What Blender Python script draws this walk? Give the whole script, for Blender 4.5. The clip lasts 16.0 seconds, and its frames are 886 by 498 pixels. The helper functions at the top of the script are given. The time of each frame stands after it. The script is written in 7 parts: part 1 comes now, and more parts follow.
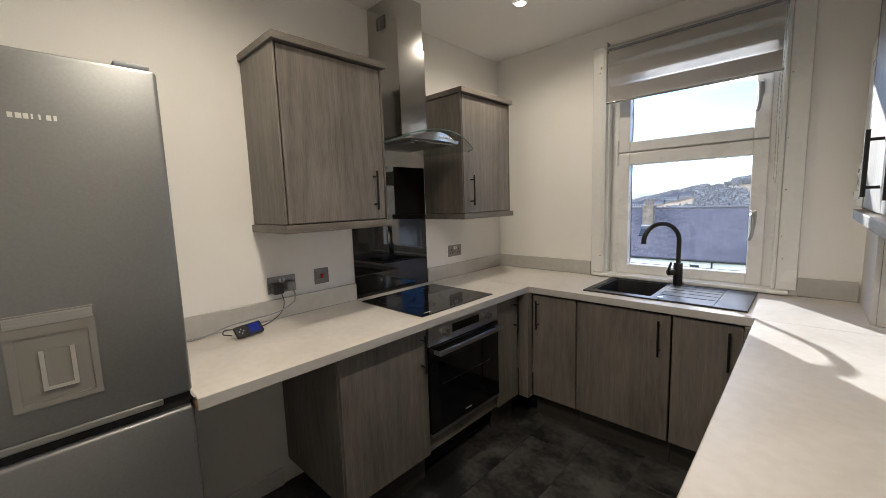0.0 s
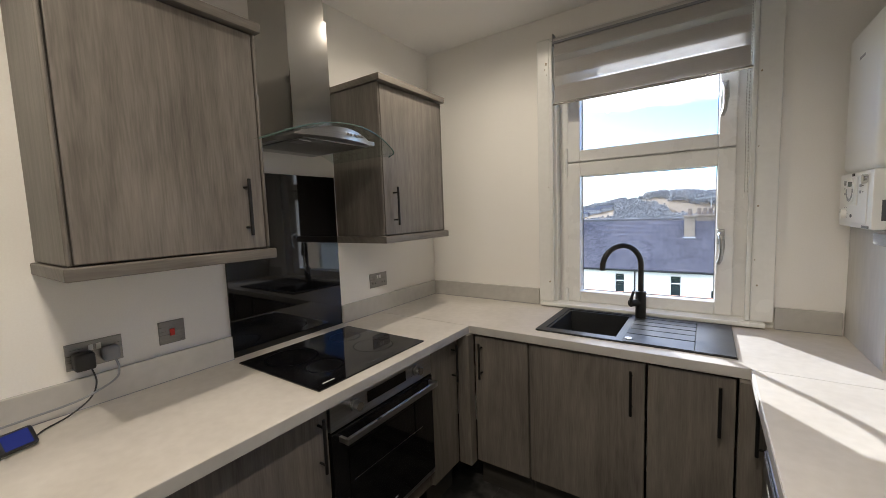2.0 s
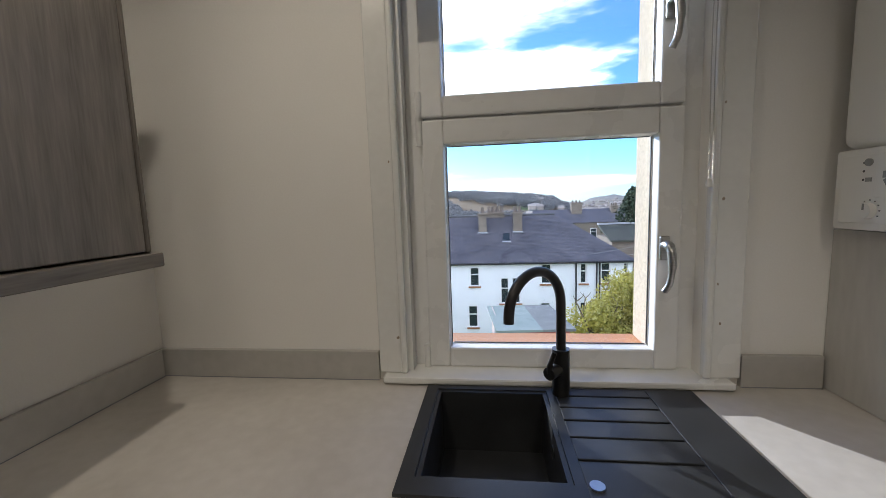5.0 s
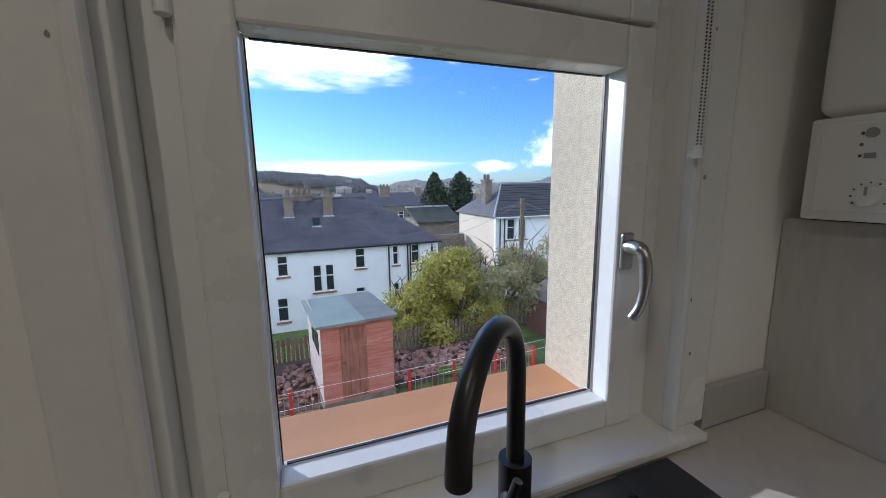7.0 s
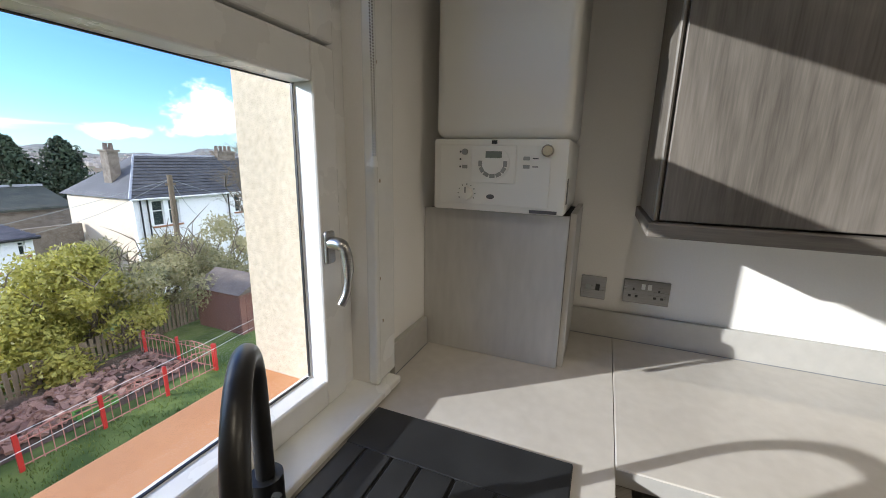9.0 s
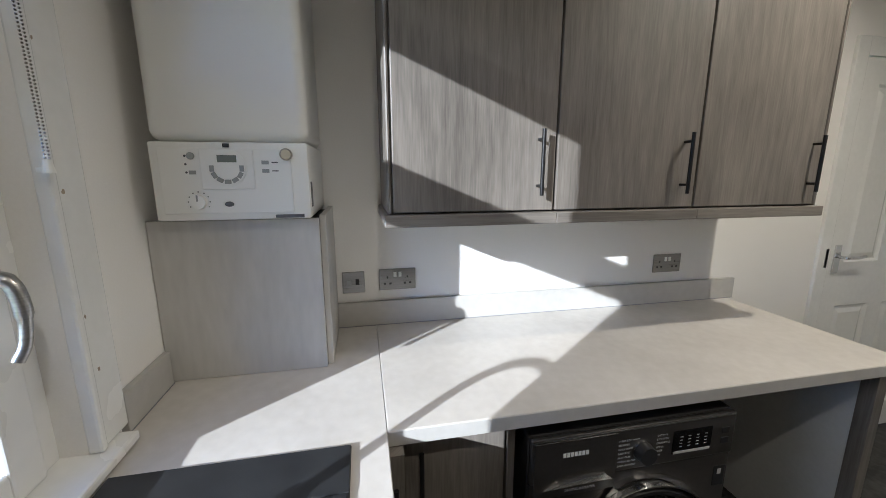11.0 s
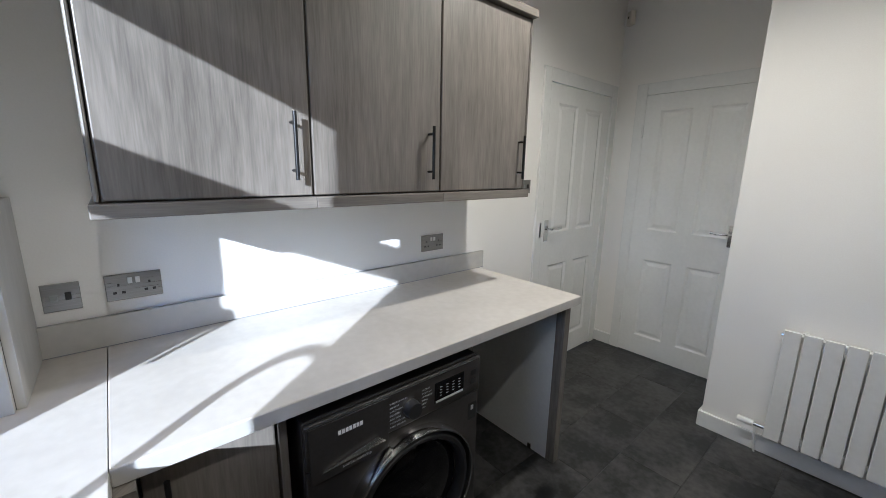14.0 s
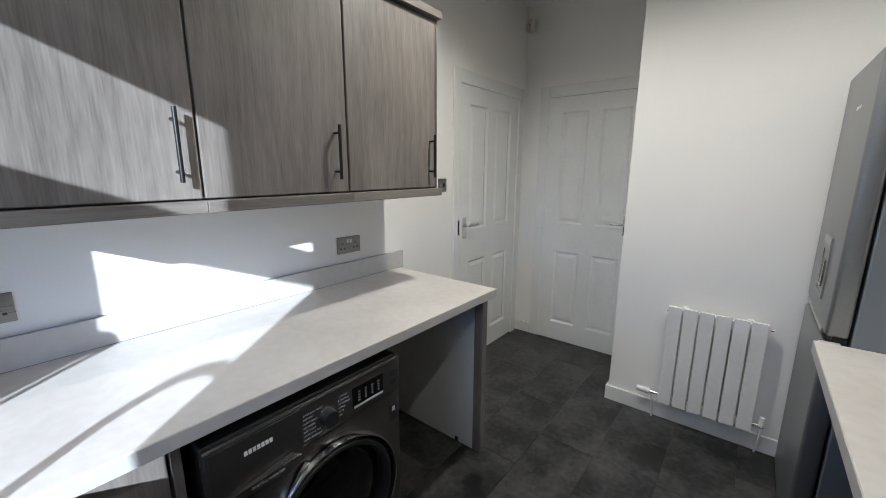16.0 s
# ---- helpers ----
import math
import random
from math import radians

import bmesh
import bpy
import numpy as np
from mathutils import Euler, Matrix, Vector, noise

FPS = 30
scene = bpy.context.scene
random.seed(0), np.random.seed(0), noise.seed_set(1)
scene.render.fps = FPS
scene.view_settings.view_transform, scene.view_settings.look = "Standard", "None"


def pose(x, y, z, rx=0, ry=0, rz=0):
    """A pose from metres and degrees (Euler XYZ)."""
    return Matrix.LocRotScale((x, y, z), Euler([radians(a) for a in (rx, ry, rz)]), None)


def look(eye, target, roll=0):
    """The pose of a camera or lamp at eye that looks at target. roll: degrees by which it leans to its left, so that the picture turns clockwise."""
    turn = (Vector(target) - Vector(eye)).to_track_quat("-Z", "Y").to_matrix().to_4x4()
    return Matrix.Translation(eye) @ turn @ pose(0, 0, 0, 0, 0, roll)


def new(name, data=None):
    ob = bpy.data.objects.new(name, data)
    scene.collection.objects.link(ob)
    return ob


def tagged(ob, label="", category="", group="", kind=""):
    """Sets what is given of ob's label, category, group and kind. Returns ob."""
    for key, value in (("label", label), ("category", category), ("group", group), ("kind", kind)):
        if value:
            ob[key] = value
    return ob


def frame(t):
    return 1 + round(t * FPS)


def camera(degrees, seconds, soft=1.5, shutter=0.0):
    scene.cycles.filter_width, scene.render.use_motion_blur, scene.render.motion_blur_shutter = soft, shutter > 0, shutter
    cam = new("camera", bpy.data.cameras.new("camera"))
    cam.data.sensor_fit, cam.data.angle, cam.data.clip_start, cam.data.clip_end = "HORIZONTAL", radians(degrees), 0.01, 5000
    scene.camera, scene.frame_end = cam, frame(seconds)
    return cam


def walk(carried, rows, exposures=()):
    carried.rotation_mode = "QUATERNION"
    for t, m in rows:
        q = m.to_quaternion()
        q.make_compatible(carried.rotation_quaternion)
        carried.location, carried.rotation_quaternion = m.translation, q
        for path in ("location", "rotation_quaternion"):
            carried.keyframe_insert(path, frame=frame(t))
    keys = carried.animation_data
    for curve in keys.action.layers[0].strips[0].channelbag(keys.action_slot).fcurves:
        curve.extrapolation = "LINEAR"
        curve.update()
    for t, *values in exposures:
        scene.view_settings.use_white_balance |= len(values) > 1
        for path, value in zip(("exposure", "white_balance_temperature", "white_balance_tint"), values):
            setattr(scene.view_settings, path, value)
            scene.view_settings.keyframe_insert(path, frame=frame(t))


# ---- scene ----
cam = camera(97.8, 16.0, soft=0.6)
PATH = [
    (0, (1.961, -2.785, 1.462), (0.592, -1.346, 1.223), -1.9),
    (0.5, (1.905, -2.712, 1.47), (0.579, -1.231, 1.252), -1.6),
    (1, (1.807, -2.627, 1.479), (0.535, -1.098, 1.265), -1.5),
    (1.5, (1.746, -2.469, 1.473), (0.533, -0.891, 1.285), -1.8),
    (2, (1.673, -2.31, 1.488), (0.545, -0.669, 1.305), -2.1),
    (2.5, (1.516, -2.189, 1.481), (0.514, -0.465, 1.323), -2.4),
    (3, (1.367, -2.044, 1.468), (0.503, -0.246, 1.324), -2.4),
    (3.5, (1.287, -1.849, 1.479), (0.579, 0.015, 1.333), -2.2),
    (4, (1.243, -1.612, 1.486), (0.71, 0.31, 1.333), -1.8),
    (4.2, (1.23, -1.537, 1.486), (0.764, 0.401, 1.315), -1.7),
    (6.3, (1.147, -0.764, 1.466), (1.376, 1.203, 1.19), -2.3),
    (6.5, (1.138, -0.707, 1.466), (1.48, 1.242, 1.179), -2.0),
    (7, (1.104, -0.56, 1.465), (1.805, 1.283, 1.131), -0.8),
    (7.5, (1.106, -0.494, 1.465), (2.175, 1.153, 1.084), 0.5),
    (8, (1.103, -0.503, 1.463), (2.486, 0.884, 1.057), 1.3),
    (8.5, (1.06, -0.512, 1.5), (2.694, 0.558, 1.069), 1.5),
    (9, (1.032, -0.534, 1.523), (2.835, 0.205, 1.075), 1.2),
    (9.5, (1.019, -0.549, 1.517), (2.928, -0.146, 1.078), 0.5),
    (10, (1.009, -0.546, 1.52), (2.957, -0.45, 1.078), 0.2),
    (10.2, (1.006, -0.553, 1.517), (2.959, -0.564, 1.09), -0.0),
    (12.3, (0.96, -0.619, 1.492), (2.703, -1.52, 1.102), 1.2),
    (12.5, (0.962, -0.63, 1.489), (2.67, -1.593, 1.095), 1.3),
    (13, (0.948, -0.654, 1.485), (2.578, -1.738, 1.077), 1.3),
    (13.5, (0.931, -0.674, 1.479), (2.489, -1.861, 1.068), 1.2),
    (14, (0.917, -0.683, 1.478), (2.403, -1.957, 1.07), 1.0),
    (14.5, (0.908, -0.691, 1.475), (2.325, -2.044, 1.072), 0.7),
    (15, (0.9, -0.699, 1.472), (2.249, -2.121, 1.073), 0.4),
    (15.5, (0.888, -0.713, 1.473), (2.173, -2.192, 1.072), 0.2),
    (16, (0.877, -0.726, 1.474), (2.102, -2.254, 1.071), 0.2),
]
EXPOSURES = [(0.0, 2.22, 5900, 10), (3.5, 2.2, 5900, 10), (4.2, 1.95, 5900, 10), (6.3, 0.78, 5500, 10), (7.5, 0.92, 5750, 9), (8.0, 1.15, 6150, 8), (8.5, 1.32, 6100, 8), (10.0, 1.65, 5800, 8), (12.3, 2.28, 5200, 8), (16.0, 2.3, 5150, 8)]
walk(cam, [(t, look(eye, target, roll)) for t, eye, target, roll in PATH], EXPOSURES)

# ---- world, sun, lamps ----
SUN_TO = Vector((0.785, -1.0, -0.414)).normalized()
SUN_AZ = math.atan2(-SUN_TO.x, -SUN_TO.y)
SUN_EL = math.asin(-SUN_TO.z)
world = bpy.data.worlds.new("sky")
scene.world = world
world.use_nodes = True


def wire_world():
    nt = world.node_tree
    nt.nodes.clear()
    out = nt.nodes.new("ShaderNodeOutputWorld")
    bg = nt.nodes.new("ShaderNodeBackground")
    sky = nt.nodes.new("ShaderNodeTexSky")
    sky.sky_type = 'NISHITA'
    sky.sun_disc = False
    sky.sun_elevation = SUN_EL
    sky.sun_rotation = SUN_AZ
    sky.air_density, sky.dust_density, sky.ozone_density = 1.0, 0.25, 2.5
    L = nt.links
    tc = nt.nodes.new("ShaderNodeTexCoord")
    sep = nt.nodes.new("ShaderNodeSeparateXYZ")
    L.new(tc.outputs["Generated"], sep.inputs[0])

    def calc(op, a, b=0.0, c=0.0):
        n = nt.nodes.new("ShaderNodeMath")
        n.operation = op
        for k, v in enumerate((a, b, c)):
            if hasattr(v, "is_linked"):
                L.new(v, n.inputs[k])
            else:
                n.inputs[k].default_value = v
        return n.outputs[0]

    az = calc('ARCTAN2', sep.outputs["X"], sep.outputs["Y"])
    el = calc('ARCSINE', sep.outputs["Z"])

    def puffs(scale, sx, sz, detail, rough):
        mp = nt.nodes.new("ShaderNodeMapping")
        mp.inputs["Scale"].default_value = (sx, sx, sz)
        mp.inputs["Location"].default_value = (0.35, 0.1, 0.3)
        nz = nt.nodes.new("ShaderNodeTexNoise")
        nz.inputs["Scale"].default_value = scale
        nz.inputs["Detail"].default_value = detail
        nz.inputs["Roughness"].default_value = rough
        L.new(tc.outputs["Generated"], mp.inputs["Vector"])
        L.new(mp.outputs["Vector"], nz.inputs["Vector"])
        return nz.outputs["Fac"]

    layered = puffs(2.4, 1.2, 5.0, 10, 0.6)
    heaped = puffs(9.0, 1.0, 1.6, 10, 0.6)
    streaky = puffs(2.0, 1.0, 22.0, 8, 0.55)

    def bank(a0, e0, sa, se, grain, weight, soft):
        """One cloud round azimuth a0 and elevation e0 (degrees), its outline broken by the grain."""
        u = calc('MULTIPLY', calc('SUBTRACT', az, math.radians(a0)), 1 / math.radians(sa))
        v = calc('MULTIPLY', calc('SUBTRACT', el, math.radians(e0)), 1 / math.radians(se))
        d = calc('SQRT', calc('ADD', calc('MULTIPLY', u, u), calc('MULTIPLY', v, v)))
        f = calc('ADD', calc('SUBTRACT', 1.0, d), calc('MULTIPLY', calc('SUBTRACT', grain, 0.5), weight))
        n = nt.nodes.new("ShaderNodeMapRange")
        n.interpolation_type = 'SMOOTHSTEP'
        n.inputs["From Min"].default_value, n.inputs["From Max"].default_value = 0.0, soft
        L.new(f, n.inputs["Value"])
        return n.outputs["Result"]

    # broken bright cloud over the rest of the sky, thinnest towards the open valley
    # most of it unseen, added to brighten the shaded house fronts
    broken = nt.nodes.new("ShaderNodeMapRange")
    broken.interpolation_type = 'SMOOTHSTEP'
    broken.inputs["From Min"].default_value, broken.inputs["From Max"].default_value = 0.0, 0.14
    L.new(calc('SUBTRACT', calc('ADD', layered, calc('MULTIPLY_ADD', sep.outputs["Y"], -0.16, 0.02)), 0.52), broken.inputs["Value"])
    cover = broken.outputs["Result"]
    for b in (bank(-14, 27.0, 30, 9.0, layered, 1.6, 0.5), bank(-6, 17.0, 26, 5.2, layered, 2.2, 0.5), bank(37.0, 5.0, 5.0, 3.4, heaped, 3.4, 0.7), bank(28.0, 2.5, 3.4, 0.9, heaped, 3.4, 1.0),
              bank(8, 2.2, 16, 1.6, streaky, 2.4, 1.2), bank(-16, 4.5, 14, 1.4, streaky, 2.4, 1.4)):
        cover = calc('MAXIMUM', cover, b)
    tone = nt.nodes.new("ShaderNodeMix")
    tone.data_type, tone.blend_type = 'RGBA', 'MULTIPLY'
    tone.inputs[0].default_value = 1.0
    tone.inputs[7].default_value = (0.46, 0.64, 0.98, 1)
    L.new(sky.outputs["Color"], tone.inputs[6])
    mix = nt.nodes.new("ShaderNodeMix")
    mix.data_type = 'RGBA'
    mix.inputs[7].default_value = (8.6, 8.8, 9.2, 1)
    L.new(cover, mix.inputs[0])
    L.new(tone.outputs[2], mix.inputs[6])
    L.new(mix.outputs[2], bg.inputs["Color"])
    bg.inputs["Strength"].default_value = 0.125
    L.new(bg.outputs["Background"], out.inputs["Surface"])


wire_world()
sun_data = bpy.data.lights.new("sun", 'SUN')
sun_data.energy, sun_data.angle, sun_data.color = 2.3, radians(0.55), (1.0, 0.95, 0.87)
sun = new("sun", sun_data)
sun.matrix_world = look((0, 20, 20), Vector((0, 20, 20)) + SUN_TO)

DOWNLIGHTS = [(0.665, -0.70, 8.0), (1.62, -2.22, 18.0), (0.70, -2.36, 8.0)]

# ---- materials ----


def links(nt, a, b):
    nt.links.new(a, b)


def surface(name, dark, light, rough=0.5, metal=0.0, scale=6.0, stretch=(1, 1, 1), fine=60.0, bump=0.1,
            rough_var=0.1, per_object=0.0, coat=0.0, dist=0.002, islands=False, contrast=(0.35, 0.65)):
    m = bpy.data.materials.new(name)
    m.use_nodes = True
    nt = m.node_tree
    p = nt.nodes["Principled BSDF"]
    tc = nt.nodes.new("ShaderNodeTexCoord")
    info = nt.nodes.new("ShaderNodeObjectInfo")
    mp = nt.nodes.new("ShaderNodeMapping")
    mp.inputs["Scale"].default_value = stretch
    links(nt, tc.outputs["Object"], mp.inputs["Vector"])
    comb = nt.nodes.new("ShaderNodeVectorMath")
    comb.operation = 'MULTIPLY_ADD'
    comb.inputs[1].default_value = (1, 1, 1)
    off = nt.nodes.new("ShaderNodeMath")
    off.operation = 'MULTIPLY'
    off.inputs[1].default_value = 37.0 if per_object else 0.0
    links(nt, info.outputs["Random"], off.inputs[0])
    links(nt, mp.outputs["Vector"], comb.inputs[0])
    links(nt, off.outputs[0], comb.inputs[2])
    big = nt.nodes.new("ShaderNodeTexNoise")
    big.inputs["Scale"].default_value = scale
    big.inputs["Detail"].default_value = 5
    small = nt.nodes.new("ShaderNodeTexNoise")
    small.inputs["Scale"].default_value = fine
    small.inputs["Detail"].default_value = 4
    links(nt, comb.outputs[0], big.inputs["Vector"])
    links(nt, comb.outputs[0], small.inputs["Vector"])
    add = nt.nodes.new("ShaderNodeMath")
    add.operation = 'MULTIPLY_ADD'
    add.inputs[1].default_value = 0.35
    links(nt, small.outputs["Fac"], add.inputs[0])
    sub = nt.nodes.new("ShaderNodeMath")
    sub.operation = 'MULTIPLY'
    sub.inputs[1].default_value = 0.65
    links(nt, big.outputs["Fac"], sub.inputs[0])
    links(nt, sub.outputs[0], add.inputs[2])
    src = add.outputs[0]
    if per_object or islands:
        rnd = nt.nodes.new("ShaderNodeMath")
        rnd.operation = 'MULTIPLY_ADD'
        rnd.inputs[1].default_value = per_object
        if islands:
            geo = nt.nodes.new("ShaderNodeNewGeometry")
            links(nt, geo.outputs["Random Per Island"], rnd.inputs[0])
        else:
            links(nt, info.outputs["Random"], rnd.inputs[0])
        links(nt, src, rnd.inputs[2])
        src = rnd.outputs[0]
        lo, hi = contrast[0], contrast[1] + per_object
    else:
        lo, hi = contrast
    ramp = nt.nodes.new("ShaderNodeValToRGB")
    ramp.color_ramp.elements[0].position, ramp.color_ramp.elements[1].position = lo, min(hi, 1.0)
    ramp.color_ramp.elements[0].color = (*dark, 1)
    ramp.color_ramp.elements[1].color = (*light, 1)
    links(nt, src, ramp.inputs["Fac"])
    links(nt, ramp.outputs["Color"], p.inputs["Base Color"])
    p.inputs["Metallic"].default_value = metal
    rr = nt.nodes.new("ShaderNodeMapRange")
    rr.inputs["To Min"].default_value = max(rough - rough_var, 0.02)
    rr.inputs["To Max"].default_value = min(rough + rough_var, 1.0)
    links(nt, big.outputs["Fac"], rr.inputs["Value"])
    links(nt, rr.outputs["Result"], p.inputs["Roughness"])
    if coat:
        p.inputs["Coat Weight"].default_value = coat
        p.inputs["Coat Roughness"].default_value = 0.15
    if bump:
        b = nt.nodes.new("ShaderNodeBump")
        b.inputs["Strength"].default_value = bump
        b.inputs["Distance"].default_value = dist
        links(nt, small.outputs["Fac"], b.inputs["Height"])
        links(nt, b.outputs["Normal"], p.inputs["Normal"])
    return m


def plain(name, color, rough=0.4, metal=0.0, emit=None, strength=0.0):
    m = bpy.data.materials.new(name)
    m.use_nodes = True
    p = m.node_tree.nodes["Principled BSDF"]
    p.inputs["Base Color"].default_value = (*color, 1)
    p.inputs["Roughness"].default_value = rough
    p.inputs["Metallic"].default_value = metal
    if emit:
        p.inputs["Emission Color"].default_value = (*emit, 1)
        p.inputs["Emission Strength"].default_value = strength
    return m


def pane_glass(name, tint=(1, 1, 1), ior=1.45):
    m = bpy.data.materials.new(name)
    m.use_nodes = True
    nt = m.node_tree
    nt.nodes.clear()
    out = nt.nodes.new("ShaderNodeOutputMaterial")
    clear = nt.nodes.new("ShaderNodeBsdfTransparent")
    clear.inputs["Color"].default_value = (*tint, 1)
    gloss = nt.nodes.new("ShaderNodeBsdfGlossy")
    gloss.inputs["Roughness"].default_value = 0.02
    lw = nt.nodes.new("ShaderNodeLayerWeight")
    lw.inputs["Blend"].default_value = 0.5
    pw = nt.nodes.new("ShaderNodeMath")
    pw.operation = 'POWER'
    pw.inputs[1].default_value = 4.0
    fr = nt.nodes.new("ShaderNodeMath")
    fr.operation = 'MULTIPLY_ADD'
    fr.inputs[1].default_value = 0.5
    fr.inputs[2].default_value = (ior - 1) ** 2 / (ior + 1) ** 2 * 0.6
    links(nt, lw.outputs["Facing"], pw.inputs[0])
    links(nt, pw.outputs[0], fr.inputs[0])
    mix = nt.nodes.new("ShaderNodeMixShader")
    links(nt, fr.outputs[0], mix.inputs["Fac"])
    links(nt, clear.outputs[0], mix.inputs[1])
    links(nt, gloss.outputs[0], mix.inputs[2])
    links(nt, mix.outputs[0], out.inputs["Surface"])
    return m


def fabric(name, color, through_part, clear_part):
    m = bpy.data.materials.new(name)
    m.use_nodes = True
    nt = m.node_tree
    nt.nodes.clear()
    out = nt.nodes.new("ShaderNodeOutputMaterial")
    tc = nt.nodes.new("ShaderNodeTexCoord")
    nz = nt.nodes.new("ShaderNodeTexNoise")
    mp = nt.nodes.new("ShaderNodeMapping")
    mp.inputs["Scale"].default_value = (8, 8, 160)
    nz.inputs["Scale"].default_value = 4
    links(nt, tc.outputs["Object"], mp.inputs["Vector"])
    links(nt, mp.outputs["Vector"], nz.inputs["Vector"])
    ramp = nt.nodes.new("ShaderNodeValToRGB")
    ramp.color_ramp.elements[0].color = (color[0] * 0.85, color[1] * 0.85, color[2] * 0.85, 1)
    ramp.color_ramp.elements[1].color = (*color, 1)
    links(nt, nz.outputs["Fac"], ramp.inputs["Fac"])
    d = nt.nodes.new("ShaderNodeBsdfDiffuse")
    t = nt.nodes.new("ShaderNodeBsdfTranslucent")
    links(nt, ramp.outputs["Color"], d.inputs["Color"])
    links(nt, ramp.outputs["Color"], t.inputs["Color"])
    mix = nt.nodes.new("ShaderNodeMixShader")
    mix.inputs["Fac"].default_value = through_part
    links(nt, d.outputs[0], mix.inputs[1])
    links(nt, t.outputs[0], mix.inputs[2])
    c = nt.nodes.new("ShaderNodeBsdfTransparent")
    mix2 = nt.nodes.new("ShaderNodeMixShader")
    mix2.inputs["Fac"].default_value = clear_part
    links(nt, mix.outputs[0], mix2.inputs[1])
    links(nt, c.outputs[0], mix2.inputs[2])
    links(nt, mix2.outputs[0], out.inputs["Surface"])
    return m


M_WALL = surface("wall_paint", (0.83, 0.81, 0.775), (0.88, 0.865, 0.835), 0.75, scale=1.5, fine=180, bump=0.08, dist=0.001)
M_CEIL = surface("ceiling_paint", (0.83, 0.815, 0.79), (0.87, 0.86, 0.84), 0.85, scale=1.2, fine=150, bump=0.06, dist=0.001)
M_GLOSS = surface("white_gloss_paint", (0.76, 0.76, 0.74), (0.83, 0.83, 0.81), 0.24, scale=3, fine=40, bump=0.12, dist=0.001, rough_var=0.08)
M_CHIP = surface("bare_wood_chip", (0.20, 0.15, 0.10), (0.40, 0.34, 0.27), 0.8, scale=90, fine=400, bump=0.3)
M_PVC = surface("white_upvc", (0.78, 0.78, 0.77), (0.83, 0.83, 0.82), 0.28, scale=4, fine=30, bump=0.02)


def oak(name, axis):
    """Grey oak print: long streaks, cathedral figure and fine pores along the given axis."""
    m = bpy.data.materials.new(name)
    m.use_nodes = True
    nt = m.node_tree
    p = nt.nodes["Principled BSDF"]
    tc = nt.nodes.new("ShaderNodeTexCoord")
    info = nt.nodes.new("ShaderNodeObjectInfo")
    sep = nt.nodes.new("ShaderNodeSeparateXYZ")
    links(nt, tc.outputs["Object"], sep.inputs[0])
    names = ["X", "Y", "Z"]
    along = names.pop("XYZ".index(axis))
    cross = nt.nodes.new("ShaderNodeMath")
    links(nt, sep.outputs[names[0]], cross.inputs[0])
    links(nt, sep.outputs[names[1]], cross.inputs[1])
    shift = nt.nodes.new("ShaderNodeMath")
    shift.operation = 'MULTIPLY_ADD'
    shift.inputs[1].default_value = 23.0
    links(nt, info.outputs["Random"], shift.inputs[0])
    links(nt, sep.outputs[along], shift.inputs[2])

    def coords(a, c):
        s1 = nt.nodes.new("ShaderNodeMath")
        s1.operation = 'MULTIPLY'
        s1.inputs[1].default_value = c
        links(nt, cross.outputs[0], s1.inputs[0])
        s2 = nt.nodes.new("ShaderNodeMath")
        s2.operation = 'MULTIPLY'
        s2.inputs[1].default_value = a
        links(nt, shift.outputs[0], s2.inputs[0])
        v = nt.nodes.new("ShaderNodeCombineXYZ")
        links(nt, s1.outputs[0], v.inputs[0])
        links(nt, s2.outputs[0], v.inputs[1])
        return v.outputs[0]

    wave = nt.nodes.new("ShaderNodeTexWave")
    wave.wave_type, wave.bands_direction = 'BANDS', 'X'
    wave.inputs["Scale"].default_value = 1.3
    wave.inputs["Distortion"].default_value = 14.0
    wave.inputs["Detail"].default_value = 3.0
    wave.inputs["Detail Scale"].default_value = 0.9
    wave.inputs["Detail Roughness"].default_value = 0.55
    links(nt, coords(0.85, 5.0), wave.inputs["Vector"])
    streak = nt.nodes.new("ShaderNodeTexNoise")
    streak.inputs["Scale"].default_value = 1.0
    streak.inputs["Detail"].default_value = 1.2
    links(nt, coords(1.1, 11.0), streak.inputs["Vector"])
    pores = nt.nodes.new("ShaderNodeTexNoise")
    pores.inputs["Scale"].default_value = 1.0
    pores.inputs["Detail"].default_value = 6
    links(nt, coords(11.0, 190.0), pores.inputs["Vector"])
    cloud = nt.nodes.new("ShaderNodeTexNoise")
    cloud.inputs["Scale"].default_value = 1.0
    cloud.inputs["Detail"].default_value = 3
    links(nt, coords(1.8, 4.0), cloud.inputs["Vector"])

    def weigh(a, wa, rest=None):
        n = nt.nodes.new("ShaderNodeMath")
        n.operation = 'MULTIPLY_ADD'
        n.inputs[1].default_value = wa
        n.inputs[2].default_value = 0.0
        links(nt, a, n.inputs[0])
        if rest:
            links(nt, rest, n.inputs[2])
        return n.outputs[0]

    total = weigh(pores.outputs["Fac"], 0.38, weigh(wave.outputs["Fac"], 0.07, weigh(streak.outputs["Fac"], 0.20, weigh(cloud.outputs["Fac"], 0.50, weigh(info.outputs["Random"], 0.05)))))
    ramp = nt.nodes.new("ShaderNodeValToRGB")
    ramp.color_ramp.elements[0].position, ramp.color_ramp.elements[1].position = 0.34, 0.84
    ramp.color_ramp.elements[0].color = (0.070, 0.062, 0.054, 1)
    ramp.color_ramp.elements[1].color = (0.255, 0.230, 0.204, 1)
    links(nt, total, ramp.inputs["Fac"])
    links(nt, ramp.outputs["Color"], p.inputs["Base Color"])
    rr = nt.nodes.new("ShaderNodeMapRange")
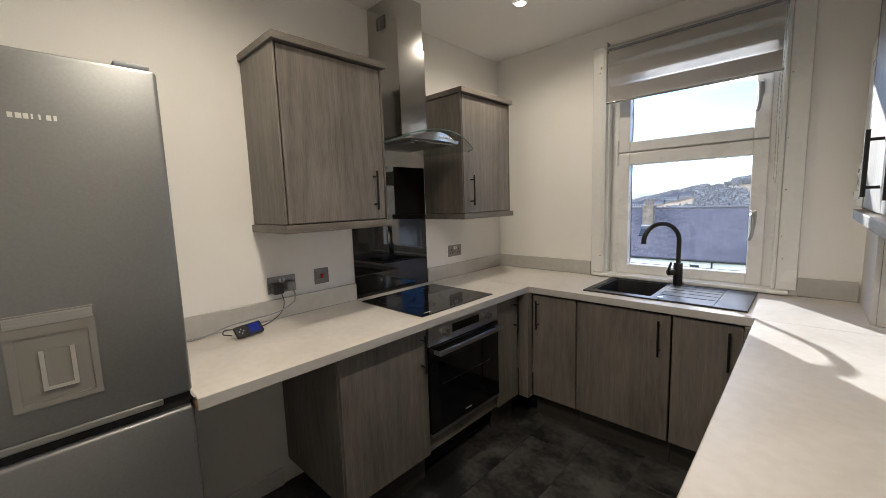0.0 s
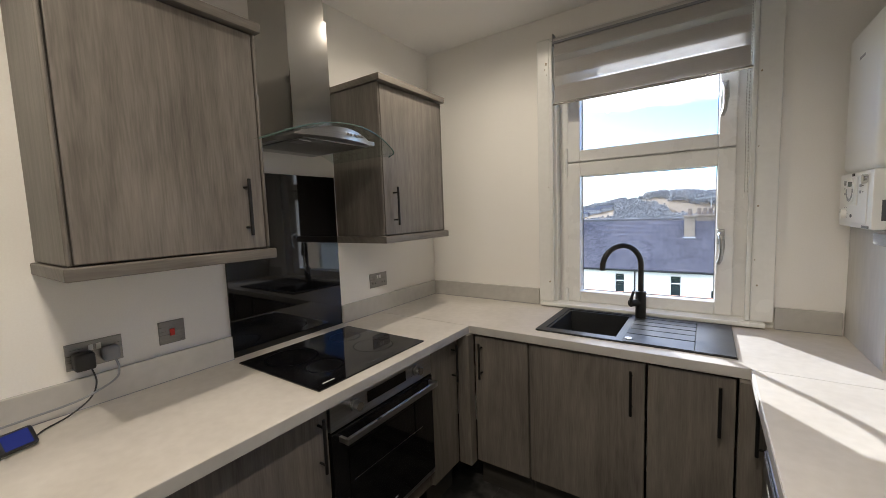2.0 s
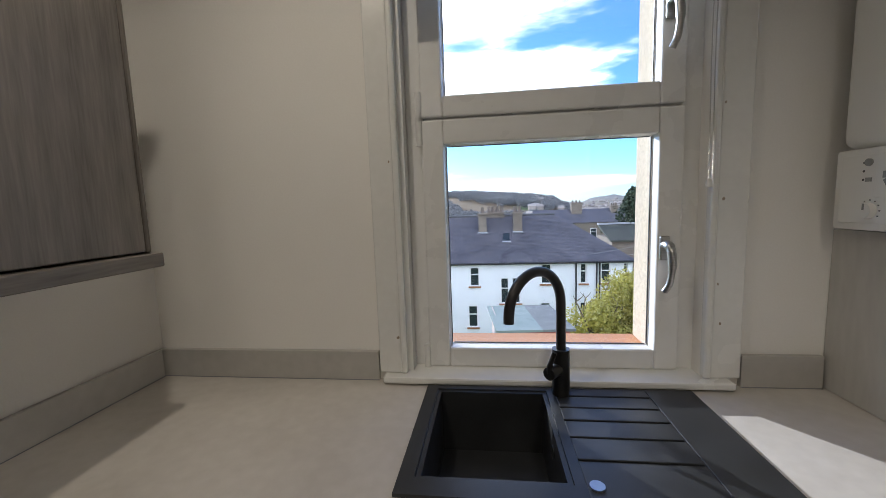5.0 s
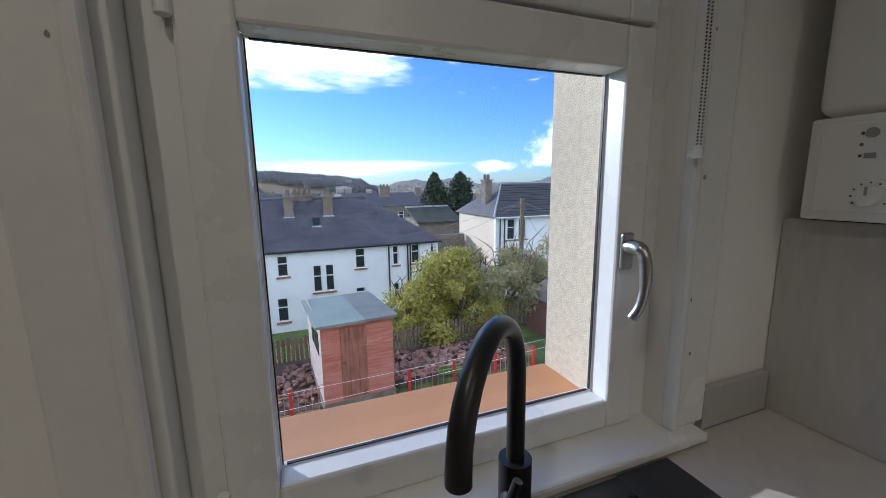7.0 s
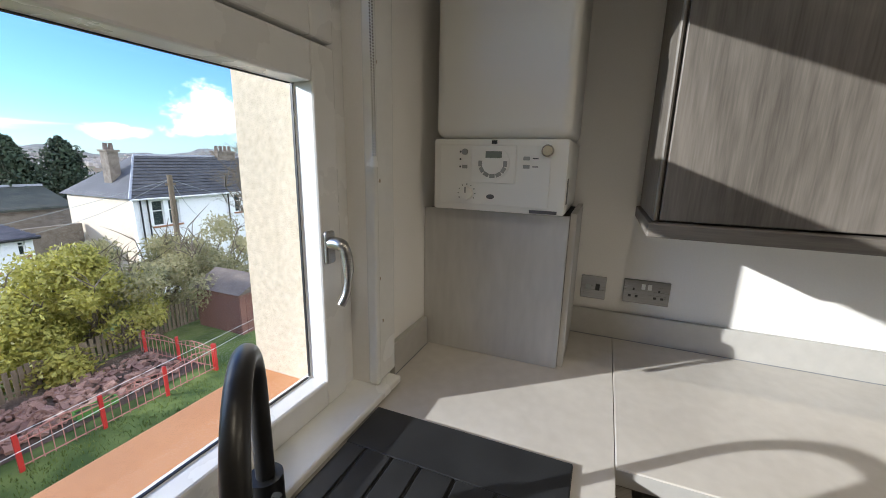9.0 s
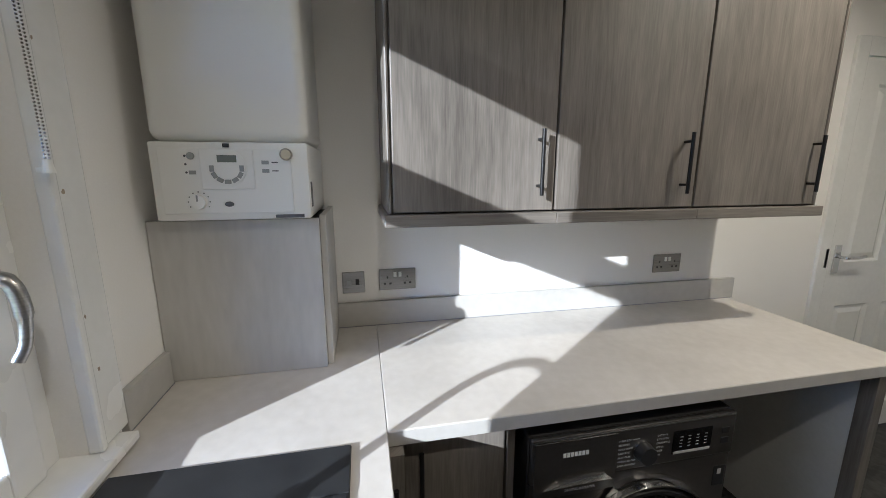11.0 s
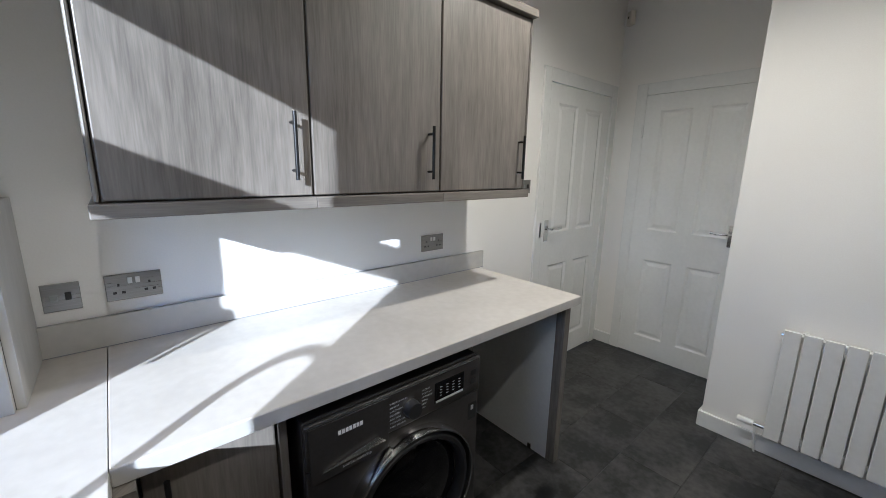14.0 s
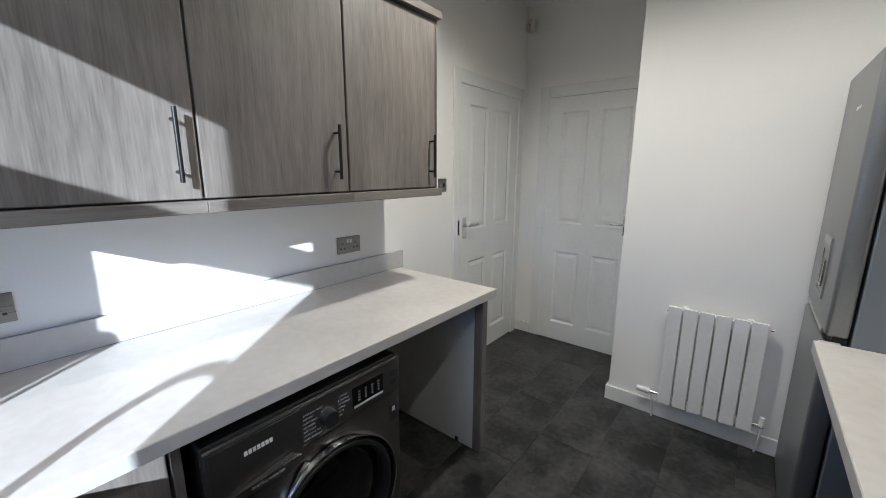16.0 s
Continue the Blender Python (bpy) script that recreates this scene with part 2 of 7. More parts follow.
    rr.inputs["To Min"].default_value, rr.inputs["To Max"].default_value = 0.36, 0.56
    links(nt, streak.outputs["Fac"], rr.inputs["Value"])
    links(nt, rr.outputs["Result"], p.inputs["Roughness"])
    bp = nt.nodes.new("ShaderNodeBump")
    bp.inputs["Strength"].default_value = 0.22
    bp.inputs["Distance"].default_value = 0.0006
    links(nt, pores.outputs["Fac"], bp.inputs["Height"])
    links(nt, bp.outputs["Normal"], p.inputs["Normal"])
    return m


M_WOOD = oak("grey_oak_laminate", "Z")
M_WOODH = oak("grey_oak_laminate_level", "Y")
M_WOODX = oak("grey_oak_laminate_cross", "X")
# plinth laminate painted darker than the doors for the shade under them
M_PLINTH = surface("shaded_plinth_laminate", (0.028, 0.025, 0.022), (0.055, 0.050, 0.045), 0.5, scale=4, stretch=(0.5, 0.5, 8), fine=60, bump=0.05)
M_PLATE = surface("satin_steel_plate", (0.25, 0.245, 0.24), (0.31, 0.305, 0.30), 0.3, 1.0, scale=5, stretch=(1, 1, 60), fine=40, bump=0)
M_TOP = surface("pale_stone_worktop", (0.53, 0.50, 0.46), (0.635, 0.605, 0.565), 0.44, scale=3.2, fine=30, bump=0.08, dist=0.0008, rough_var=0.1)
M_UPST = surface("pale_stone_edging", (0.43, 0.42, 0.40), (0.52, 0.505, 0.48), 0.5, scale=2.6, fine=28, bump=0.05, dist=0.0008)
M_BOXIN = surface("boxing_stone_panel", (0.46, 0.45, 0.43), (0.57, 0.555, 0.53), 0.5, scale=2.4, stretch=(2, 2, .5), fine=22, bump=0.05, dist=0.0008)
M_CARC = surface("pale_grey_carcass", (0.62, 0.63, 0.63), (0.7, 0.71, 0.71), 0.45, scale=3, fine=60, bump=0.03)
M_BLACK = plain("matt_black_metal", (0.012, 0.012, 0.013), 0.38, 0.3)
M_TAP = surface("matt_black_tap", (0.010, 0.010, 0.011), (0.018, 0.018, 0.019), 0.36, scale=20, fine=200, bump=0.03, dist=0.0004)
M_SINK = surface("black_composite", (0.016, 0.017, 0.019), (0.030, 0.032, 0.035), 0.42, scale=9, fine=320, bump=0.25, dist=0.0005)
M_STEEL = surface("brushed_steel", (0.55, 0.54, 0.52), (0.575, 0.565, 0.545), 0.15, 1.0, scale=5, stretch=(60, 60, 1), fine=40, bump=0, rough_var=0.015)
M_STEELH = surface("brushed_steel_level", (0.42, 0.42, 0.42), (0.55, 0.55, 0.55), 0.32, 1.0, scale=5, stretch=(1, 1, 60), fine=40, bump=0)
M_CHROME = plain("chrome", (0.72, 0.72, 0.72), 0.12, 1.0)
M_FRIDGE = surface("silver_fridge_skin", (0.25, 0.255, 0.26), (0.30, 0.305, 0.31), 0.40, 0.75, scale=1.5, stretch=(1, 1, 1), fine=140, bump=0.04, dist=0.0004)
M_FRSIDE = plain("grey_fridge_side", (0.22, 0.24, 0.26), 0.45, 0.2)
M_FRPANEL = plain("dispenser_plastic", (0.25, 0.24, 0.225), 0.3, 0.2)
M_BGLASS = plain("black_glass", (0.004, 0.004, 0.005), 0.035)
M_OVGLASS = plain("oven_door_glass", (0.006, 0.006, 0.007), 0.06)
M_DARK = plain("dark_gap", (0.01, 0.01, 0.01), 0.8)
M_RUBBER = plain("black_plastic", (0.018, 0.018, 0.02), 0.45)
M_WHITEP = plain("white_plastic", (0.80, 0.80, 0.775), 0.35)
M_GREYP = plain("grey_plastic", (0.30, 0.31, 0.31), 0.45)
M_MGREY = plain("mid_grey_cable", (0.24, 0.25, 0.27), 0.5)
M_RED = plain("red_plastic", (0.55, 0.03, 0.02), 0.4)
M_WASH = surface("graphite_metal", (0.062, 0.058, 0.056), (0.082, 0.077, 0.074), 0.34, 0.6, scale=2, fine=90, bump=0.02)
M_SCREEN = plain("blue_screen", (0.01, 0.014, 0.06), 0.15, emit=(0.05, 0.08, 0.5), strength=0.04)
M_LCD = plain("grey_display", (0.17, 0.19, 0.17), 0.25)
M_PRINT = plain("pale_print", (0.55, 0.55, 0.55), 0.5)
M_PRINTD = plain("dark_print", (0.10, 0.10, 0.11), 0.5)
M_TILE = surface("dark_slate_vinyl", (0.009, 0.0095, 0.010), (0.072, 0.070, 0.068), 0.36, scale=5.0, fine=34, bump=0.22, dist=0.002,
                 per_object=0.05, rough_var=0.14, contrast=(0.44, 0.62))
M_GROUT = plain("tile_joint", (0.055, 0.055, 0.055), 0.7)
M_GLASS = pane_glass("window_glass")
M_HOODGL = pane_glass("tinted_glass", (0.80, 0.86, 0.84), 1.5)
M_BAND = fabric("blind_band", (0.66, 0.64, 0.62), 0.42, 0.0)
M_SHEER = fabric("blind_sheer", (0.80, 0.79, 0.78), 0.55, 0.36)
M_LAMP = plain("lamp_lens", (1, 1, 1), 0.3, emit=(1.0, 0.86, 0.66), strength=14.0)
M_ROUGH = surface("cream_roughcast", (0.52, 0.44, 0.32), (0.68, 0.59, 0.46), 0.9, scale=60, fine=330, bump=0.8, dist=0.003)
M_EXSILL = surface("terracotta_paint", (0.55, 0.25, 0.10), (0.62, 0.30, 0.13), 0.6, scale=5, fine=60, bump=0.1)
M_HOUSEW = surface("white_render", (0.80, 0.81, 0.83), (0.88, 0.89, 0.90), 0.9, scale=0.8, fine=14, bump=0.3, dist=0.01)
M_FLATS = surface("grey_render", (0.22, 0.23, 0.25), (0.30, 0.31, 0.33), 0.9, scale=0.3, fine=3, bump=0)
M_CREAM = surface("cream_render", (0.66, 0.55, 0.43), (0.74, 0.64, 0.51), 0.9, scale=0.6, fine=14, bump=0.3, dist=0.01)
M_SLATE = surface("slate_roofing", (0.060, 0.058, 0.068), (0.165, 0.158, 0.178), 0.6, scale=0.7, stretch=(1, 1, 1), fine=9, bump=0.5, dist=0.03, islands=True, per_object=0.32)
M_TILER = surface("dark_roof_tile", (0.05, 0.05, 0.055), (0.10, 0.10, 0.11), 0.6, scale=1.0, fine=8, bump=0.3, dist=0.03)
M_STONE = surface("chimney_stone", (0.13, 0.105, 0.085), (0.27, 0.23, 0.185), 0.9, scale=3, fine=20, bump=0.5, dist=0.02)
M_POT = surface("clay_pot", (0.10, 0.08, 0.07), (0.2, 0.16, 0.13), 0.8, scale=5, fine=30, bump=0.2)
M_SANDSILL = plain("sandstone_sill", (0.32, 0.15, 0.07), 0.8)
M_WINPANE = plain("dark_window_pane", (0.03, 0.04, 0.045), 0.08)
M_LEAD = plain("pale_lead", (0.34, 0.35, 0.38), 0.6)
M_PIPE = plain("black_pipe", (0.015, 0.015, 0.018), 0.5)
M_SHED = surface("flaking_red_boards", (0.40, 0.085, 0.06), (0.60, 0.27, 0.21), 0.8, scale=3.0, stretch=(0.8, 0.8, 6), fine=20, bump=0.4, dist=0.01, per_object=0.12)
# paler boards for the shed's left side: the sun on it put into the colour
M_SHEDPALE = surface("sunlit_side_boards", (0.42, 0.30, 0.25), (0.62, 0.55, 0.50), 0.85, scale=3.0, stretch=(0.8, 0.8, 6), fine=20, bump=0.4, dist=0.01, per_object=0.1)
M_BROWNB = surface("brown_stained_boards", (0.15, 0.065, 0.05), (0.25, 0.12, 0.09), 0.85, scale=3.0, stretch=(4, 4, 0.8), fine=20, bump=0.3, dist=0.01, per_object=0.1)
M_FELT = surface("green_grey_felt", (0.17, 0.22, 0.205), (0.24, 0.285, 0.265), 0.9, scale=2, fine=30, bump=0.3, dist=0.01)
M_FELT2 = surface("grey_felt", (0.13, 0.14, 0.138), (0.19, 0.2, 0.195), 0.9, scale=2, fine=30, bump=0.3, dist=0.01)
M_REDIRON = plain("red_painted_iron", (0.50, 0.035, 0.03), 0.45)
M_RUST = surface("rusty_pink_iron", (0.33, 0.12, 0.10), (0.52, 0.25, 0.20), 0.7, scale=20, fine=90, bump=0.2)
M_FENCE = surface("weathered_fence_wood", (0.10, 0.07, 0.045), (0.24, 0.19, 0.13), 0.9, scale=4, stretch=(3, 3, 0.6), fine=30, bump=0.3, dist=0.01, per_object=0.1)
M_LEAF = surface("spring_leaves", (0.24, 0.235, 0.035), (0.62, 0.57, 0.15), 0.6, scale=0.8, fine=6, bump=0, islands=True, per_object=0.35)
M_LEAF2 = surface("olive_leaves", (0.23, 0.22, 0.10), (0.52, 0.47, 0.25), 0.6, scale=0.8, fine=6, bump=0, islands=True, per_object=0.35)
M_CONIF = surface("conifer_leaves", (0.012, 0.025, 0.012), (0.05, 0.075, 0.035), 0.8, scale=1, fine=8, bump=0, islands=True, per_object=0.3)
# bare brown woods lightened to blue-grey, putting distance haze into the colour
M_WOODS = surface("hazed_bare_woodland", (0.14, 0.15, 0.16), (0.27, 0.27, 0.27), 0.9, scale=0.05, fine=0.4, bump=0, islands=True, per_object=0.3)
M_BARK = surface("bark", (0.10, 0.075, 0.05), (0.22, 0.18, 0.13), 0.9, scale=6, fine=40, bump=0.3)
M_RUBBLE = surface("brick_rubble", (0.16, 0.08, 0.06), (0.40, 0.25, 0.20), 0.9, scale=3, fine=20, bump=0.4, dist=0.01, islands=True, per_object=0.4)
M_GRASS = surface("grass_blades", (0.08, 0.12, 0.025), (0.24, 0.29, 0.07), 0.7, scale=0.7, fine=6, bump=0, islands=True, per_object=0.3)
for leafy in (M_LEAF, M_LEAF2, M_GRASS):
    nt_ = leafy.node_tree
    p_ = nt_.nodes["Principled BSDF"]
    tr_ = nt_.nodes.new("ShaderNodeBsdfTranslucent")
    mx_ = nt_.nodes.new("ShaderNodeMixShader")
    mx_.inputs["Fac"].default_value = 0.45
    links(nt_, p_.inputs["Base Color"].links[0].from_socket, tr_.inputs["Color"])
    links(nt_, p_.outputs[0], mx_.inputs[1])
    links(nt_, tr_.outputs[0], mx_.inputs[2])
    links(nt_, mx_.outputs[0], nt_.nodes["Material Output"].inputs["Surface"])
M_SOIL = surface("garden_soil", (0.05, 0.035, 0.026), (0.15, 0.10, 0.075), 0.95, scale=2.5, fine=20, bump=0.6, dist=0.03)
M_GREEND = plain("green_plastic", (0.09, 0.22, 0.04), 0.5)

# ---- mesh helpers ----


def thing(name, base, label, category, group="", kind=""):
    ob = new(name)
    ob.location = base
    ob.empty_display_size = 0.05
    ob["base"] = [float(v) for v in base]
    return tagged(ob, label, category, group, kind)


def finish(bm, mat, name, smooth=False):
    bmesh.ops.recalc_face_normals(bm, faces=bm.faces)
    me = bpy.data.meshes.new(name)
    bm.to_mesh(me)
    bm.free()
    me.materials.append(mat)
    if smooth:
        for p in me.polygons:
            p.use_smooth = True
        me.set_sharp_from_angle(angle=radians(35))
    return me


def part(name, bm, mat, parent, label="", smooth=False):
    """One mesh under a thing or under a part, built in world places."""
    top = parent
    while top.parent:
        top = top.parent
    off = Vector(top["base"]) if "base" in top else Vector((0, 0, 0))
    bmesh.ops.translate(bm, verts=bm.verts, vec=-off)
    ob = new(name, finish(bm, mat, name, smooth))
    ob.parent = parent
    return tagged(ob, label)


def solid(name, bm, mat, label, category, kind="", group="", smooth=False):
    """A thing that is one mesh."""
    ob = new(name, finish(bm, mat, name, smooth))
    return tagged(ob, label, category, group, kind)


def box(bm, x0, x1, y0, y1, z0, z1, bevel=0.0, seg=2):
    m = Matrix.LocRotScale(((x0 + x1) / 2, (y0 + y1) / 2, (z0 + z1) / 2), None, (abs(x1 - x0), abs(y1 - y0), abs(z1 - z0)))
    vs = bmesh.ops.create_cube(bm, size=1, matrix=m)["verts"]
    if bevel:
        es = list({e for v in vs for e in v.link_edges})
        bmesh.ops.bevel(bm, geom=es, offset=bevel, segments=seg, affect='EDGES', profile=0.5)
    return bm


def B(x0, x1, y0, y1, z0, z1, bevel=0.0, seg=2):
    return box(bmesh.new(), x0, x1, y0, y1, z0, z1, bevel, seg)


def cyl(bm, a, b, r0, r1=None, n=20, caps=True):
    a, b = Vector(a), Vector(b)
    d = b - a
    m = Matrix.Translation((a + b) / 2) @ d.to_track_quat('Z', 'Y').to_matrix().to_4x4()
    bmesh.ops.create_cone(bm, cap_ends=caps, segments=n, radius1=r0, radius2=r0 if r1 is None else r1, depth=d.length, matrix=m)
    return bm


def C(a, b, r0, r1=None, n=20):
    return cyl(bmesh.new(), a, b, r0, r1, n)


def tube(bm, pts, r, n=10, cap=True):
    """A round bar swept along points."""
    pts = [Vector(p) for p in pts]
    rings = []
    up = Vector((0.3, 0.2, 0.93))
    for i, p in enumerate(pts):
        t = (pts[min(i + 1, len(pts) - 1)] - pts[max(i - 1, 0)]).normalized()
        side = up.cross(t)
        if side.length < 1e-3:
            side = Vector((1, 0, 0)).cross(t)
        side.normalize()
        up = t.cross(side).normalized()
        rr = r[i] if isinstance(r, (list, tuple)) else r
        rings.append([bm.verts.new(p + rr * (math.cos(a) * side + math.sin(a) * up)) for a in [2 * math.pi * k / n for k in range(n)]])
    for p, q in zip(rings, rings[1:]):
        for k in range(n):
            bm.faces.new((p[k], p[(k + 1) % n], q[(k + 1) % n], q[k]))
    if cap:
        bm.faces.new(rings[0][::-1])
        bm.faces.new(rings[-1])
    return bm


def smooth_path(pts, n=6):
    """Catmull-Rom through the points."""
    pts = [Vector(p) for p in pts]
    ext = [2 * pts[0] - pts[1]] + pts + [2 * pts[-1] - pts[-2]]
    out = []
    for i in range(1, len(ext) - 2):
        a, b, c, d = ext[i - 1:i + 3]
        for k in range(n):
            t = k / n
            out.append(0.5 * (2 * b + (c - a) * t + (2 * a - 5 * b + 4 * c - d) * t * t + (3 * b - a - 3 * c + d) * t ** 3))
    return out + [pts[-1]]


def holed(place, us, ws, holes, depth):
    """A slab over u and w with rectangular holes through it; place(u, w, d) gives the world point."""
    us = sorted({*us, *[h[0] for h in holes], *[h[1] for h in holes]})
    ws = sorted({*ws, *[h[2] for h in holes], *[h[3] for h in holes]})
    bm = bmesh.new()

    def empty(i, j):
        if i < 0 or j < 0 or i >= len(us) - 1 or j >= len(ws) - 1:
            return True
        u, w = (us[i] + us[i + 1]) / 2, (ws[j] + ws[j + 1]) / 2
        return any(h[0] < u < h[1] and h[2] < w < h[3] for h in holes)

    def quad(*pts):
        bm.faces.new([bm.verts.new(place(*p)) for p in pts])

    for i in range(len(us) - 1):
        for j in range(len(ws) - 1):
            if empty(i, j):
                continue
            a, b, c, d = us[i], us[i + 1], ws[j], ws[j + 1]
            quad((a, c, 0), (b, c, 0), (b, d, 0), (a, d, 0))
            quad((a, c, depth), (a, d, depth), (b, d, depth), (b, c, depth))
            if empty(i - 1, j):
                quad((a, c, 0), (a, d, 0), (a, d, depth), (a, c, depth))
            if empty(i + 1, j):
                quad((b, c, 0), (b, c, depth), (b, d, depth), (b, d, 0))
            if empty(i, j - 1):
                quad((a, c, 0), (a, c, depth), (b, c, depth), (b, c, 0))
            if empty(i, j + 1):
                quad((a, d, 0), (b, d, 0), (b, d, depth), (a, d, depth))
    bmesh.ops.remove_doubles(bm, verts=bm.verts, dist=1e-5)
    return bm


def words(text, size, m, mat, name, parent):
    """Lettering with the built-in font, as a mesh under its thing."""
    cu = bpy.data.curves.new("lettering", 'FONT')
    cu.body, cu.size, cu.extrude, cu.resolution_u = text, size, 0.0003, 1
    cu.align_x, cu.align_y = 'LEFT', 'CENTER'
    tmp = new("lettering", cu)
    me = bpy.data.meshes.new_from_object(tmp.evaluated_get(bpy.context.evaluated_depsgraph_get()))
    bpy.data.objects.remove(tmp)
    bpy.data.curves.remove(cu)
    bm = bmesh.new()
    bm.from_mesh(me)
    bpy.data.meshes.remove(me)
    bmesh.ops.transform(bm, matrix=m, verts=bm.verts)
    return part(name, bm, mat, parent)


# ---- the room's shell ----
W, H, BACK, NIB_X, NIB_Y = 2.50, 2.60, -3.85, 1.47, -3.21
OP_X0, OP_X1, OP_Z0, OP_Z1 = 0.90, 1.83, 0.915, 2.42

floor = solid("floor", B(-0.1, W + 0.1, BACK - 0.1, 0.1, -0.15, -0.003), M_GROUT, "dark slate-effect vinyl tile floor", "floor", "structure")
HP = 2.76
solid("ceiling", B(-0.15, W + 0.15, NIB_Y, 0.12, H, H + 0.25), M_CEIL, "white painted plaster ceiling", "ceiling", "structure")
solid("ceiling_lobby", B(NIB_X - 0.15, W + 0.15, BACK - 0.15, NIB_Y - 0.001, HP, HP + 0.12), M_CEIL, "higher white plaster ceiling by the doors", "ceiling", "structure")
solid("wall_west", B(-0.15, 0, NIB_Y - 0.02, 0.12, -0.15, H), M_WALL, "cream painted plaster wall behind the hob", "wall", "structure")
wall_n = solid("wall_north", holed(lambda u, w, d: (u, d, w), (-0.0, W + 0.15), (-0.15, H), [(OP_X0, OP_X1, OP_Z0, OP_Z1)], 0.12), M_WALL,
               "cream painted plaster wall with the window", "wall", "structure")
solid("wall_outside", holed(lambda u, w, d: (u, 0.123 + d, w), (-3.0, W + 3.0), (-3.8, H + 1.5), [(0.875, 1.735, 0.945, 2.45)], 0.175), M_ROUGH,
      "cream roughcast outer wall round the window", "wall", "structure")
D1Y0, D1Y1, DH = -2.925, -3.735, 2.04
solid("wall_east", holed(lambda u, w, d: (W + d, u, w), (BACK - 0.15, 0), (-0.15, HP), [(D1Y1 - 0.01, D1Y0 + 0.01, -0.2, DH + 0.01)], 0.15), M_WALL,
      "pale painted plaster wall behind the long worktop", "wall", "structure")
D2X0, D2X1 = 1.52, 2.268
solid("wall_south", holed(lambda u, w, d: (u, BACK - d, w), (NIB_X - 0.15, W), (-0.15, HP), [(D2X0 - 0.01, D2X1 + 0.01, -0.2, DH + 0.01)], 0.15), M_WALL,
      "pale painted wall round the inner door", "wall", "structure")
solid("wall_nib", B(-0.15, NIB_X, BACK - 0.15, NIB_Y - 0.0005, -0.15, HP, 0.004), M_WALL, "white painted wall behind the radiator", "wall", "structure")
solid("wall_closing", B(-0.15, W + 0.6, BACK - 0.75, BACK - 0.6, -0.15, H), M_WALL, "plain wall beyond the inner door", "wall", "structure")

bb = bmesh.new()
box(bb, 0.0, NIB_X + 0.016, NIB_Y, NIB_Y + 0.016, 0, 0.095, 0.004)
solid("baseboard", bb, M_GLOSS, "white gloss baseboard below the radiator", "baseboard", "structure")
bb = bmesh.new()
box(bb, NIB_X, NIB_X + 0.016, BACK, NIB_Y - 0.001, 0, 0.095, 0.004)
solid("baseboard", bb, M_GLOSS, "short white gloss baseboard beside the inner door", "baseboard", "structure")
bb = bmesh.new()
box(bb, D2X1 + 0.085, W, BACK, BACK + 0.016, 0, 0.095, 0.004)
solid("baseboard", bb, M_GLOSS, "white gloss baseboard in the corner between the doors", "baseboard", "structure")
bb = bmesh.new()
box(bb, 0, 0.016, -3.2, -2.02, 0, 0.095, 0.004)
solid("baseboard", bb, M_GLOSS, "white gloss baseboard behind the fridge", "baseboard", "structure")


def panel_door(name, label, place, width, handle_u, hinge_u):
    """A moulded four-panel door; place(u, w, d): u along, w up, d out of the face into the room."""
    top = thing(name, place(width / 2, 0, 0), label, "door", kind="structure")
    cols = [(0.115, width / 2 - 0.05), (width / 2 + 0.05, width - 0.115)]
    rows = [(0.17, 0.80), (1.04, 1.92)]
    holes = [(a, b, c, d) for a, b in cols for c, d in rows]
    part("leaf", holed(lambda u, w, d: place(u, w, -d), (0.002, width - 0.002), (0.008, DH - 0.003), holes, 0.036), M_GLOSS, top, "white gloss moulded door leaf")
    for a, b, c, d in holes:
        bm = bmesh.new()
        rings = []
        for inset, depth in ((0, -0.001), (0.012, -0.011), (0.022, -0.011), (0.045, -0.003)):
            rings.append([bm.verts.new(place(u, w, depth)) for u, w in ((a + inset, c + inset), (b - inset, c + inset), (b - inset, d - inset), (a + inset, d - inset))])
        for p, q in zip(rings, rings[1:]):
            for k in range(4):
                bm.faces.new((p[k], p[(k + 1) % 4], q[(k + 1) % 4], q[k]))
        bm.faces.new(rings[-1])
        back = [bm.verts.new(place(u, w, -0.03)) for u, w in ((a, c), (b, c), (b, d), (a, d))]
        bm.faces.new(back)
        for k in range(4):
            bm.faces.new((rings[0][k], rings[0][(k + 1) % 4], back[(k + 1) % 4], back[k]))
        part("panel", bm, M_GLOSS, top)
    sgn = 1 if hinge_u > handle_u else -1
    bm = bmesh.new()
    pts = [place(handle_u - 0.021, 0.985, 0.0), place(handle_u + 0.021, 1.135, 0.007)]
    box(bm, *[v for k in range(3) for v in sorted((pts[0][k], pts[1][k]))], 0.003)
    plate = part("handle_plate", bm, M_CHROME, top, "chrome lever handle backplate")
    bm = tube(bmesh.new(), smooth_path([place(handle_u, 1.075, 0.004), place(handle_u, 1.075, 0.045), place(handle_u + sgn * 0.02, 1.077, 0.055),
                                        place(handle_u + sgn * 0.07, 1.074, 0.053), place(handle_u + sgn * 0.115, 1.08, 0.052)], 4), 0.0085, 10)
    part("handle", bm, M_CHROME, plate, "chrome lever", smooth=True)
    for w in (0.28, 1.78):
        part("hinge", C(place(hinge_u + sgn * 0.003, w - 0.045, 0.004), place(hinge_u + sgn * 0.003, w + 0.045, 0.004), 0.007, n=10), M_GLOSS, top, "painted hinge")
    return top


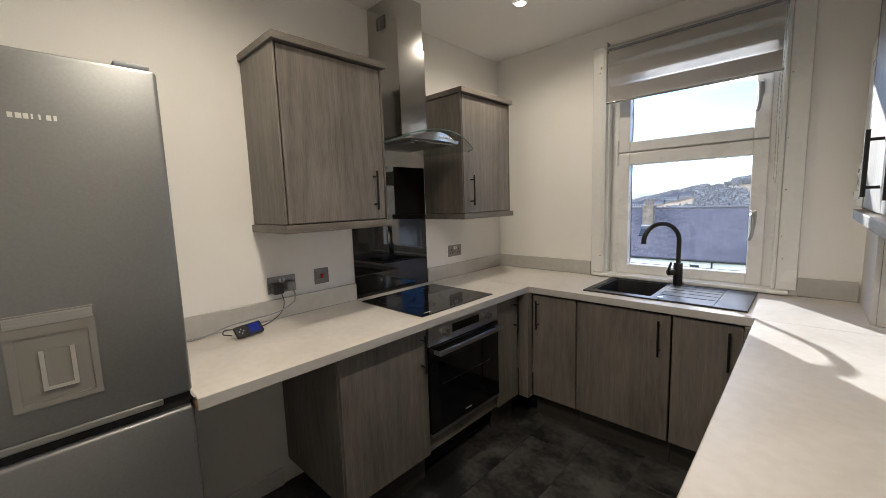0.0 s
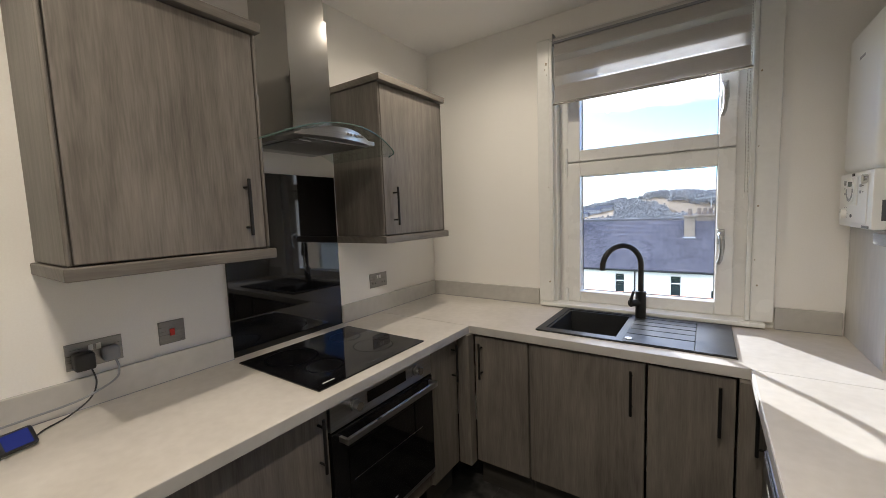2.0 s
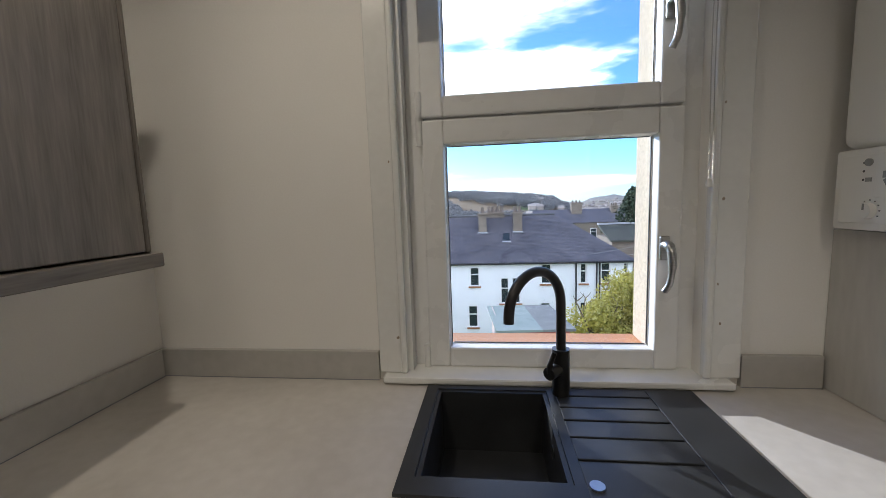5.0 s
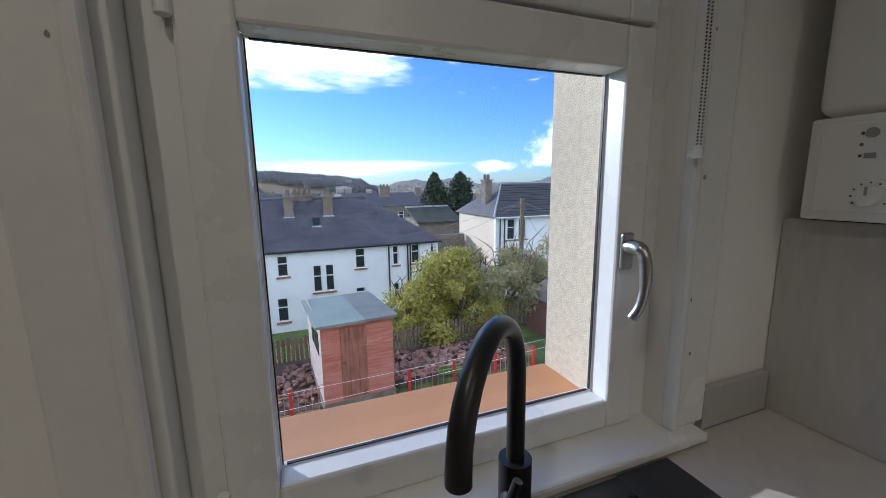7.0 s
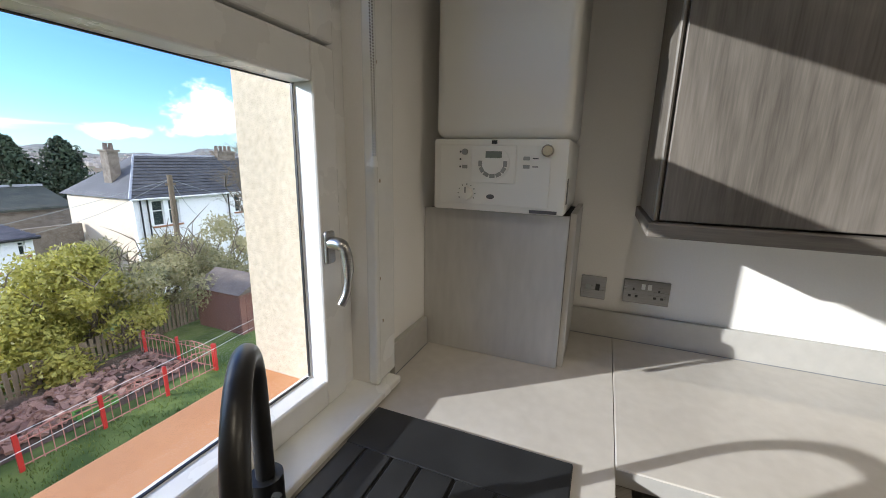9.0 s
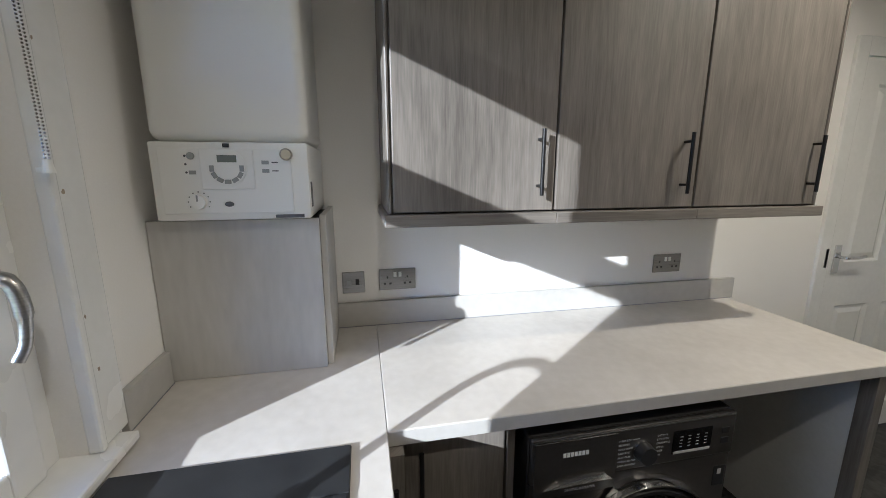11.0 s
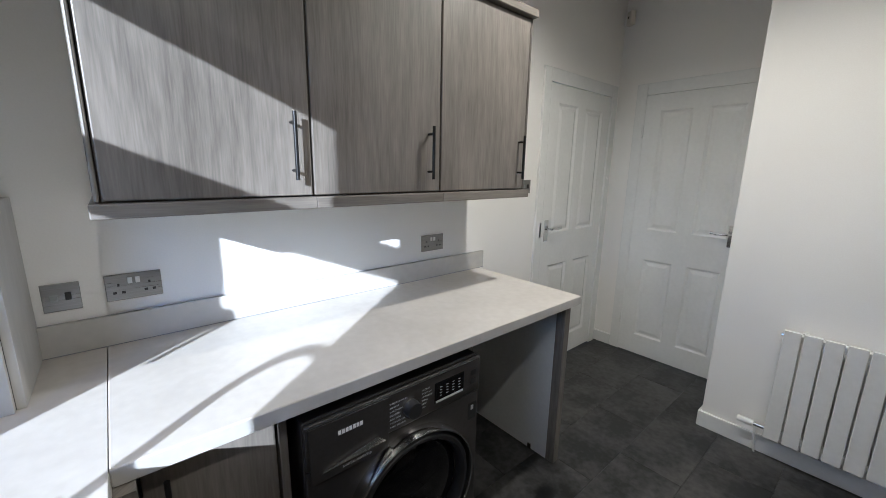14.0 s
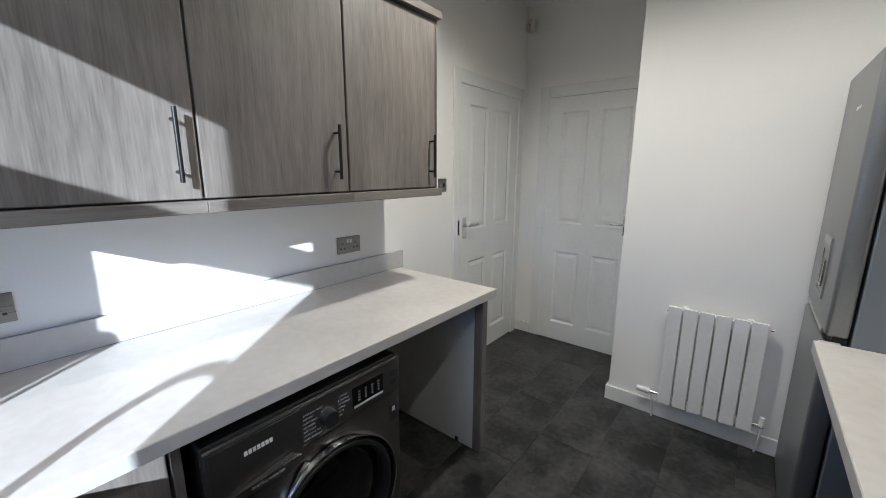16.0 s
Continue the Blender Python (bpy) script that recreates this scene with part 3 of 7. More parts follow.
panel_door("door_1", "white gloss four-panel door with a chrome lever handle, nearly shut", lambda u, w, d: (W - 0.004 - d, D1Y0 - u, w), D1Y0 - D1Y1, 0.06, D1Y0 - D1Y1)
panel_door("door_2", "white gloss four-panel inner door, shut", lambda u, w, d: (D2X1 - u, BACK + 0.018 + d, w), D2X1 - D2X0, D2X1 - D2X0 - 0.085, 0.0)
solid("lock_keep", B(W - 0.016, W - 0.0145, D1Y0 + 0.012, D1Y0 + 0.03, 1.02, 1.12), M_CHROME, "small chrome keep plate on the door frame", "lock keep", "structure")


def architrave(name, label, place, width, lo, hi):
    top = thing(name, place(0, 0, 0), label, "door frame", kind="structure")
    for a, b, c, d in ((-lo, 0.0, 0, DH + hi), (width, width + lo, 0, DH + hi), (0.0, width, DH, DH + hi)):
        bm = bmesh.new()
        p, q = place(a, c, -0.002), place(b, d, 0.016)
        box(bm, *[v for k in range(3) for v in sorted((p[k], q[k]))], 0.004)
        part("casing", bm, M_GLOSS, top)
    return top


architrave("trim", "white gloss door casing", lambda u, w, d: (W - d, D1Y0 - u, w), D1Y0 - D1Y1, 0.075, 0.085)
architrave("trim", "white gloss casing round the inner door", lambda u, w, d: (D2X1 - u, BACK + d, w), D2X1 - D2X0, 0.08, 0.085)

# ---- window ----


def window_unit():
    top = thing("window_1", (1.365, 0.05, OP_Z0), "white plastic casement window with two opening sashes", "window", kind="structure")
    y0, y1 = 0.052, 0.120
    part("window_frame", B(0.928, 0.985, y0, y1, 0.925, 2.42, 0.004), M_PVC, top)
    part("window_frame", B(1.772, 1.832, y0, y1, 0.925, 2.42, 0.004), M_PVC, top)
    part("window_frame", B(0.985, 1.772, y0, y1, 0.925, 0.965, 0.003), M_PVC, top)
    part("window_frame", B(0.985, 1.772, y0, y1, 2.36, 2.42, 0.003), M_PVC, top)
    part("transom", B(0.985, 1.772, y0 + 0.01, y1, 1.735, 1.785, 0.003), M_PVC, top)
    for z0, z1, hz in ((0.928, 1.752, 1.322), (1.760, 2.395, 2.03)):
        a, b = 0.978, 1.780
        w = 0.072
        sash = part("sash", B(a, a + w, 0.037, 0.094, z0, z1, 0.006), M_PVC, top)
        part("stile", B(b - w, b, 0.037, 0.094, z0, z1, 0.006), M_PVC, sash)
        part("rail", B(a + w, b - w, 0.0372, 0.094, z0, z0 + 0.066, 0.006), M_PVC, sash)
        part("rail", B(a + w, b - w, 0.0372, 0.094, z1 - 0.078, z1, 0.006), M_PVC, sash)
        gz0, gz1 = z0 + 0.062, z1 - 0.074
        for bx in ((a + w - 0.004, a + w + 0.003, gz0, gz1), (b - w - 0.003, b - w + 0.004, gz0, gz1)):
            part("bead", B(bx[0], bx[1], 0.086, 0.096, bx[2], bx[3], 0.002), M_PVC, sash)
        for bz in ((gz0, gz0 + 0.005), (gz1 - 0.005, gz1)):
            part("bead", B(a + w + 0.003, b - w - 0.003, 0.086, 0.096, bz[0], bz[1], 0.001), M_PVC, sash)
        for bx in ((a + w + 0.003, a + w + 0.005), (b - w - 0.005, b - w - 0.003)):
            part("gasket", B(bx[0], bx[1], 0.088, 0.094, gz0 + 0.006, gz1 - 0.006), M_RUBBER, sash)
        part("gasket", B(a + w + 0.010, b - w - 0.010, 0.088, 0.094, gz0 + 0.005, gz0 + 0.007), M_RUBBER, sash)
        part("gasket", B(a + w + 0.010, b - w - 0.010, 0.088, 0.094, gz1 - 0.007, gz1 - 0.005), M_RUBBER, sash)
        pane = part("pane", B(a + w + 0.002, b - w - 0.002, 0.095, 0.099, gz0 + 0.004, gz1 - 0.004), M_GLASS, sash, "clear window glass")
        pane.visible_shadow = False
        plate = part("handle_base", B(1.713, 1.743, 0.024, 0.037, hz - 0.036, hz + 0.040, 0.006, 3), M_STEELH, top, "satin chrome handle rose")
        bm = tube(bmesh.new(), smooth_path([(1.728, 0.030, hz + 0.012), (1.728, 0.002, hz + 0.012), (1.730, -0.012, hz - 0.004), (1.732, -0.016, hz - 0.05),
                                            (1.728, -0.012, hz - 0.10), (1.718, -0.003, hz - 0.128)], 5), [0.0145] * 8 + [0.0125] * 8 + [0.0095] * 10, 14)
        part("handle", bm, M_STEELH, plate, "satin chrome window handle", smooth=True)
        for z in (z0 + 0.035, z1 - 0.035):
            part("hinge", C((0.972, 0.036, z - 0.045), (0.972, 0.036, z + 0.045), 0.010, n=14), M_PVC, top)
    # inner lining, boards and sill
    for a, b in ((0.895, 0.928), (1.832, 1.850)):
        part("lining", B(a, b, 0.0, 0.118, 0.925, 2.42, 0.003), M_GLOSS, top)
    part("lining", B(0.928, 1.832, 0.0, 0.118, 2.42, 2.45), M_GLOSS, top)
    part("window_sill", B(0.836, 1.903, -0.058, 0.060, 0.906, 0.928, 0.006), M_GLOSS, top, "worn white painted sill board")
    part("outer_sill", B(0.877, 1.735, 0.112, 0.303, 0.925, 0.958, 0.004), M_EXSILL, top, "orange-brown painted outer sill")
    part("drip_rail", B(0.985, 1.772, 0.108, 0.128, 0.958, 0.976, 0.003), M_PVC, top)
    tr = thing("trim", (1.365, -0.02, OP_Z0), "white gloss window casing with chipped paint", "window casing", kind="structure")
    part("casing", B(0.818, 0.893, -0.022, -0.001, 0.928, 2.47, 0.005), M_GLOSS, tr)
    part("casing", B(0.893, 0.912, -0.030, 0.0, 0.929, 2.45, 0.006), M_GLOSS, tr)
    part("casing", B(1.845, 1.932, -0.022, -0.001, 0.928, 2.47, 0.005), M_GLOSS, tr)
    part("casing", B(1.826, 1.845, -0.030, 0.0, 0.929, 2.45, 0.006), M_GLOSS, tr)
    part("casing", B(0.893, 1.845, -0.022, -0.001, 2.43, 2.47, 0.005), M_GLOSS, tr)
    rng = random.Random(17)
    for x, z, r in ((0.874, 2.33, 0.007), (0.867, 2.30, 0.004), (0.879, 2.27, 0.003), (0.882, 1.62, 0.003), (1.858, 2.07, 0.004), (1.856, 1.74, 0.003),
                    (1.861, 1.47, 0.0045), (1.857, 1.22, 0.003), (1.868, 1.10, 0.004), (0.885, 1.05, 0.005)):
        bm = bmesh.new()
        ring = [(x + r * rng.uniform(.5, 1.2) * math.cos(k * 0.785), z + r * rng.uniform(.7, 1.8) * math.sin(k * 0.785)) for k in range(8)]
        lo = [bm.verts.new((a, -0.0221, b)) for a, b in ring]
        hi = [bm.verts.new((a, -0.0226, b)) for a, b in ring]
        bm.faces.new(hi)
        for k in range(8):
            bm.faces.new((lo[k], lo[(k + 1) % 8], hi[(k + 1) % 8], hi[k]))
        part("paint_chip", bm, M_CHIP, tr)


window_unit()


def roller_blind():
    top = thing("roller_blind", (1.38, -0.045, 2.44), "grey day-and-night roller blind, rolled most of the way up", "blind")
    x0, x1 = 0.934, 1.820
    part("roller_tube", C((x0, -0.045, 2.428), (x1, -0.045, 2.428), 0.022), M_BAND, top, "rolled grey fabric", smooth=True)
    part("head_rail", B(x0, x1, -0.070, -0.062, 2.412, 2.426, 0.002), M_MGREY, top)
    for a, b in ((x0 - 0.008, x0), (x1, x1 + 0.008)):
        part("bracket", B(a, b, -0.072, -0.022, 2.405, 2.470, 0.004), M_GREYP, top)
    z = 2.408
    for i, h in enumerate((0.062, 0.036, 0.078, 0.052, 0.092)):
        band = i % 2 == 0
        bm = bmesh.new()
        box(bm, x0 + 0.006, x1 - 0.006, -0.0672, -0.0660, z - h, z)
        part("fabric_band" if band else "sheer_band", bm, M_BAND if band else M_SHEER, top, "woven grey band" if band else "see-through mesh band")
        bm = bmesh.new()
        box(bm, x0 + 0.006, x1 - 0.006, -0.0512, -0.0500, z - h + 0.012, z + 0.006)
        part("fabric_band" if band else "sheer_band", bm, M_BAND if band else M_SHEER, top)
        z -= h
    part("bottom_bar", C((x0 - 0.004, -0.0666, z - 0.005), (x1 + 0.004, -0.0666, z - 0.005), 0.0075, n=14), M_STEEL, top, "thin steel bottom bar", smooth=True)
    ch = thing("blind_chain", (1.815, -0.035, 2.43), "steel bead chain hanging beside the window", "blind chain")
    bm = bmesh.new()
    for xx in (1.8075, 1.8175):
        z = 2.43
        while z > 1.525:
            bmesh.ops.create_icosphere(bm, subdivisions=1, radius=0.0024, matrix=Matrix.Translation((xx + 0.002 * math.sin(z * 9), -0.038, z)))
            z -= 0.0062
    part("bead_chain", bm, M_STEEL, ch, smooth=True)
    part("weight", C((1.8125, -0.038, 1.505), (1.8125, -0.038, 1.528), 0.010, 0.006, 14), M_WHITEP, ch, "small clear chain weight")
    part("clip", B(1.806, 1.819, -0.044, -0.022, 1.506, 1.516, 0.002), M_WHITEP, ch)


roller_blind()

# ---- worktops and upstands ----
WT, WB = 0.900, 0.860
LEFT_F, WIN_F, RIGHT_F, LEFT_END, RIGHT_END = 0.655, -0.615, 1.812, -2.505, -2.315


def worktop(base, bm, edges, label):
    """A laminate slab with its separate front edging strips."""
    t = thing("worktop", base, label, "worktop", "kitchen worktops")
    part("slab", bm, M_TOP, t)
    for e in edges:
        part("front_edging", B(*e, WB + 0.001, WT - 0.0015, 0.001), M_UPST, t, "grey edging strip")
    return t


left = worktop((0.33, -1.55, WB), B(0.002, LEFT_F, LEFT_END, WIN_F - 0.0004, WB, WT, 0.003),
               [(LEFT_F + 0.0002, LEFT_F + 0.0016, LEFT_END + 0.002, WIN_F - 0.002)], "pale stone-effect laminate worktop with the hob set in it")
worktop((1.25, -0.3, WB), holed(lambda u, w, d: (u, w, WT - d), (0.002, W - 0.002), (WIN_F + 0.0004, -0.002), [(1.022, 1.352, -0.485, -0.075)], 0.04),
        [(LEFT_F + 0.003, RIGHT_F - 0.003, WIN_F - 0.0014, WIN_F - 0.0001)], "pale stone-effect laminate worktop with the black sink below the window")
worktop((2.15, -1.45, WB), B(RIGHT_F, W - 0.002, RIGHT_END, WIN_F - 0.0012, WB, WT + 0.0006, 0.003),
        [(RIGHT_F - 0.0016, RIGHT_F - 0.0002, RIGHT_END + 0.002, WIN_F - 0.003)], "pale stone-effect laminate worktop over the washing machine")
part("end_edging", B(LEFT_F - 0.6, LEFT_F - 0.004, LEFT_END - 0.0025, LEFT_END - 0.0002, WB + 0.004, WT - 0.004), surface("raw_chipboard", (0.20, 0.11, 0.05), (0.36, 0.22, 0.11), 0.9, scale=40, fine=160, bump=0.3),
     left, "raw brown chipboard end")
UP = 1.0


def upstand(x0, x1, y0, y1, z0, side, label):
    """An upstand with the thin line of sealant along its foot; side is the wall it stands against."""
    t = thing("upstand", ((x0 + x1) / 2, (y0 + y1) / 2, z0), label, "upstand", "worktop upstands")
    part("panel", B(x0, x1, y0, y1, z0, UP, 0.002), M_UPST, t)
    foot = {"left": (x1 + 0.0002, x1 + 0.0022, y0, y1), "right": (x0 - 0.0022, x0 - 0.0002, y0, y1), "window": (x0, x1, y0 - 0.0022, y0 - 0.0002)}[side]
    part("sealant", B(*foot, z0, z0 + 0.0022), M_MGREY, t, "thin grey sealant line")


upstand(0.001, 0.019, LEFT_END, -1.503, WT + 0.0005, "left", "grey laminate upstand below the sockets")
upstand(0.001, 0.019, -0.897, -0.022, WT + 0.0005, "left", "grey laminate upstand beside the black splashback")
upstand(0.001, 0.814, -0.019, -0.001, WT + 0.0005, "window", "grey laminate upstand beside the window")
upstand(1.936, 2.160, -0.019, -0.001, WT + 0.0005, "window", "short grey laminate upstand beside the boiler boxing")
upstand(W - 0.019, W - 0.001, -2.345, -0.462, WT + 0.001, "right", "long grey laminate upstand on the washing machine side")

# ---- fitted units ----


def bar_handle(parent, place, w0, w1, mat=None):
    """A straight bar handle on two posts; place(w, d): up and out."""
    mat = mat or M_BLACK
    h = part("handle", C(place(w0, 0.033), place(w1, 0.033), 0.006, n=14), mat, parent, "matt black bar handle", smooth=True)
    for w in (w0 + 0.028, w1 - 0.028):
        part("post", C(place(w, -0.001), place(w, 0.030), 0.0045, n=10), mat, h)
    return h


def wall_unit(s, wall, y0, y1, handle_y, label, ends):
    """A wall cabinet on the wall x = wall, opening along s; ends: what overhang the pelmet has at y0 and y1."""
    X = lambda d: wall + s * d
    bx = lambda a, b: sorted((X(a), X(b)))
    top = thing("wall_cabinet", (X(0), (y0 + y1) / 2, 1.35), label, "wall cabinet", "wall cabinets")
    lo, hi = (0.345, 0.350) if s > 0 else (0.395, 0.400)
    depth = lo - 0.02
    part("body", B(*bx(0.001, depth), y0 + 0.001, y1 - 0.001, 1.386, 2.135, 0.002), M_WOOD, top)
    door = part("door", B(*bx(depth + 0.003, depth + 0.022), y0 + 0.004, y1 - 0.004, 1.390, 2.130, 0.003), M_WOOD, top)
    bar_handle(door, lambda w, d: (X(depth + 0.022 + d), handle_y, w), 1.437, 1.630)
    e0, e1 = ends
    part("pelmet", B(*bx(0.001, depth + 0.045), y0 - e0, y1 + e1, 1.350, 1.385, 0.003), M_WOODH, top)
    part("cornice", B(*bx(0.001, depth + 0.045), y0 - e0, y1 + e1, 2.136, 2.168, 0.003), M_WOODH, top)
    for y, e in ((y0, e0), (y1, e1)):
        if e > 0:
            a, b = sorted((y - 0.001 if y == y0 else y + 0.001, y + (-0.012 if y == y0 else 0.012)))
            part("end_panel", B(*bx(0.001, depth + 0.024), a, b, 1.386, 2.135, 0.006), M_WOOD, top)
    return top


wall_unit(1, 0, -2.040, -1.512, -1.580, "single grey oak-effect wall cabinet beside the cooker hood", (0.022, 0.022))
wall_unit(1, 0, -0.880, -0.368, -0.808, "single grey oak-effect wall cabinet in the window corner", (0.022, 0.022))
wall_unit(-1, W, -1.166, -0.662, -1.107, "grey oak-effect wall cabinet beside the boiler, partly in sunlight", (0.0, 0.022))
wall_unit(-1, W, -1.678, -1.166, -1.619, "grey oak-effect wall cabinet in the middle of three", (0.0, 0.0))
wall_unit(-1, W, -2.195, -1.678, -2.152, "grey oak-effect wall cabinet at the end of three", (0.022, 0.0))


def base_unit(label, place, u0, u1, handle_u=None, deep=0.56, door_z0=0.155, door_z1=0.846, body=True, top_z=0.858):
    """A floor cabinet; place(u, d, z): u along the run, d out from the wall, face at d = 0.595."""
    def bx(a, b, c, d, e, f, bev=0.0):
        p, q = place(a, c, e), place(b, d, f)
        return box(bmesh.new(), *[v for k in range(3) for v in sorted((p[k], q[k]))], bev)
    t = thing("base_cabinet", place((u0 + u1) / 2, 0.3, 0), label, "base cabinet", "base cabinets")
    if body:
        part("body", bx(u0 + 0.001, u1 - 0.001, 0.03, 0.573, 0.15, top_z), M_WOOD, t)
    door = part("door", bx(u0 + 0.003, u1 - 0.003, 0.576, 0.595, door_z0, door_z1, 0.003), M_WOOD, t)
    if handle_u is not None:
        bar_handle(door, lambda w, d: place(handle_u, 0.595 + d, w), 0.625, 0.815)
    part("plinth", bx(u0, u1, 0.525, 0.540, 0.0, 0.148), M_PLINTH, t, "plinth below the doors, painted dark for the shade there")
    return t


PL = lambda u, d, z: (d, u, z)
PW = lambda u, d, z: (u, -d, z)
PR = lambda u, d, z: (W - 0.045 - d, u, z)
base_unit("grey oak-effect base cabinet beside the oven", PL, -1.995, -1.488, -1.530)
base_unit("narrow grey oak-effect corner base cabinet beside the oven", PL, -0.886, -0.655, -0.700)
base_unit("narrow grey oak-effect base cabinet in the corner", PW, 0.672, 0.970, 0.715)
base_unit("grey oak-effect base cabinet below the sink", PW, 0.974, 1.477, 1.425, body=False)
base_unit("grey oak-effect base cabinet below the drainer", PW, 1.481, 1.776, 1.725, body=False)
base_unit("grey oak-effect base cabinet beside the washing machine", PR, -0.935, -0.655, -0.700)
solid("corner_post", B(0.597, 0.669, -0.652, -0.597, 0.15, 0.858), M_WOOD, "grey oak-effect corner post between base cabinets", "cabinet post")
solid("corner_post", B(1.780, 1.858, -0.652, -0.597, 0.15, 0.858), M_WOOD, "grey oak-effect corner post by the washing machine side", "cabinet post")
solid("unit_panel", B(W - 0.64, W - 0.03, -0.962, -0.940, 0.0, 0.858, 0.002), M_WOOD, "grey oak-effect panel beside the washing machine", "cabinet panel")
solid("unit_panel", B(W - 0.60, W - 0.03, -1.690, -1.668, 0.0, 0.858, 0.002), M_WOOD, "dark panel between washing machine and empty bay", "cabinet panel")
ep = thing("worktop_support", (2.15, -2.28, 0), "tall worktop end panel, pale inside with a grey front edge", "cabinet panel")
part("panel", B(1.8935, W - 0.002, -2.290, -2.250, 0.0, 0.859), M_CARC, ep)
part("front_edge", B(1.846, 1.893, -2.292, -2.248, 0.0, 0.859, 0.002), M_WOOD, ep, "grey oak-effect front edging")
part("outer_face", B(1.8935, W - 0.002, -2.297, -2.2905, 0.0, 0.859, 0.001), M_WOOD, ep)
part("foot_bracket", B(1.985, 2.005, -2.2495, -2.243, 0.0, 0.03), M_STEEL, ep, "small metal floor bracket")
solid("back_panel", B(0.55, 0.572, -1.484, -0.890, 0.150, 0.24, 0.002), M_WOOD, "grey oak-effect filler below the oven", "cabinet panel")


def oven():
    y0, y1 = -1.484, -0.890
    t = thing("oven", (0.3, -1.19, 0.24), "black built-in electric oven with a steel control strip", "oven")
    part("body", B(0.03, 0.578, y0 + 0.004, y1 - 0.004, 0.245, 0.855), M_DARK, t)
    part("control_panel", B(0.579, 0.602, y0, y1, 0.735, 0.852, 0.002), M_STEELH, t, "brushed steel control strip")
    d = part("door", B(0.580, 0.606, y0, y1, 0.262, 0.728, 0.003), M_OVGLASS, t, "black glass oven door")
    part("window", B(0.6065, 0.6075, y0 + 0.07, y1 - 0.07, 0.34, 0.64), M_BGLASS, d)
    part("rack", B(0.6076, 0.6080, y0 + 0.09, y1 - 0.09, 0.512, 0.5145), M_STEELH, d, "shelf edge showing through the glass")
    part("mark", B(0.6076, 0.6080, -1.215, -1.165, 0.293, 0.300), M_PRINT, d, "small pale maker's mark")
    part("vent", B(0.580, 0.603, y0, y1, 0.240, 0.260, 0.002), M_STEELH, t)
    h = part("handle", B(0.640, 0.653, y0 + 0.03, y1 - 0.02, 0.690, 0.714, 0.002), M_STEELH, d, "flat brushed steel oven handle")
    for y in (y0 + 0.035, y1 - 0.025):
        part("post", B(0.606, 0.641, y - 0.006, y + 0.006, 0.692, 0.712, 0.001), M_STEELH, h)
    part("display", B(0.6022, 0.6035, -1.305, -1.075, 0.770, 0.815, 0.0005), M_BGLASS, t, "dark clock display")
    for y in (-1.37, -1.005):
        k = part("knob", C((0.602, y, 0.792), (0.611, y, 0.792), 0.024, n=28), M_STEELH, t, "round steel knob", smooth=True)
        part("grip", C((0.611, y, 0.792), (0.634, y, 0.792), 0.018, 0.0165, 28), M_CHROME, k, smooth=True)


oven()


def hob():
    t = thing("hob", (0.345, -1.225, WT), "black glass induction hob with four zones", "hob")
    part("glass", B(0.088, 0.600, -1.520, -0.932, WT + 0.0006, WT + 0.006, 0.001), M_BGLASS, t)
    z = WT + 0.0061
    for x, y, r in ((0.23, -1.37, 0.105), (0.43, -1.36, 0.075), (0.22, -1.07, 0.075), (0.43, -1.09, 0.09)):
        bm = bmesh.new()
        n = 48
        a = [bm.verts.new((x + r * math.cos(2 * math.pi * k / n), y + r * math.sin(2 * math.pi * k / n), z)) for k in range(n)]
        b = [bm.verts.new((x + (r - 0.0042) * math.cos(2 * math.pi * k / n), y + (r - 0.0042) * math.sin(2 * math.pi * k / n), z)) for k in range(n)]
        for k in range(n):
            bm.faces.new((a[k], a[(k + 1) % n], b[(k + 1) % n], b[k]))
        bmesh.ops.solidify(bm, geom=bm.faces[:], thickness=0.0002)
        part("zone_ring", bm, M_PRINTD, t, "thin grey cooking zone ring")
    for i in range(7):
        part("touch_mark", B(0.566, 0.572, -1.26 + i * 0.028, -1.252 + i * 0.028, z, z + 0.0002), M_PRINTD, t)
    part("maker_mark", B(0.560, 0.568, -1.475, -1.425, z, z + 0.0002), M_PRINT, t, "small pale maker's mark")


hob()


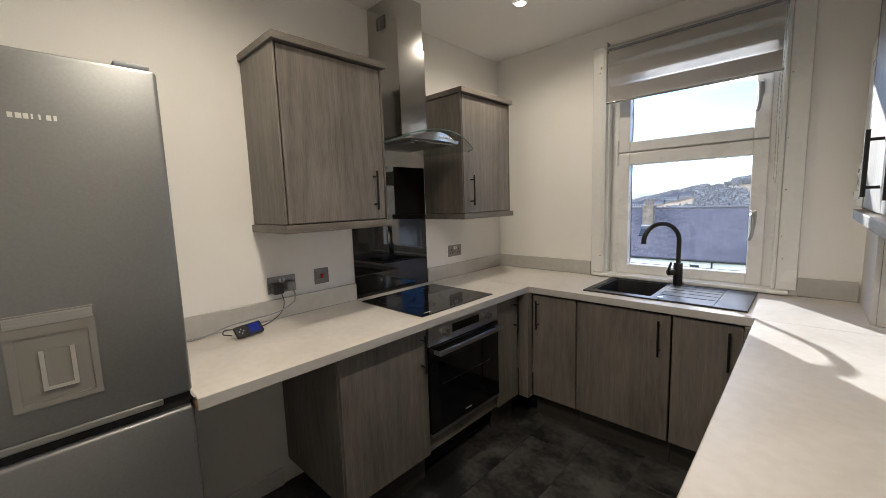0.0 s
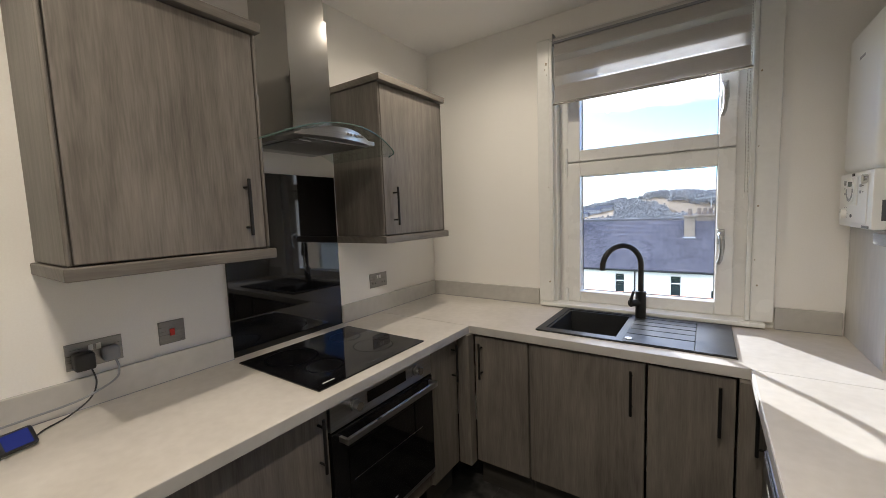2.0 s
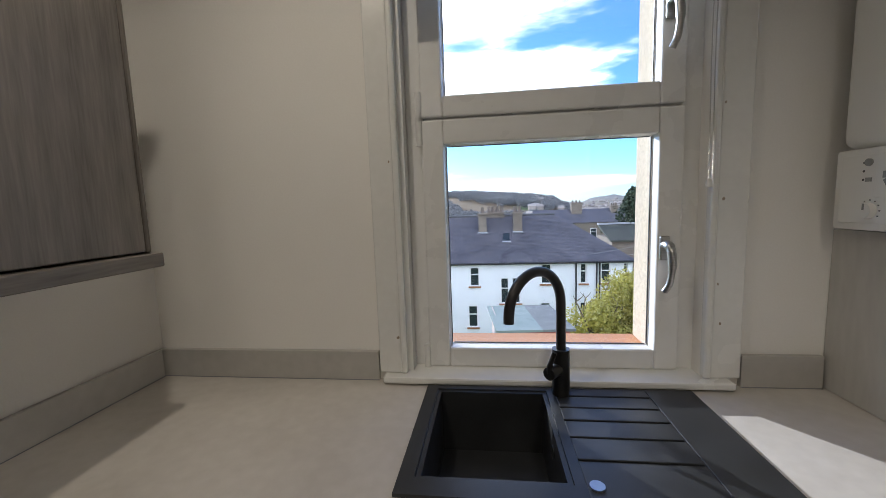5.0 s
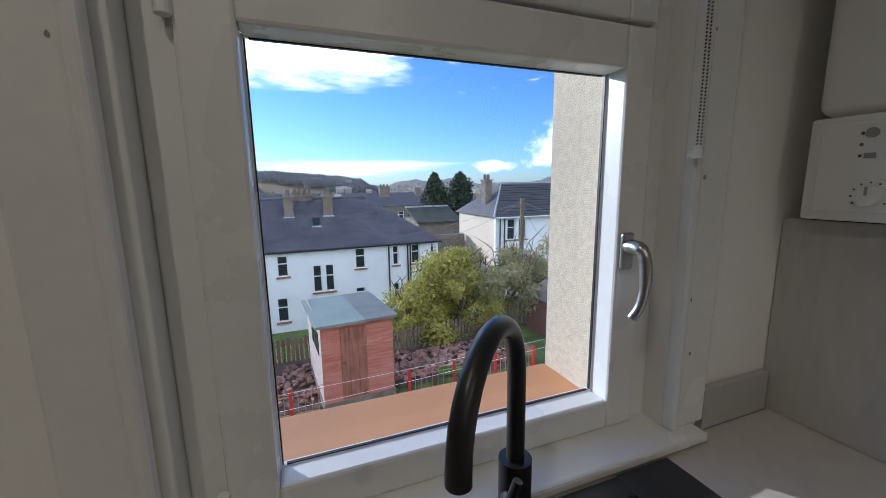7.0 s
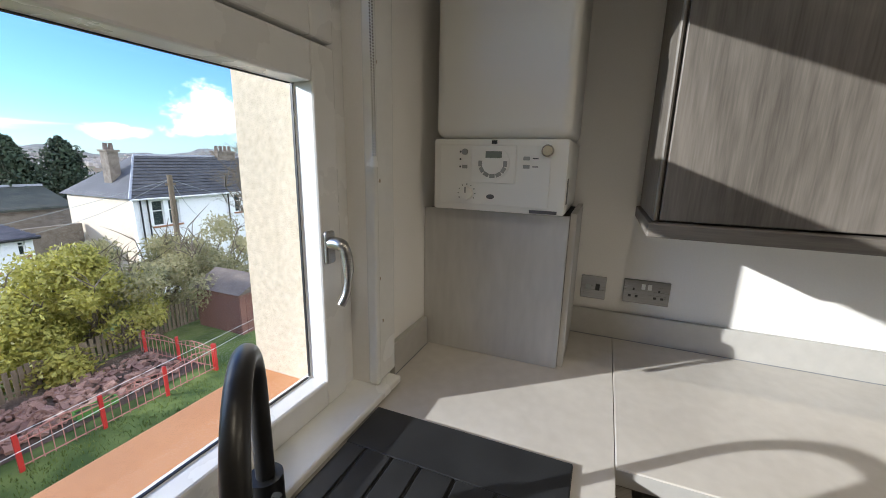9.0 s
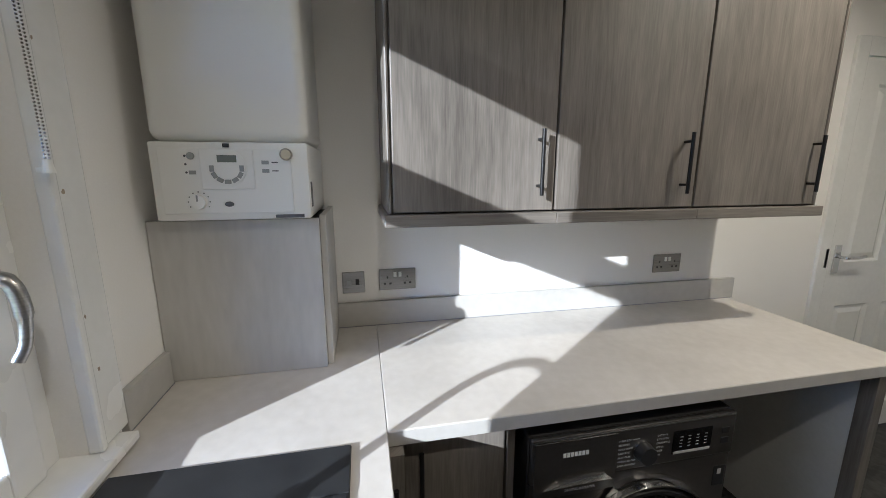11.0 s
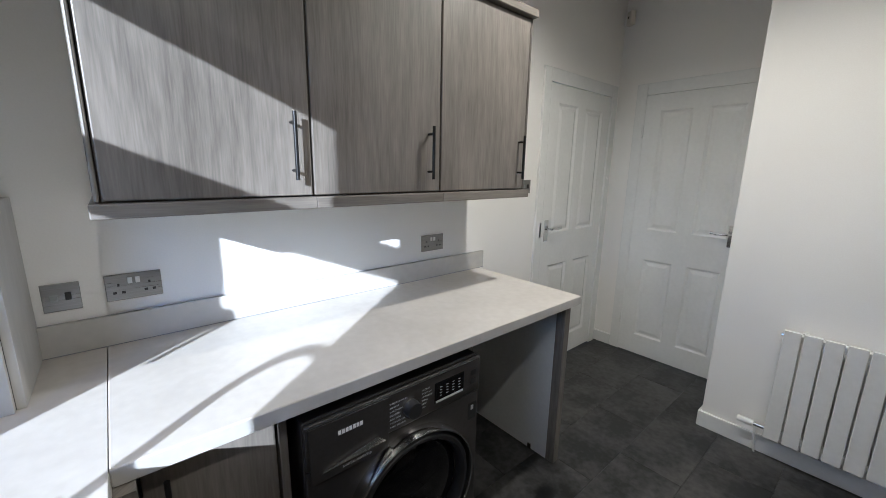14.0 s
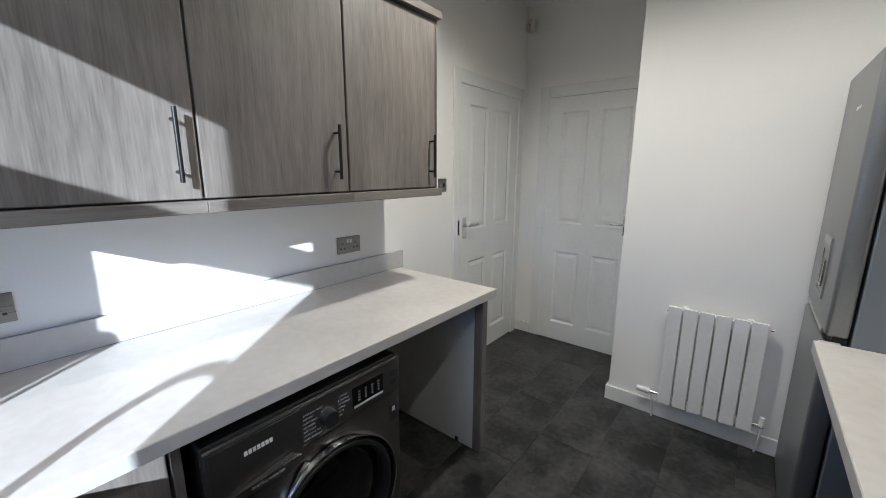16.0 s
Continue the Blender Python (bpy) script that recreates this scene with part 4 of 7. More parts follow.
def cooker_hood():
    yc = -1.213
    t = thing("cooker_hood", (0.14, yc, 1.76), "stainless steel chimney cooker hood with a curved glass canopy", "cooker hood")
    part("chimney", B(0.001, 0.275, yc - 0.103, yc + 0.097, 1.812, 2.34, 0.003), M_STEEL, t, "brushed steel flue cover")
    up = part("upper_chimney", B(0.001, 0.268, yc - 0.097, yc + 0.091, 2.34, 2.598, 0.003), M_STEEL, t)
    for i in range(6):
        for j in range(3):
            part("vent_slot", B(0.09 + j * 0.03, 0.11 + j * 0.03, yc - 0.0985, yc - 0.0968, 2.45 + i * 0.012, 2.456 + i * 0.012), M_DARK, up)
    part("under_body", B(0.004, 0.440, yc - 0.190, yc + 0.190, 1.797, 1.816, 0.003), M_STEELH, t)
    part("filter", B(0.10, 0.41, yc - 0.160, yc + 0.160, 1.7925, 1.7972), surface("grease_filter", (0.22, 0.22, 0.22), (0.36, 0.36, 0.36), 0.4, 0.9, scale=8, fine=400, bump=0.6, dist=0.001), t, "mesh grease filter")
    part("filter_latch", B(0.30, 0.37, yc - 0.150, yc - 0.095, 1.7895, 1.7935, 0.001), M_STEELH, t)
    # curved fascia below the glass
    bm = bmesh.new()
    n = 24
    rows = []
    for k in range(n + 1):
        u = -1 + 2 * k / n
        y = yc - 0.02 + 0.195 * u
        x = 0.478 - 0.045 * u * u
        top = 1.800 + 0.040 * (1 - u * u)
        rows.append([bm.verts.new((x, y, 1.796)), bm.verts.new((x + 0.002, y, top)), bm.verts.new((0.30, y, top)), bm.verts.new((0.30, y, 1.796))])
    for p, q in zip(rows, rows[1:]):
        for k in range(4):
            bm.faces.new((p[k], p[(k + 1) % 4], q[(k + 1) % 4], q[k]))
    bm.faces.new(rows[0])
    bm.faces.new(rows[-1][::-1])
    fas = part("fascia", bm, M_STEELH, t, "crescent steel control fascia", smooth=True)
    for i in range(5):
        y = yc - 0.005 + i * 0.019
        part("button", C((0.474, y, 1.816), (0.484, y, 1.816), 0.0055, n=12), M_CHROME, fas)
    # glass canopy
    bm = bmesh.new()
    n, m = 30, 12
    grid = []
    for k in range(n + 1):
        u = -1 + 2 * k / n
        row = []
        for j in range(m + 1):
            v = j / m
            edge = 0.505 - 0.06 * u * u - 0.05 * max(0.0, abs(u) - 0.90) ** 2 / 0.01
            row.append(bm.verts.new((0.006 + v * (edge - 0.006), yc + 0.328 * u, 1.852 - 0.082 * u * u)))
        grid.append(row)
    for k in range(n):
        for j in range(m):
            bm.faces.new((grid[k][j], grid[k + 1][j], grid[k + 1][j + 1], grid[k][j + 1]))
    bmesh.ops.solidify(bm, geom=bm.faces[:], thickness=0.005)
    g = part("canopy", bm, M_HOODGL, t, "curved tinted glass canopy", smooth=True)
    g.visible_shadow = False
    bm = bmesh.new()
    tube(bm, [(0.008 + 1.0 * ((0.505 - 0.06 * u * u - 0.05 * max(0.0, abs(u) - 0.90) ** 2 / 0.01) - 0.006), yc + 0.328 * u, 1.8495 - 0.082 * u * u)
              for u in [-1 + 2 * k / 40 for k in range(41)]], 0.0027, 8)
    part("canopy_edge", bm, plain("polished_glass_edge", (0.10, 0.16, 0.15), 0.1), t, "polished green glass edge", smooth=True)


cooker_hood()
solid("splashback", B(0.0006, 0.0085, -1.500, -0.900, WT + 0.001, 1.700, 0.001), M_BGLASS, "glossy black glass splashback behind the hob", "splashback")


def sink():
    t = thing("kitchen_sink", (1.38, -0.28, WT), "black composite sink with a grooved drainer", "sink")
    z0, z1 = WT + 0.0005, WT + 0.009
    part("rim", holed(lambda u, w, d: (u, w, z1 - d), (0.986, 1.375), (-0.534, -0.060), [(1.022, 1.352, -0.485, -0.085)], z1 - z0), M_SINK, t)
    bm = holed(lambda u, w, d: (u, w, WT + 0.004 - d), (1.0225, 1.3515), (-0.4845, -0.0855), [(1.034, 1.340, -0.473, -0.097)], 0.19)
    part("bowl", bm, M_SINK, t)
    part("bowl_floor", B(1.0225, 1.3515, -0.4845, -0.0855, WT - 0.200, WT - 0.186), M_SINK, t)
    part("plug", C((1.187, -0.285, WT - 0.186), (1.187, -0.285, WT - 0.180), 0.045, n=28), M_CHROME, t, "chrome basket waste")
    part("overflow", C((1.3385, -0.30, WT - 0.045), (1.3365, -0.30, WT - 0.045), 0.016, n=20), M_CHROME, t, "chrome overflow")
    part("plug_control", C((1.395, -0.487, z1), (1.395, -0.487, z1 + 0.004), 0.015, n=28), M_STEELH, t, "round chrome plug control")
    part("drainer", B(1.375, 1.777, -0.534, -0.060, z0, z1 - 0.0045, 0.001), M_SINK, t)
    cuts = [-0.533, -0.405, -0.320, -0.245, -0.180, -0.115, -0.061]
    for i in range(6):
        a, b = cuts[i], cuts[i + 1]
        part("drainer_rib", B(1.3755, 1.640, a + 0.0035, b - 0.0035, z1 - 0.0044, z1 + 0.0004 * (i % 2), 0.002), M_SINK, t)
    part("drainer_flat", B(1.641, 1.776, -0.533, -0.061, z1 - 0.0044, z1, 0.002), M_SINK, t)


sink()


def tap():
    x, y = 1.393, -0.100
    t = thing("kitchen_tap", (x, y, WT + 0.009), "matt black swan-neck mixer tap beside the sink", "tap")
    part("base", C((x, y, WT + 0.009), (x, y, 1.048), 0.0255, n=32), M_TAP, t, smooth=True)
    pts = [(x, y, 1.045), (x, y, 1.11), (x, y, 1.184)]
    dx, dy, r = -0.0785, -0.0735, 0.1075
    for k in range(1, 17):
        a = math.pi * k / 16
        pts.append((x + dx * (1 - math.cos(a)), y + dy * (1 - math.cos(a)), 1.184 + r * math.sin(a)))
    pts.append((x + 2 * dx, y + 2 * dy, 1.170))
    part("spout", tube(bmesh.new(), pts, 0.0140, 20), M_TAP, t, "tall curved spout", smooth=True)
    hub = part("lever_hub", C((x - 0.010, y - 0.012, 0.990), (x - 0.042, y - 0.048, 0.990), 0.0185, n=24), M_TAP, t, smooth=True)
    part("lever", tube(bmesh.new(), smooth_path([(x - 0.038, y - 0.043, 0.990), (x - 0.038, y - 0.046, 1.015), (x - 0.026, y - 0.050, 1.055)], 5), [0.009] * 6 + [0.007] * 5, 12), M_TAP, hub, smooth=True)


tap()


def fridge():
    y0, y1 = -3.105, -2.508
    t = thing("fridge_freezer", (0.32, -2.8, 0), "tall silver fridge freezer with a water dispenser in the door", "fridge freezer")
    part("cabinet", B(0.03, 0.565, y0, y1, 0.03, 1.835, 0.006), M_FRSIDE, t, "dark grey fridge sides")
    d = part("upper_door", B(0.572, 0.632, y0, y1, 0.920, 1.845, 0.012, 4), M_FRIDGE, t, smooth=True)
    part("lower_door", B(0.572, 0.632, y0, y1, 0.045, 0.878, 0.012, 4), M_FRIDGE, t, smooth=True)
    part("grip_recess", B(0.575, 0.612, y0 + 0.004, y1 - 0.004, 0.878, 0.920), M_DARK, t)
    part("grip_lip", B(0.600, 0.634, y0 + 0.05, y1 - 0.075, 0.906, 0.926, 0.004), M_STEELH, d, "steel door grip")
    part("hinge_cover", B(0.52, 0.61, y1 - 0.09, y1 - 0.01, 1.8455, 1.862, 0.005), M_FRSIDE, t)
    part("side_hinge", B(0.59, 0.645, y1 - 0.004, y1 + 0.004, 0.893, 0.905), M_CHROME, t)
    a, b, c, e = -2.866, -2.705, 1.000, 1.232
    f = part("dispenser", holed(lambda u, w, q: (0.6375 - q, u, w), (a, b), (c, e), [(a + 0.016, b - 0.014, c + 0.014, e - 0.055)], 0.006), M_FRPANEL, d, "recessed water dispenser panel")
    part("recess", B(0.6322, 0.6335, a + 0.016, b - 0.014, c + 0.014, e - 0.055), M_FRPANEL, f)
    part("strip", B(0.6376, 0.6392, a + 0.004, b - 0.002, e - 0.030, e - 0.004, 0.0005), M_STEELH, f, "brushed steel dispenser strip")
    lv = part("paddle", holed(lambda u, w, q: (0.641 - q, u, w), (-2.812, -2.748), (1.040, 1.140), [(-2.803, -2.757, 1.049, 1.14)], 0.006), M_CHROME, f, "chrome dispenser paddle")
    part("paddle_face", B(0.6336, 0.636, -2.803, -2.757, 1.049, 1.140), M_FRPANEL, lv)
    for i, w in enumerate((0.012, 0.014, 0.012, 0.005, 0.005, 0.012, 0.008)):
        y = -2.80 + i * 0.0125
        part("badge_letter", B(0.6323, 0.6330, y, y + w * 0.72, 1.686, 1.698), M_WHITEP, d)


fridge()


def washing_machine():
    y0, y1, xf = -1.645, -0.990, 1.822
    t = thing("washing_machine", (2.15, -1.32, 0), "graphite front-loading washing machine under the worktop", "washing machine")
    part("cabinet", B(xf + 0.012, W - 0.04, y0, y1, 0.015, 0.812, 0.006), M_WASH, t)
    part("front", B(xf, xf + 0.014, y0, y1, 0.03, 0.671, 0.006), M_WASH, t, smooth=True)
    f = part("fascia", B(xf - 0.006, xf + 0.014, y0, y1, 0.672, 0.812, 0.008, 3), M_WASH, t, "graphite control fascia", smooth=True)
    part("fascia_line", B(xf - 0.0075, xf - 0.0055, y0 + 0.004, y1 - 0.004, 0.803, 0.806), M_STEELH, f)
    dr = part("drawer", B(xf - 0.0085, xf - 0.0055, -1.245, y1 - 0.010, 0.630, 0.800, 0.001), M_WASH, f, "detergent drawer front")
    bm = bmesh.new()
    v = [bm.verts.new(p) for p in ((xf - 0.009, -1.205, 0.690), (xf - 0.009, -1.07, 0.672), (xf - 0.009, -1.030, 0.657), (xf - 0.009, -1.235, 0.662),
                                   (xf - 0.0165, -1.205, 0.690), (xf - 0.0165, -1.07, 0.672), (xf - 0.012, -1.030, 0.657), (xf - 0.012, -1.235, 0.662))]
    for q in ((0, 1, 2, 3), (4, 7, 6, 5), (0, 4, 5, 1), (1, 5, 6, 2), (2, 6, 7, 3), (3, 7, 4, 0)):
        bm.faces.new([v[k] for k in q])
    part("drawer_grip", bm, M_CHROME, dr, "sloping chrome drawer grip")
    for i in range(7):
        y = -1.082 - i * 0.0112
        part("badge_letter", B(xf - 0.0092, xf - 0.0084, y - 0.0085, y, 0.750, 0.763), M_WHITEP, dr)
    k = part("dial", C((xf - 0.005, -1.330, 0.730), (xf - 0.012, -1.330, 0.730), 0.034, n=40), M_CHROME, f, smooth=True)
    part("dial_grip", C((xf - 0.012, -1.330, 0.730), (xf - 0.034, -1.330, 0.730), 0.0285, 0.026, 40), M_RUBBER, k, "black programme dial", smooth=True)
    part("display", B(xf - 0.0085, xf - 0.0055, -1.560, -1.428, 0.702, 0.776, 0.001), M_BGLASS, f, "dark display window")
    for i in range(4):
        for j in range(4):
            part("display_mark", B(xf - 0.0089, xf - 0.0085, -1.450 - i * 0.028 - 0.009, -1.450 - i * 0.028, 0.724 + j * 0.0105, 0.7262 + j * 0.0105), M_PRINT, f)
    part("display_keys", B(xf - 0.0093, xf - 0.0085, -1.556, -1.432, 0.703, 0.711), M_PRINT, f)
    for z in (0.755, 0.722):
        part("key", B(xf - 0.0078, xf - 0.0058, -1.622, -1.596, z - 0.01, z + 0.01, 0.001), M_RUBBER, f)
    face = Matrix(((0, 0, -1, xf - 0.0082), (-1, 0, 0, 0), (0, 1, 0, 0), (0, 0, 0, 1)))
    for i, s in enumerate(("SUPER ECO WASH", "BEDDING", "DAILY WASH", "DELICATES", "BABY CARE", "OUTDOOR CARE", "DARK GARMENT")):
        words(s, 0.0078, Matrix.Translation((0, -1.250, 0.772 - i * 0.0132)) @ face, M_PRINT, "lettering", f)
    for i, s in enumerate(("COTTON", "E COTTON", "SYNTHETICS", "WOOL", "RINSE", "SPIN")):
        words(s, 0.0078, Matrix.Translation((0, -1.372, 0.772 - i * 0.0125)) @ face, M_PRINT, "lettering", f)
    words("DIGITAL INVERTER", 0.011, Matrix.Translation((-0.001, -1.092, 0.645)) @ face, M_PRINT, "lettering", dr)
    part("badge", B(xf - 0.0012, xf + 0.001, -1.634, -1.594, 0.560, 0.628, 0.0005), M_RUBBER, t, "small black sticker with a pale mark")
    part("badge_mark", B(xf - 0.002, xf - 0.0012, -1.620, -1.607, 0.600, 0.618), M_PRINT, t)
    yc, zc = -1.338, 0.402
    for name, r, w, x0, mat, lab in (("door_ring", 0.240, 0.013, xf - 0.030, M_CHROME, "chrome porthole ring"), ("door_trim", 0.214, 0.036, xf - 0.024, M_RUBBER, "")):
        bm = bmesh.new()
        n, m2 = 64, 10
        rr = [[None] * m2 for _ in range(n)]
        for i in range(n):
            a = 2 * math.pi * i / n
            for j in range(m2):
                b = 2 * math.pi * j / m2
                rad = r + w / 2 * math.cos(b)
                rr[i][j] = bm.verts.new((x0 + 0.030 * math.sin(b) + 0.012, yc + rad * math.cos(a), zc + rad * math.sin(a)))
        for i in range(n):
            for j in range(m2):
                bm.faces.new((rr[i][j], rr[(i + 1) % n][j], rr[(i + 1) % n][(j + 1) % m2], rr[i][(j + 1) % m2]))
        part(name, bm, mat, t, lab, smooth=True)
    bm = bmesh.new()
    bmesh.ops.create_uvsphere(bm, u_segments=40, v_segments=20, radius=0.2, matrix=Matrix.LocRotScale((xf + 0.01, yc, zc), None, (0.22, 1, 1)))
    part("door_glass", bm, M_BGLASS, t, "dark domed door glass", smooth=True)


washing_machine()


def boiler():
    y0, y1, xf = -0.440, -0.052, 2.125
    t = thing("boiler", (2.31, -0.25, 1.378), "white wall-hung gas boiler with a control panel", "boiler")
    part("cover", B(xf, W - 0.002, y0, y1, 1.585, 2.115, 0.030, 5), M_WHITEP, t, "white enamelled boiler cover", smooth=True)
    c = part("control_box", B(xf - 0.003, W - 0.002, y0 + 0.001, y1 - 0.001, 1.380, 1.584, 0.006), M_WHITEP, t, smooth=True)
    part("fascia", B(xf - 0.007, xf - 0.002, y0 + 0.045, y1 - 0.022, 1.398, 1.568, 0.002), M_WHITEP, c)
    x = xf - 0.0072
    part("clip", B(x - 0.002, x + 0.003, -0.245, -0.230, 1.570, 1.580), M_RUBBER, c)
    tm = part("timer", B(x - 0.004, x, -0.302, -0.172, 1.462, 1.566, 0.002), M_WHITEP, c, "round clock timer")
    part("timer_face", C((x - 0.004, -0.237, 1.518), (x - 0.008, -0.237, 1.518), 0.047, n=40), M_WHITEP, tm, smooth=True)
    part("timer_display", B(x - 0.0092, x - 0.008, -0.262, -0.216, 1.532, 1.550), M_LCD, tm, "grey display")
    for k in range(7):
        a = math.pi + math.pi * k / 6
        cy, cz = -0.237 - 0.036 * math.cos(a), 1.516 + 0.034 * math.sin(a)
        bm = bmesh.new()
        box(bm, x - 0.0095, x - 0.008, -0.008, 0.008, -0.0055, 0.0055, 0.001)
        bmesh.ops.rotate(bm, verts=bm.verts, cent=(x, 0, 0), matrix=Matrix.Rotation(-(a - 1.5 * math.pi), 3, 'X'))
        bmesh.ops.translate(bm, verts=bm.verts, vec=(0, cy, cz))
        part("timer_key", bm, M_GREYP, tm)
    kb = part("knob", C((x, -0.160, 1.430), (x - 0.014, -0.160, 1.430), 0.020, 0.018, 28), M_WHITEP, c, "white temperature knob", smooth=True)
    part("pointer", B(x - 0.0155, x - 0.0138, -0.162, -0.158, 1.432, 1.448), M_GREYP, kb)
    for k in range(9):
        a = radians(-120 + 30 * k)
        part("scale_tick", B(x - 0.001, x, -0.160 - 0.026 * math.sin(a) - 0.0015, -0.160 - 0.026 * math.sin(a) + 0.0015, 1.430 + 0.026 * math.cos(a) - 0.0015, 1.430 + 0.026 * math.cos(a) + 0.0015), M_PRINTD, c)
    part("button", C((x, -0.152, 1.548), (x - 0.005, -0.152, 1.548), 0.009, n=20), M_GREYP, c)
    for y, z, w in ((-0.152, 1.506, 0.016), (-0.330, 1.532, 0.018), (-0.330, 1.510, 0.018)):
        part("lamp_window", B(x - 0.0012, x, y - w / 2, y + w / 2, z - 0.005, z + 0.005), M_GREYP, c)
    for z in (1.532, 1.510):
        part("print_bar", B(x - 0.0006, x, -0.362, -0.346, z - 0.0015, z + 0.0015), M_PRINTD, c)
    for z in (1.548, 1.527, 1.506):
        part("print_mark", C((x - 0.0006, -0.138, z), (x, -0.138, z), 0.003, n=8), M_PRINTD, c)
    bm = bmesh.new()
    bmesh.ops.create_uvsphere(bm, u_segments=20, v_segments=8, radius=1, matrix=Matrix.LocRotScale((x, -0.232, 1.423), None, (0.002, 0.012, 0.007)))
    part("maker_mark", bm, M_PRINTD, c)
    g = part("gauge", C((x + 0.002, -0.385, 1.553), (x - 0.010, -0.385, 1.553), 0.016, n=28), M_STEEL, c, "small brass-rimmed pressure gauge", smooth=True)
    part("gauge_face", C((x - 0.0101, -0.385, 1.553), (x - 0.0106, -0.385, 1.553), 0.0125, n=24), plain("gauge_face", (0.55, 0.5, 0.38), 0.4), g)
    part("rating_label", B(xf - 0.0042, xf - 0.003, -0.420, -0.345, 1.383, 1.392), M_PRINTD, c, "small printed label")
    part("side_label", B(xf + 0.02, xf + 0.045, y0 - 0.0005, y0 + 0.001, 1.41, 1.48), M_PRINTD, c)
    part("maker_print", B(xf - 0.0006, xf + 0.001, -0.262, -0.200, 1.995, 2.005), M_GREYP, t, "small grey maker's mark")


boiler()
bx = thing("boiler_boxing", (2.33, -0.23, WT), "grey stone-effect boxing below the boiler", "boxing")
part("front_panel", B(2.168, 2.186, -0.452, -0.002, WT + 0.001, 1.374, 0.001), M_BOXIN, bx)
part("side_panel", B(2.1865, W - 0.001, -0.470, -0.4525, WT + 0.001, 1.382, 0.001), M_BOXIN, bx)
part("core", B(2.1865, W - 0.001, -0.4524, -0.003, WT + 0.001, 1.370), M_DARK, bx)


def socket_plate(place, n, kind, label):
    """A flat steel wiring plate; place(u, w, d): along, up, out of the wall."""
    def bx_(a, b, c, d, e, f, bev=0.0):
        p, q = place(a, c, e), place(b, d, f)
        return box(bmesh.new(), *[v for k in range(3) for v in sorted((p[k], q[k]))], bev)
    w = 0.146 if n == 2 else 0.086
    t = thing("wall_socket" if kind == "socket" else "wall_switch", place(0, 0, 0), label, "socket" if kind == "socket" else "switch", "wiring plates")
    part("plate", bx_(-w / 2, w / 2, -0.043, 0.043, -0.0005, 0.005, 0.002), M_PLATE, t)
    if kind == "socket":
        for s in (-1, 1):
            u = s * 0.040
            part("earth_slot", bx_(u - 0.003, u + 0.003, 0.004, 0.013, 0.005, 0.0056), M_RUBBER, t)
            for v in (-0.011, 0.011):
                part("pin_slot", bx_(u + v - 0.0045, u + v + 0.0045, -0.021, -0.013, 0.005, 0.0056), M_RUBBER, t)
            part("rocker", bx_(s * 0.010 - 0.006, s * 0.010 + 0.006, 0.010, 0.030, 0.005, 0.0085, 0.001), M_WHITEP, t, "white rocker switch")
    elif kind == "fuse":
        part("fuse_carrier", bx_(-0.026, -0.008, -0.010, 0.010, 0.005, 0.0065, 0.001), M_GREYP, t)
        part("rocker", bx_(0.008, 0.022, -0.010, 0.014, 0.005, 0.0085, 0.001), M_RUBBER, t, "dark rocker switch")
    else:
        part("rocker", bx_(-0.008, 0.008, -0.014, 0.012, 0.005, 0.009, 0.001), M_RED, t, "red rocker switch")
    return t


WL = lambda y, z: (lambda u, w, d: (d, y + u, z + w))
WR = lambda y, z: (lambda u, w, d: (W - d, y - u, z + w))
socket_plate(WL(-1.941, 1.072), 2, "socket", "brushed steel double socket with two plugs in it")
socket_plate(WL(-1.716, 1.080), 1, "cooker", "brushed steel cooker switch with a red rocker")
socket_plate(WL(-0.596, 1.096), 2, "socket", "brushed steel double socket beside the splashback")
socket_plate(WR(-0.533, 1.080), 1, "fuse", "brushed steel fused switch beside the boiler boxing")
socket_plate(WR(-0.706, 1.085), 2, "socket", "brushed steel double socket with white rockers")
socket_plate(WR(-1.962, 1.089), 2, "socket", "brushed steel double socket near the worktop's end")
socket_plate(WR(-2.737, 1.372), 1, "fuse", "small steel switch plate beside the door")


